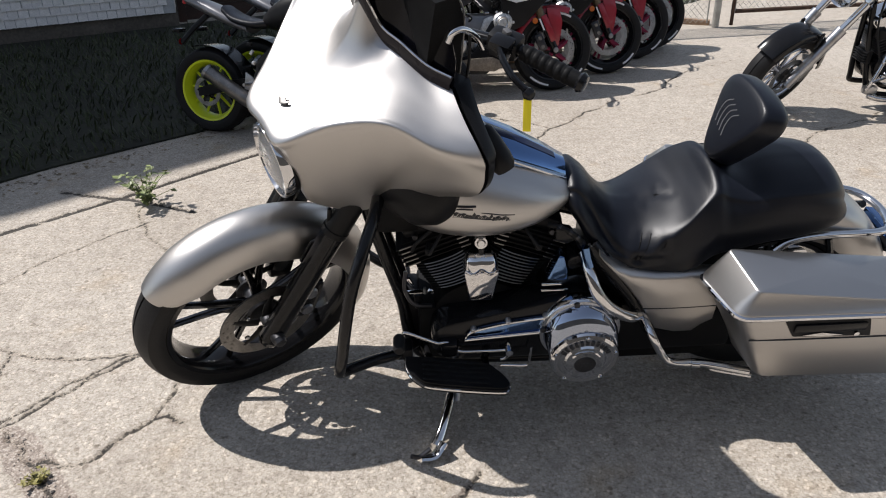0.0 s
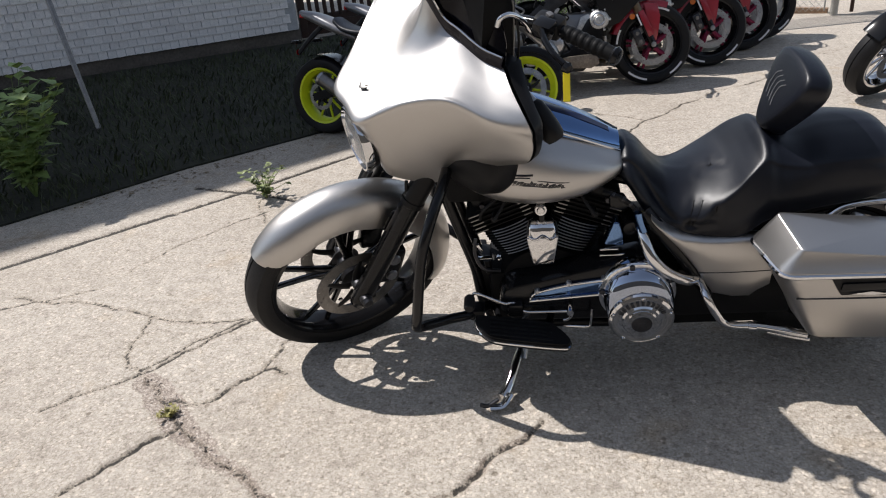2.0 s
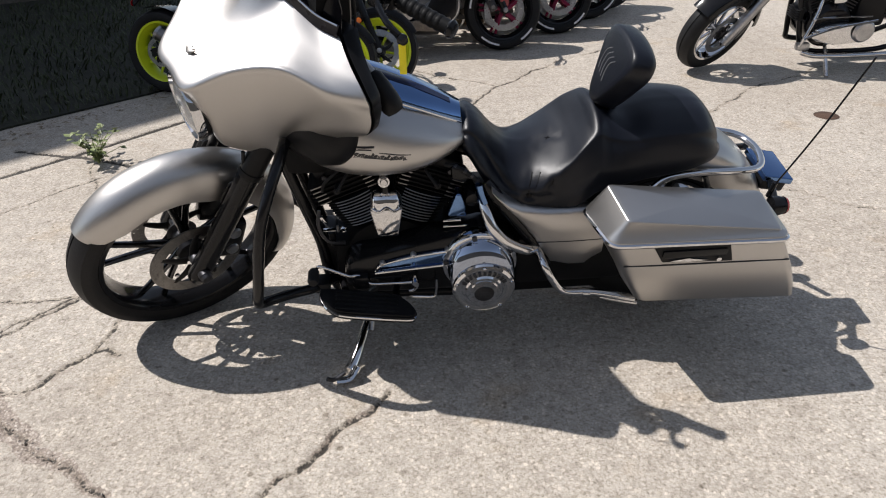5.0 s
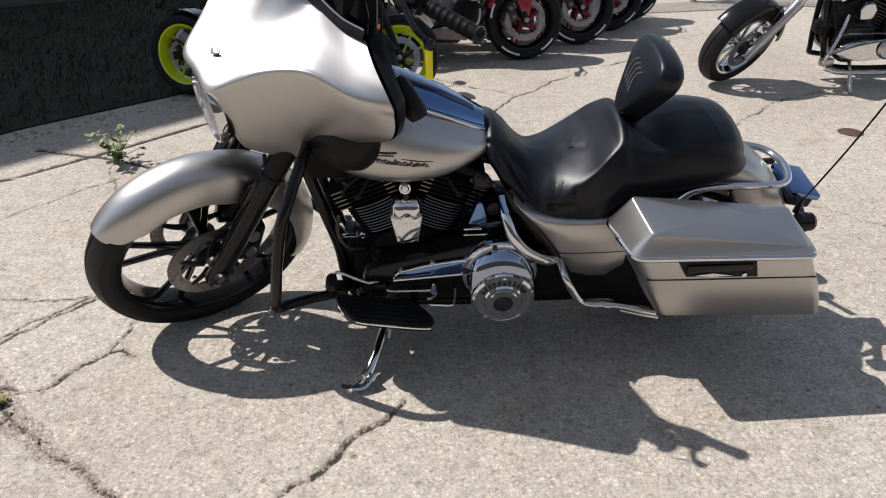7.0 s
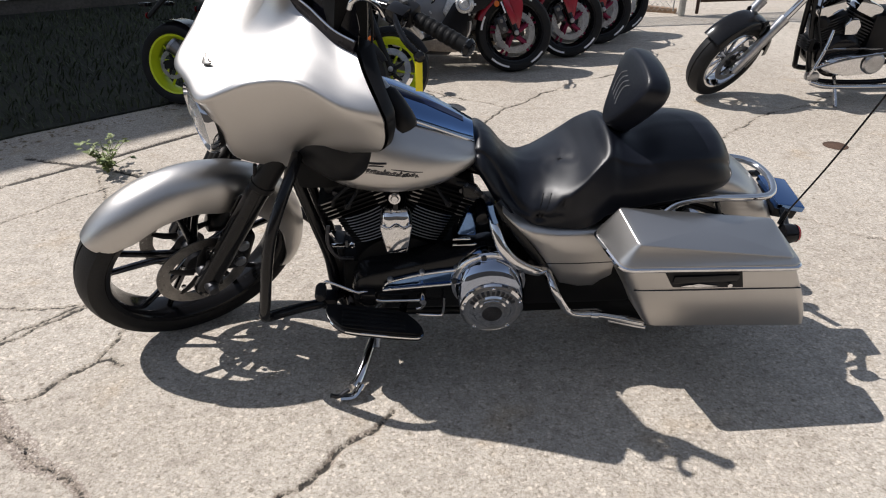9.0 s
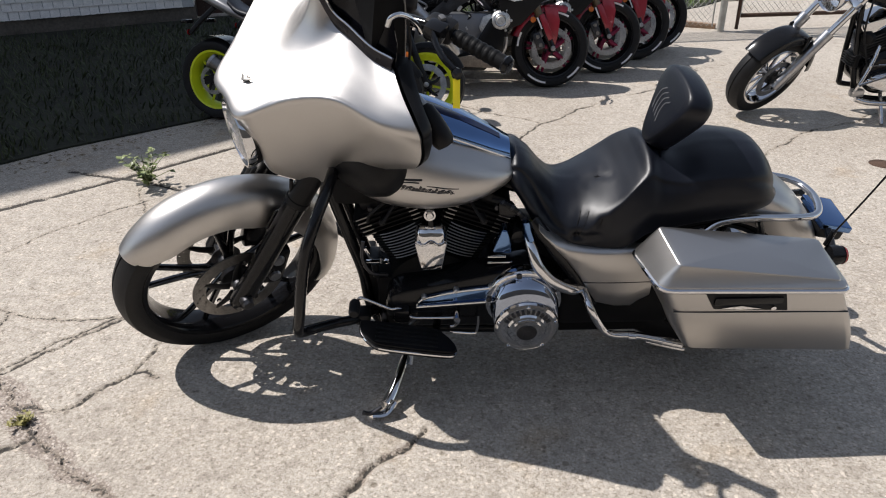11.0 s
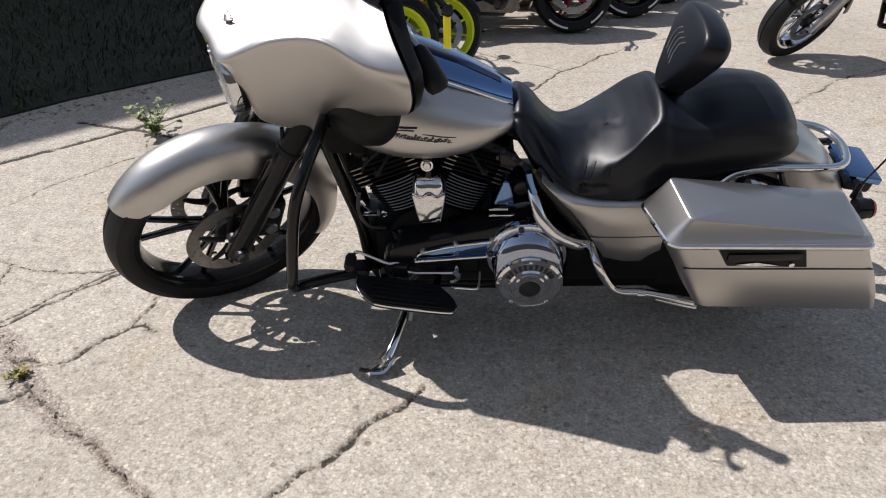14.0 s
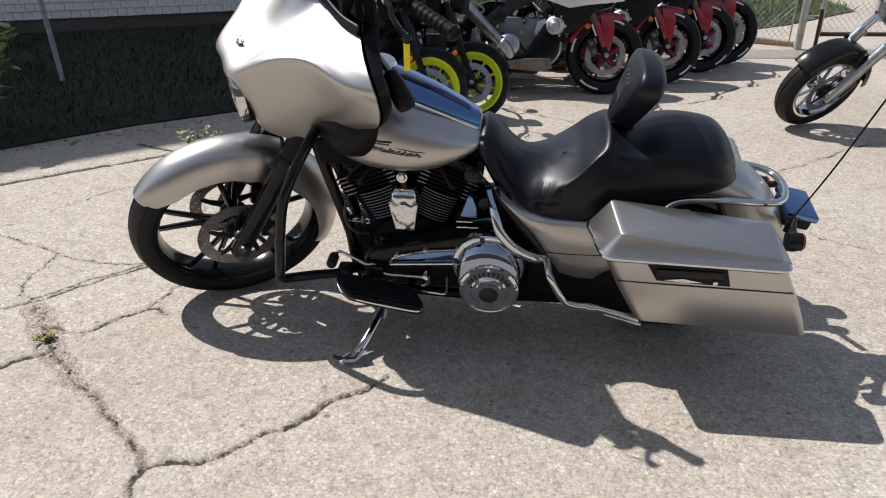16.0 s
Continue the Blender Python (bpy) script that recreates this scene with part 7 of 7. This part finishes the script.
    part("rear_fender", sheet([[rear + V((0.375 - 0.06 * abs(u) ** 2.5) * math.sin(radians(a)), 0.10 * u, (0.375 - 0.06 * abs(u) ** 2.5) * math.cos(radians(a))) for u in [-1 + j / 6 for j in range(13)]] for a in range(-60, 81, 10)], 0.005), BLACK, bike)
    # regulator, horn, brackets and hoses ahead of the engine
    part("regulator", box((0.53, -0.03, 0.40), (0.035, 0.13, 0.09), 0.012), SATIN, bike)
    for k in range(5):
        part("regulator_fin", box((0.505, -0.03, 0.368 + 0.016 * k), (0.02, 0.12, 0.004), 0.001), DARKMETAL, bike)
    part("horn", lathe([(0, 0.03), (0.03, 0.028), (0.042, 0.0), (0.02, -0.03), (0.0, -0.032)], (0.55, -0.10, 0.56), (-0.6, -0.8, 0), 20), SATIN, bike)
    part("guard_brace", tube([(0.62, -0.13, 0.52), (0.585, -0.17, 0.42), (0.53, -0.20, 0.29), (0.515, -0.19, 0.23)], 0.012, 10), CHROME, bike)
    part("pedal_bracket", box((0.55, -0.17, 0.22), (0.09, 0.05, 0.05), 0.016), STEEL, bike)
    part("clutch_cable", tube([(0.50, -0.10, 0.86), (0.49, -0.13, 0.62), (0.56, -0.15, 0.42), (0.60, -0.17, 0.32)], 0.006, 8), RUBBER, bike)
    part("lower_rail", tube([(0.56, -0.16, 0.17), (0.70, -0.19, 0.15), (1.2, -0.20, 0.15), (1.7, -0.20, 0.19)], 0.018, 10), CHROME, bike)
    part("battery_box", box((1.0, 0, 0.46), (0.22, 0.24, 0.30), 0.03), SATIN, bike)
    part("oil_tank", box((1.18, 0, 0.50), (0.2, 0.26, 0.24), 0.04), BLACK, bike)
    part("side_stand", tube([(0.74, -0.12, 0.20), (0.72, -0.24, 0.10), (0.70, -0.31, 0.055)], 0.013, 10), CHROME, bike)


make_cruiser()

# weathered planks lying behind the row of motorcycles
for i, (x, y, a, n) in enumerate(((0.05, 5.0, -14, 1.5), (0.1, 5.14, -12, 1.3))):
    part("plank", box((0, 0, 0.045), (n, 0.09, 0.07), 0.004, pose(x, y, 0, 0, 0, a)), PLANK, None, "weathered timber lying on the concrete", category="plank")
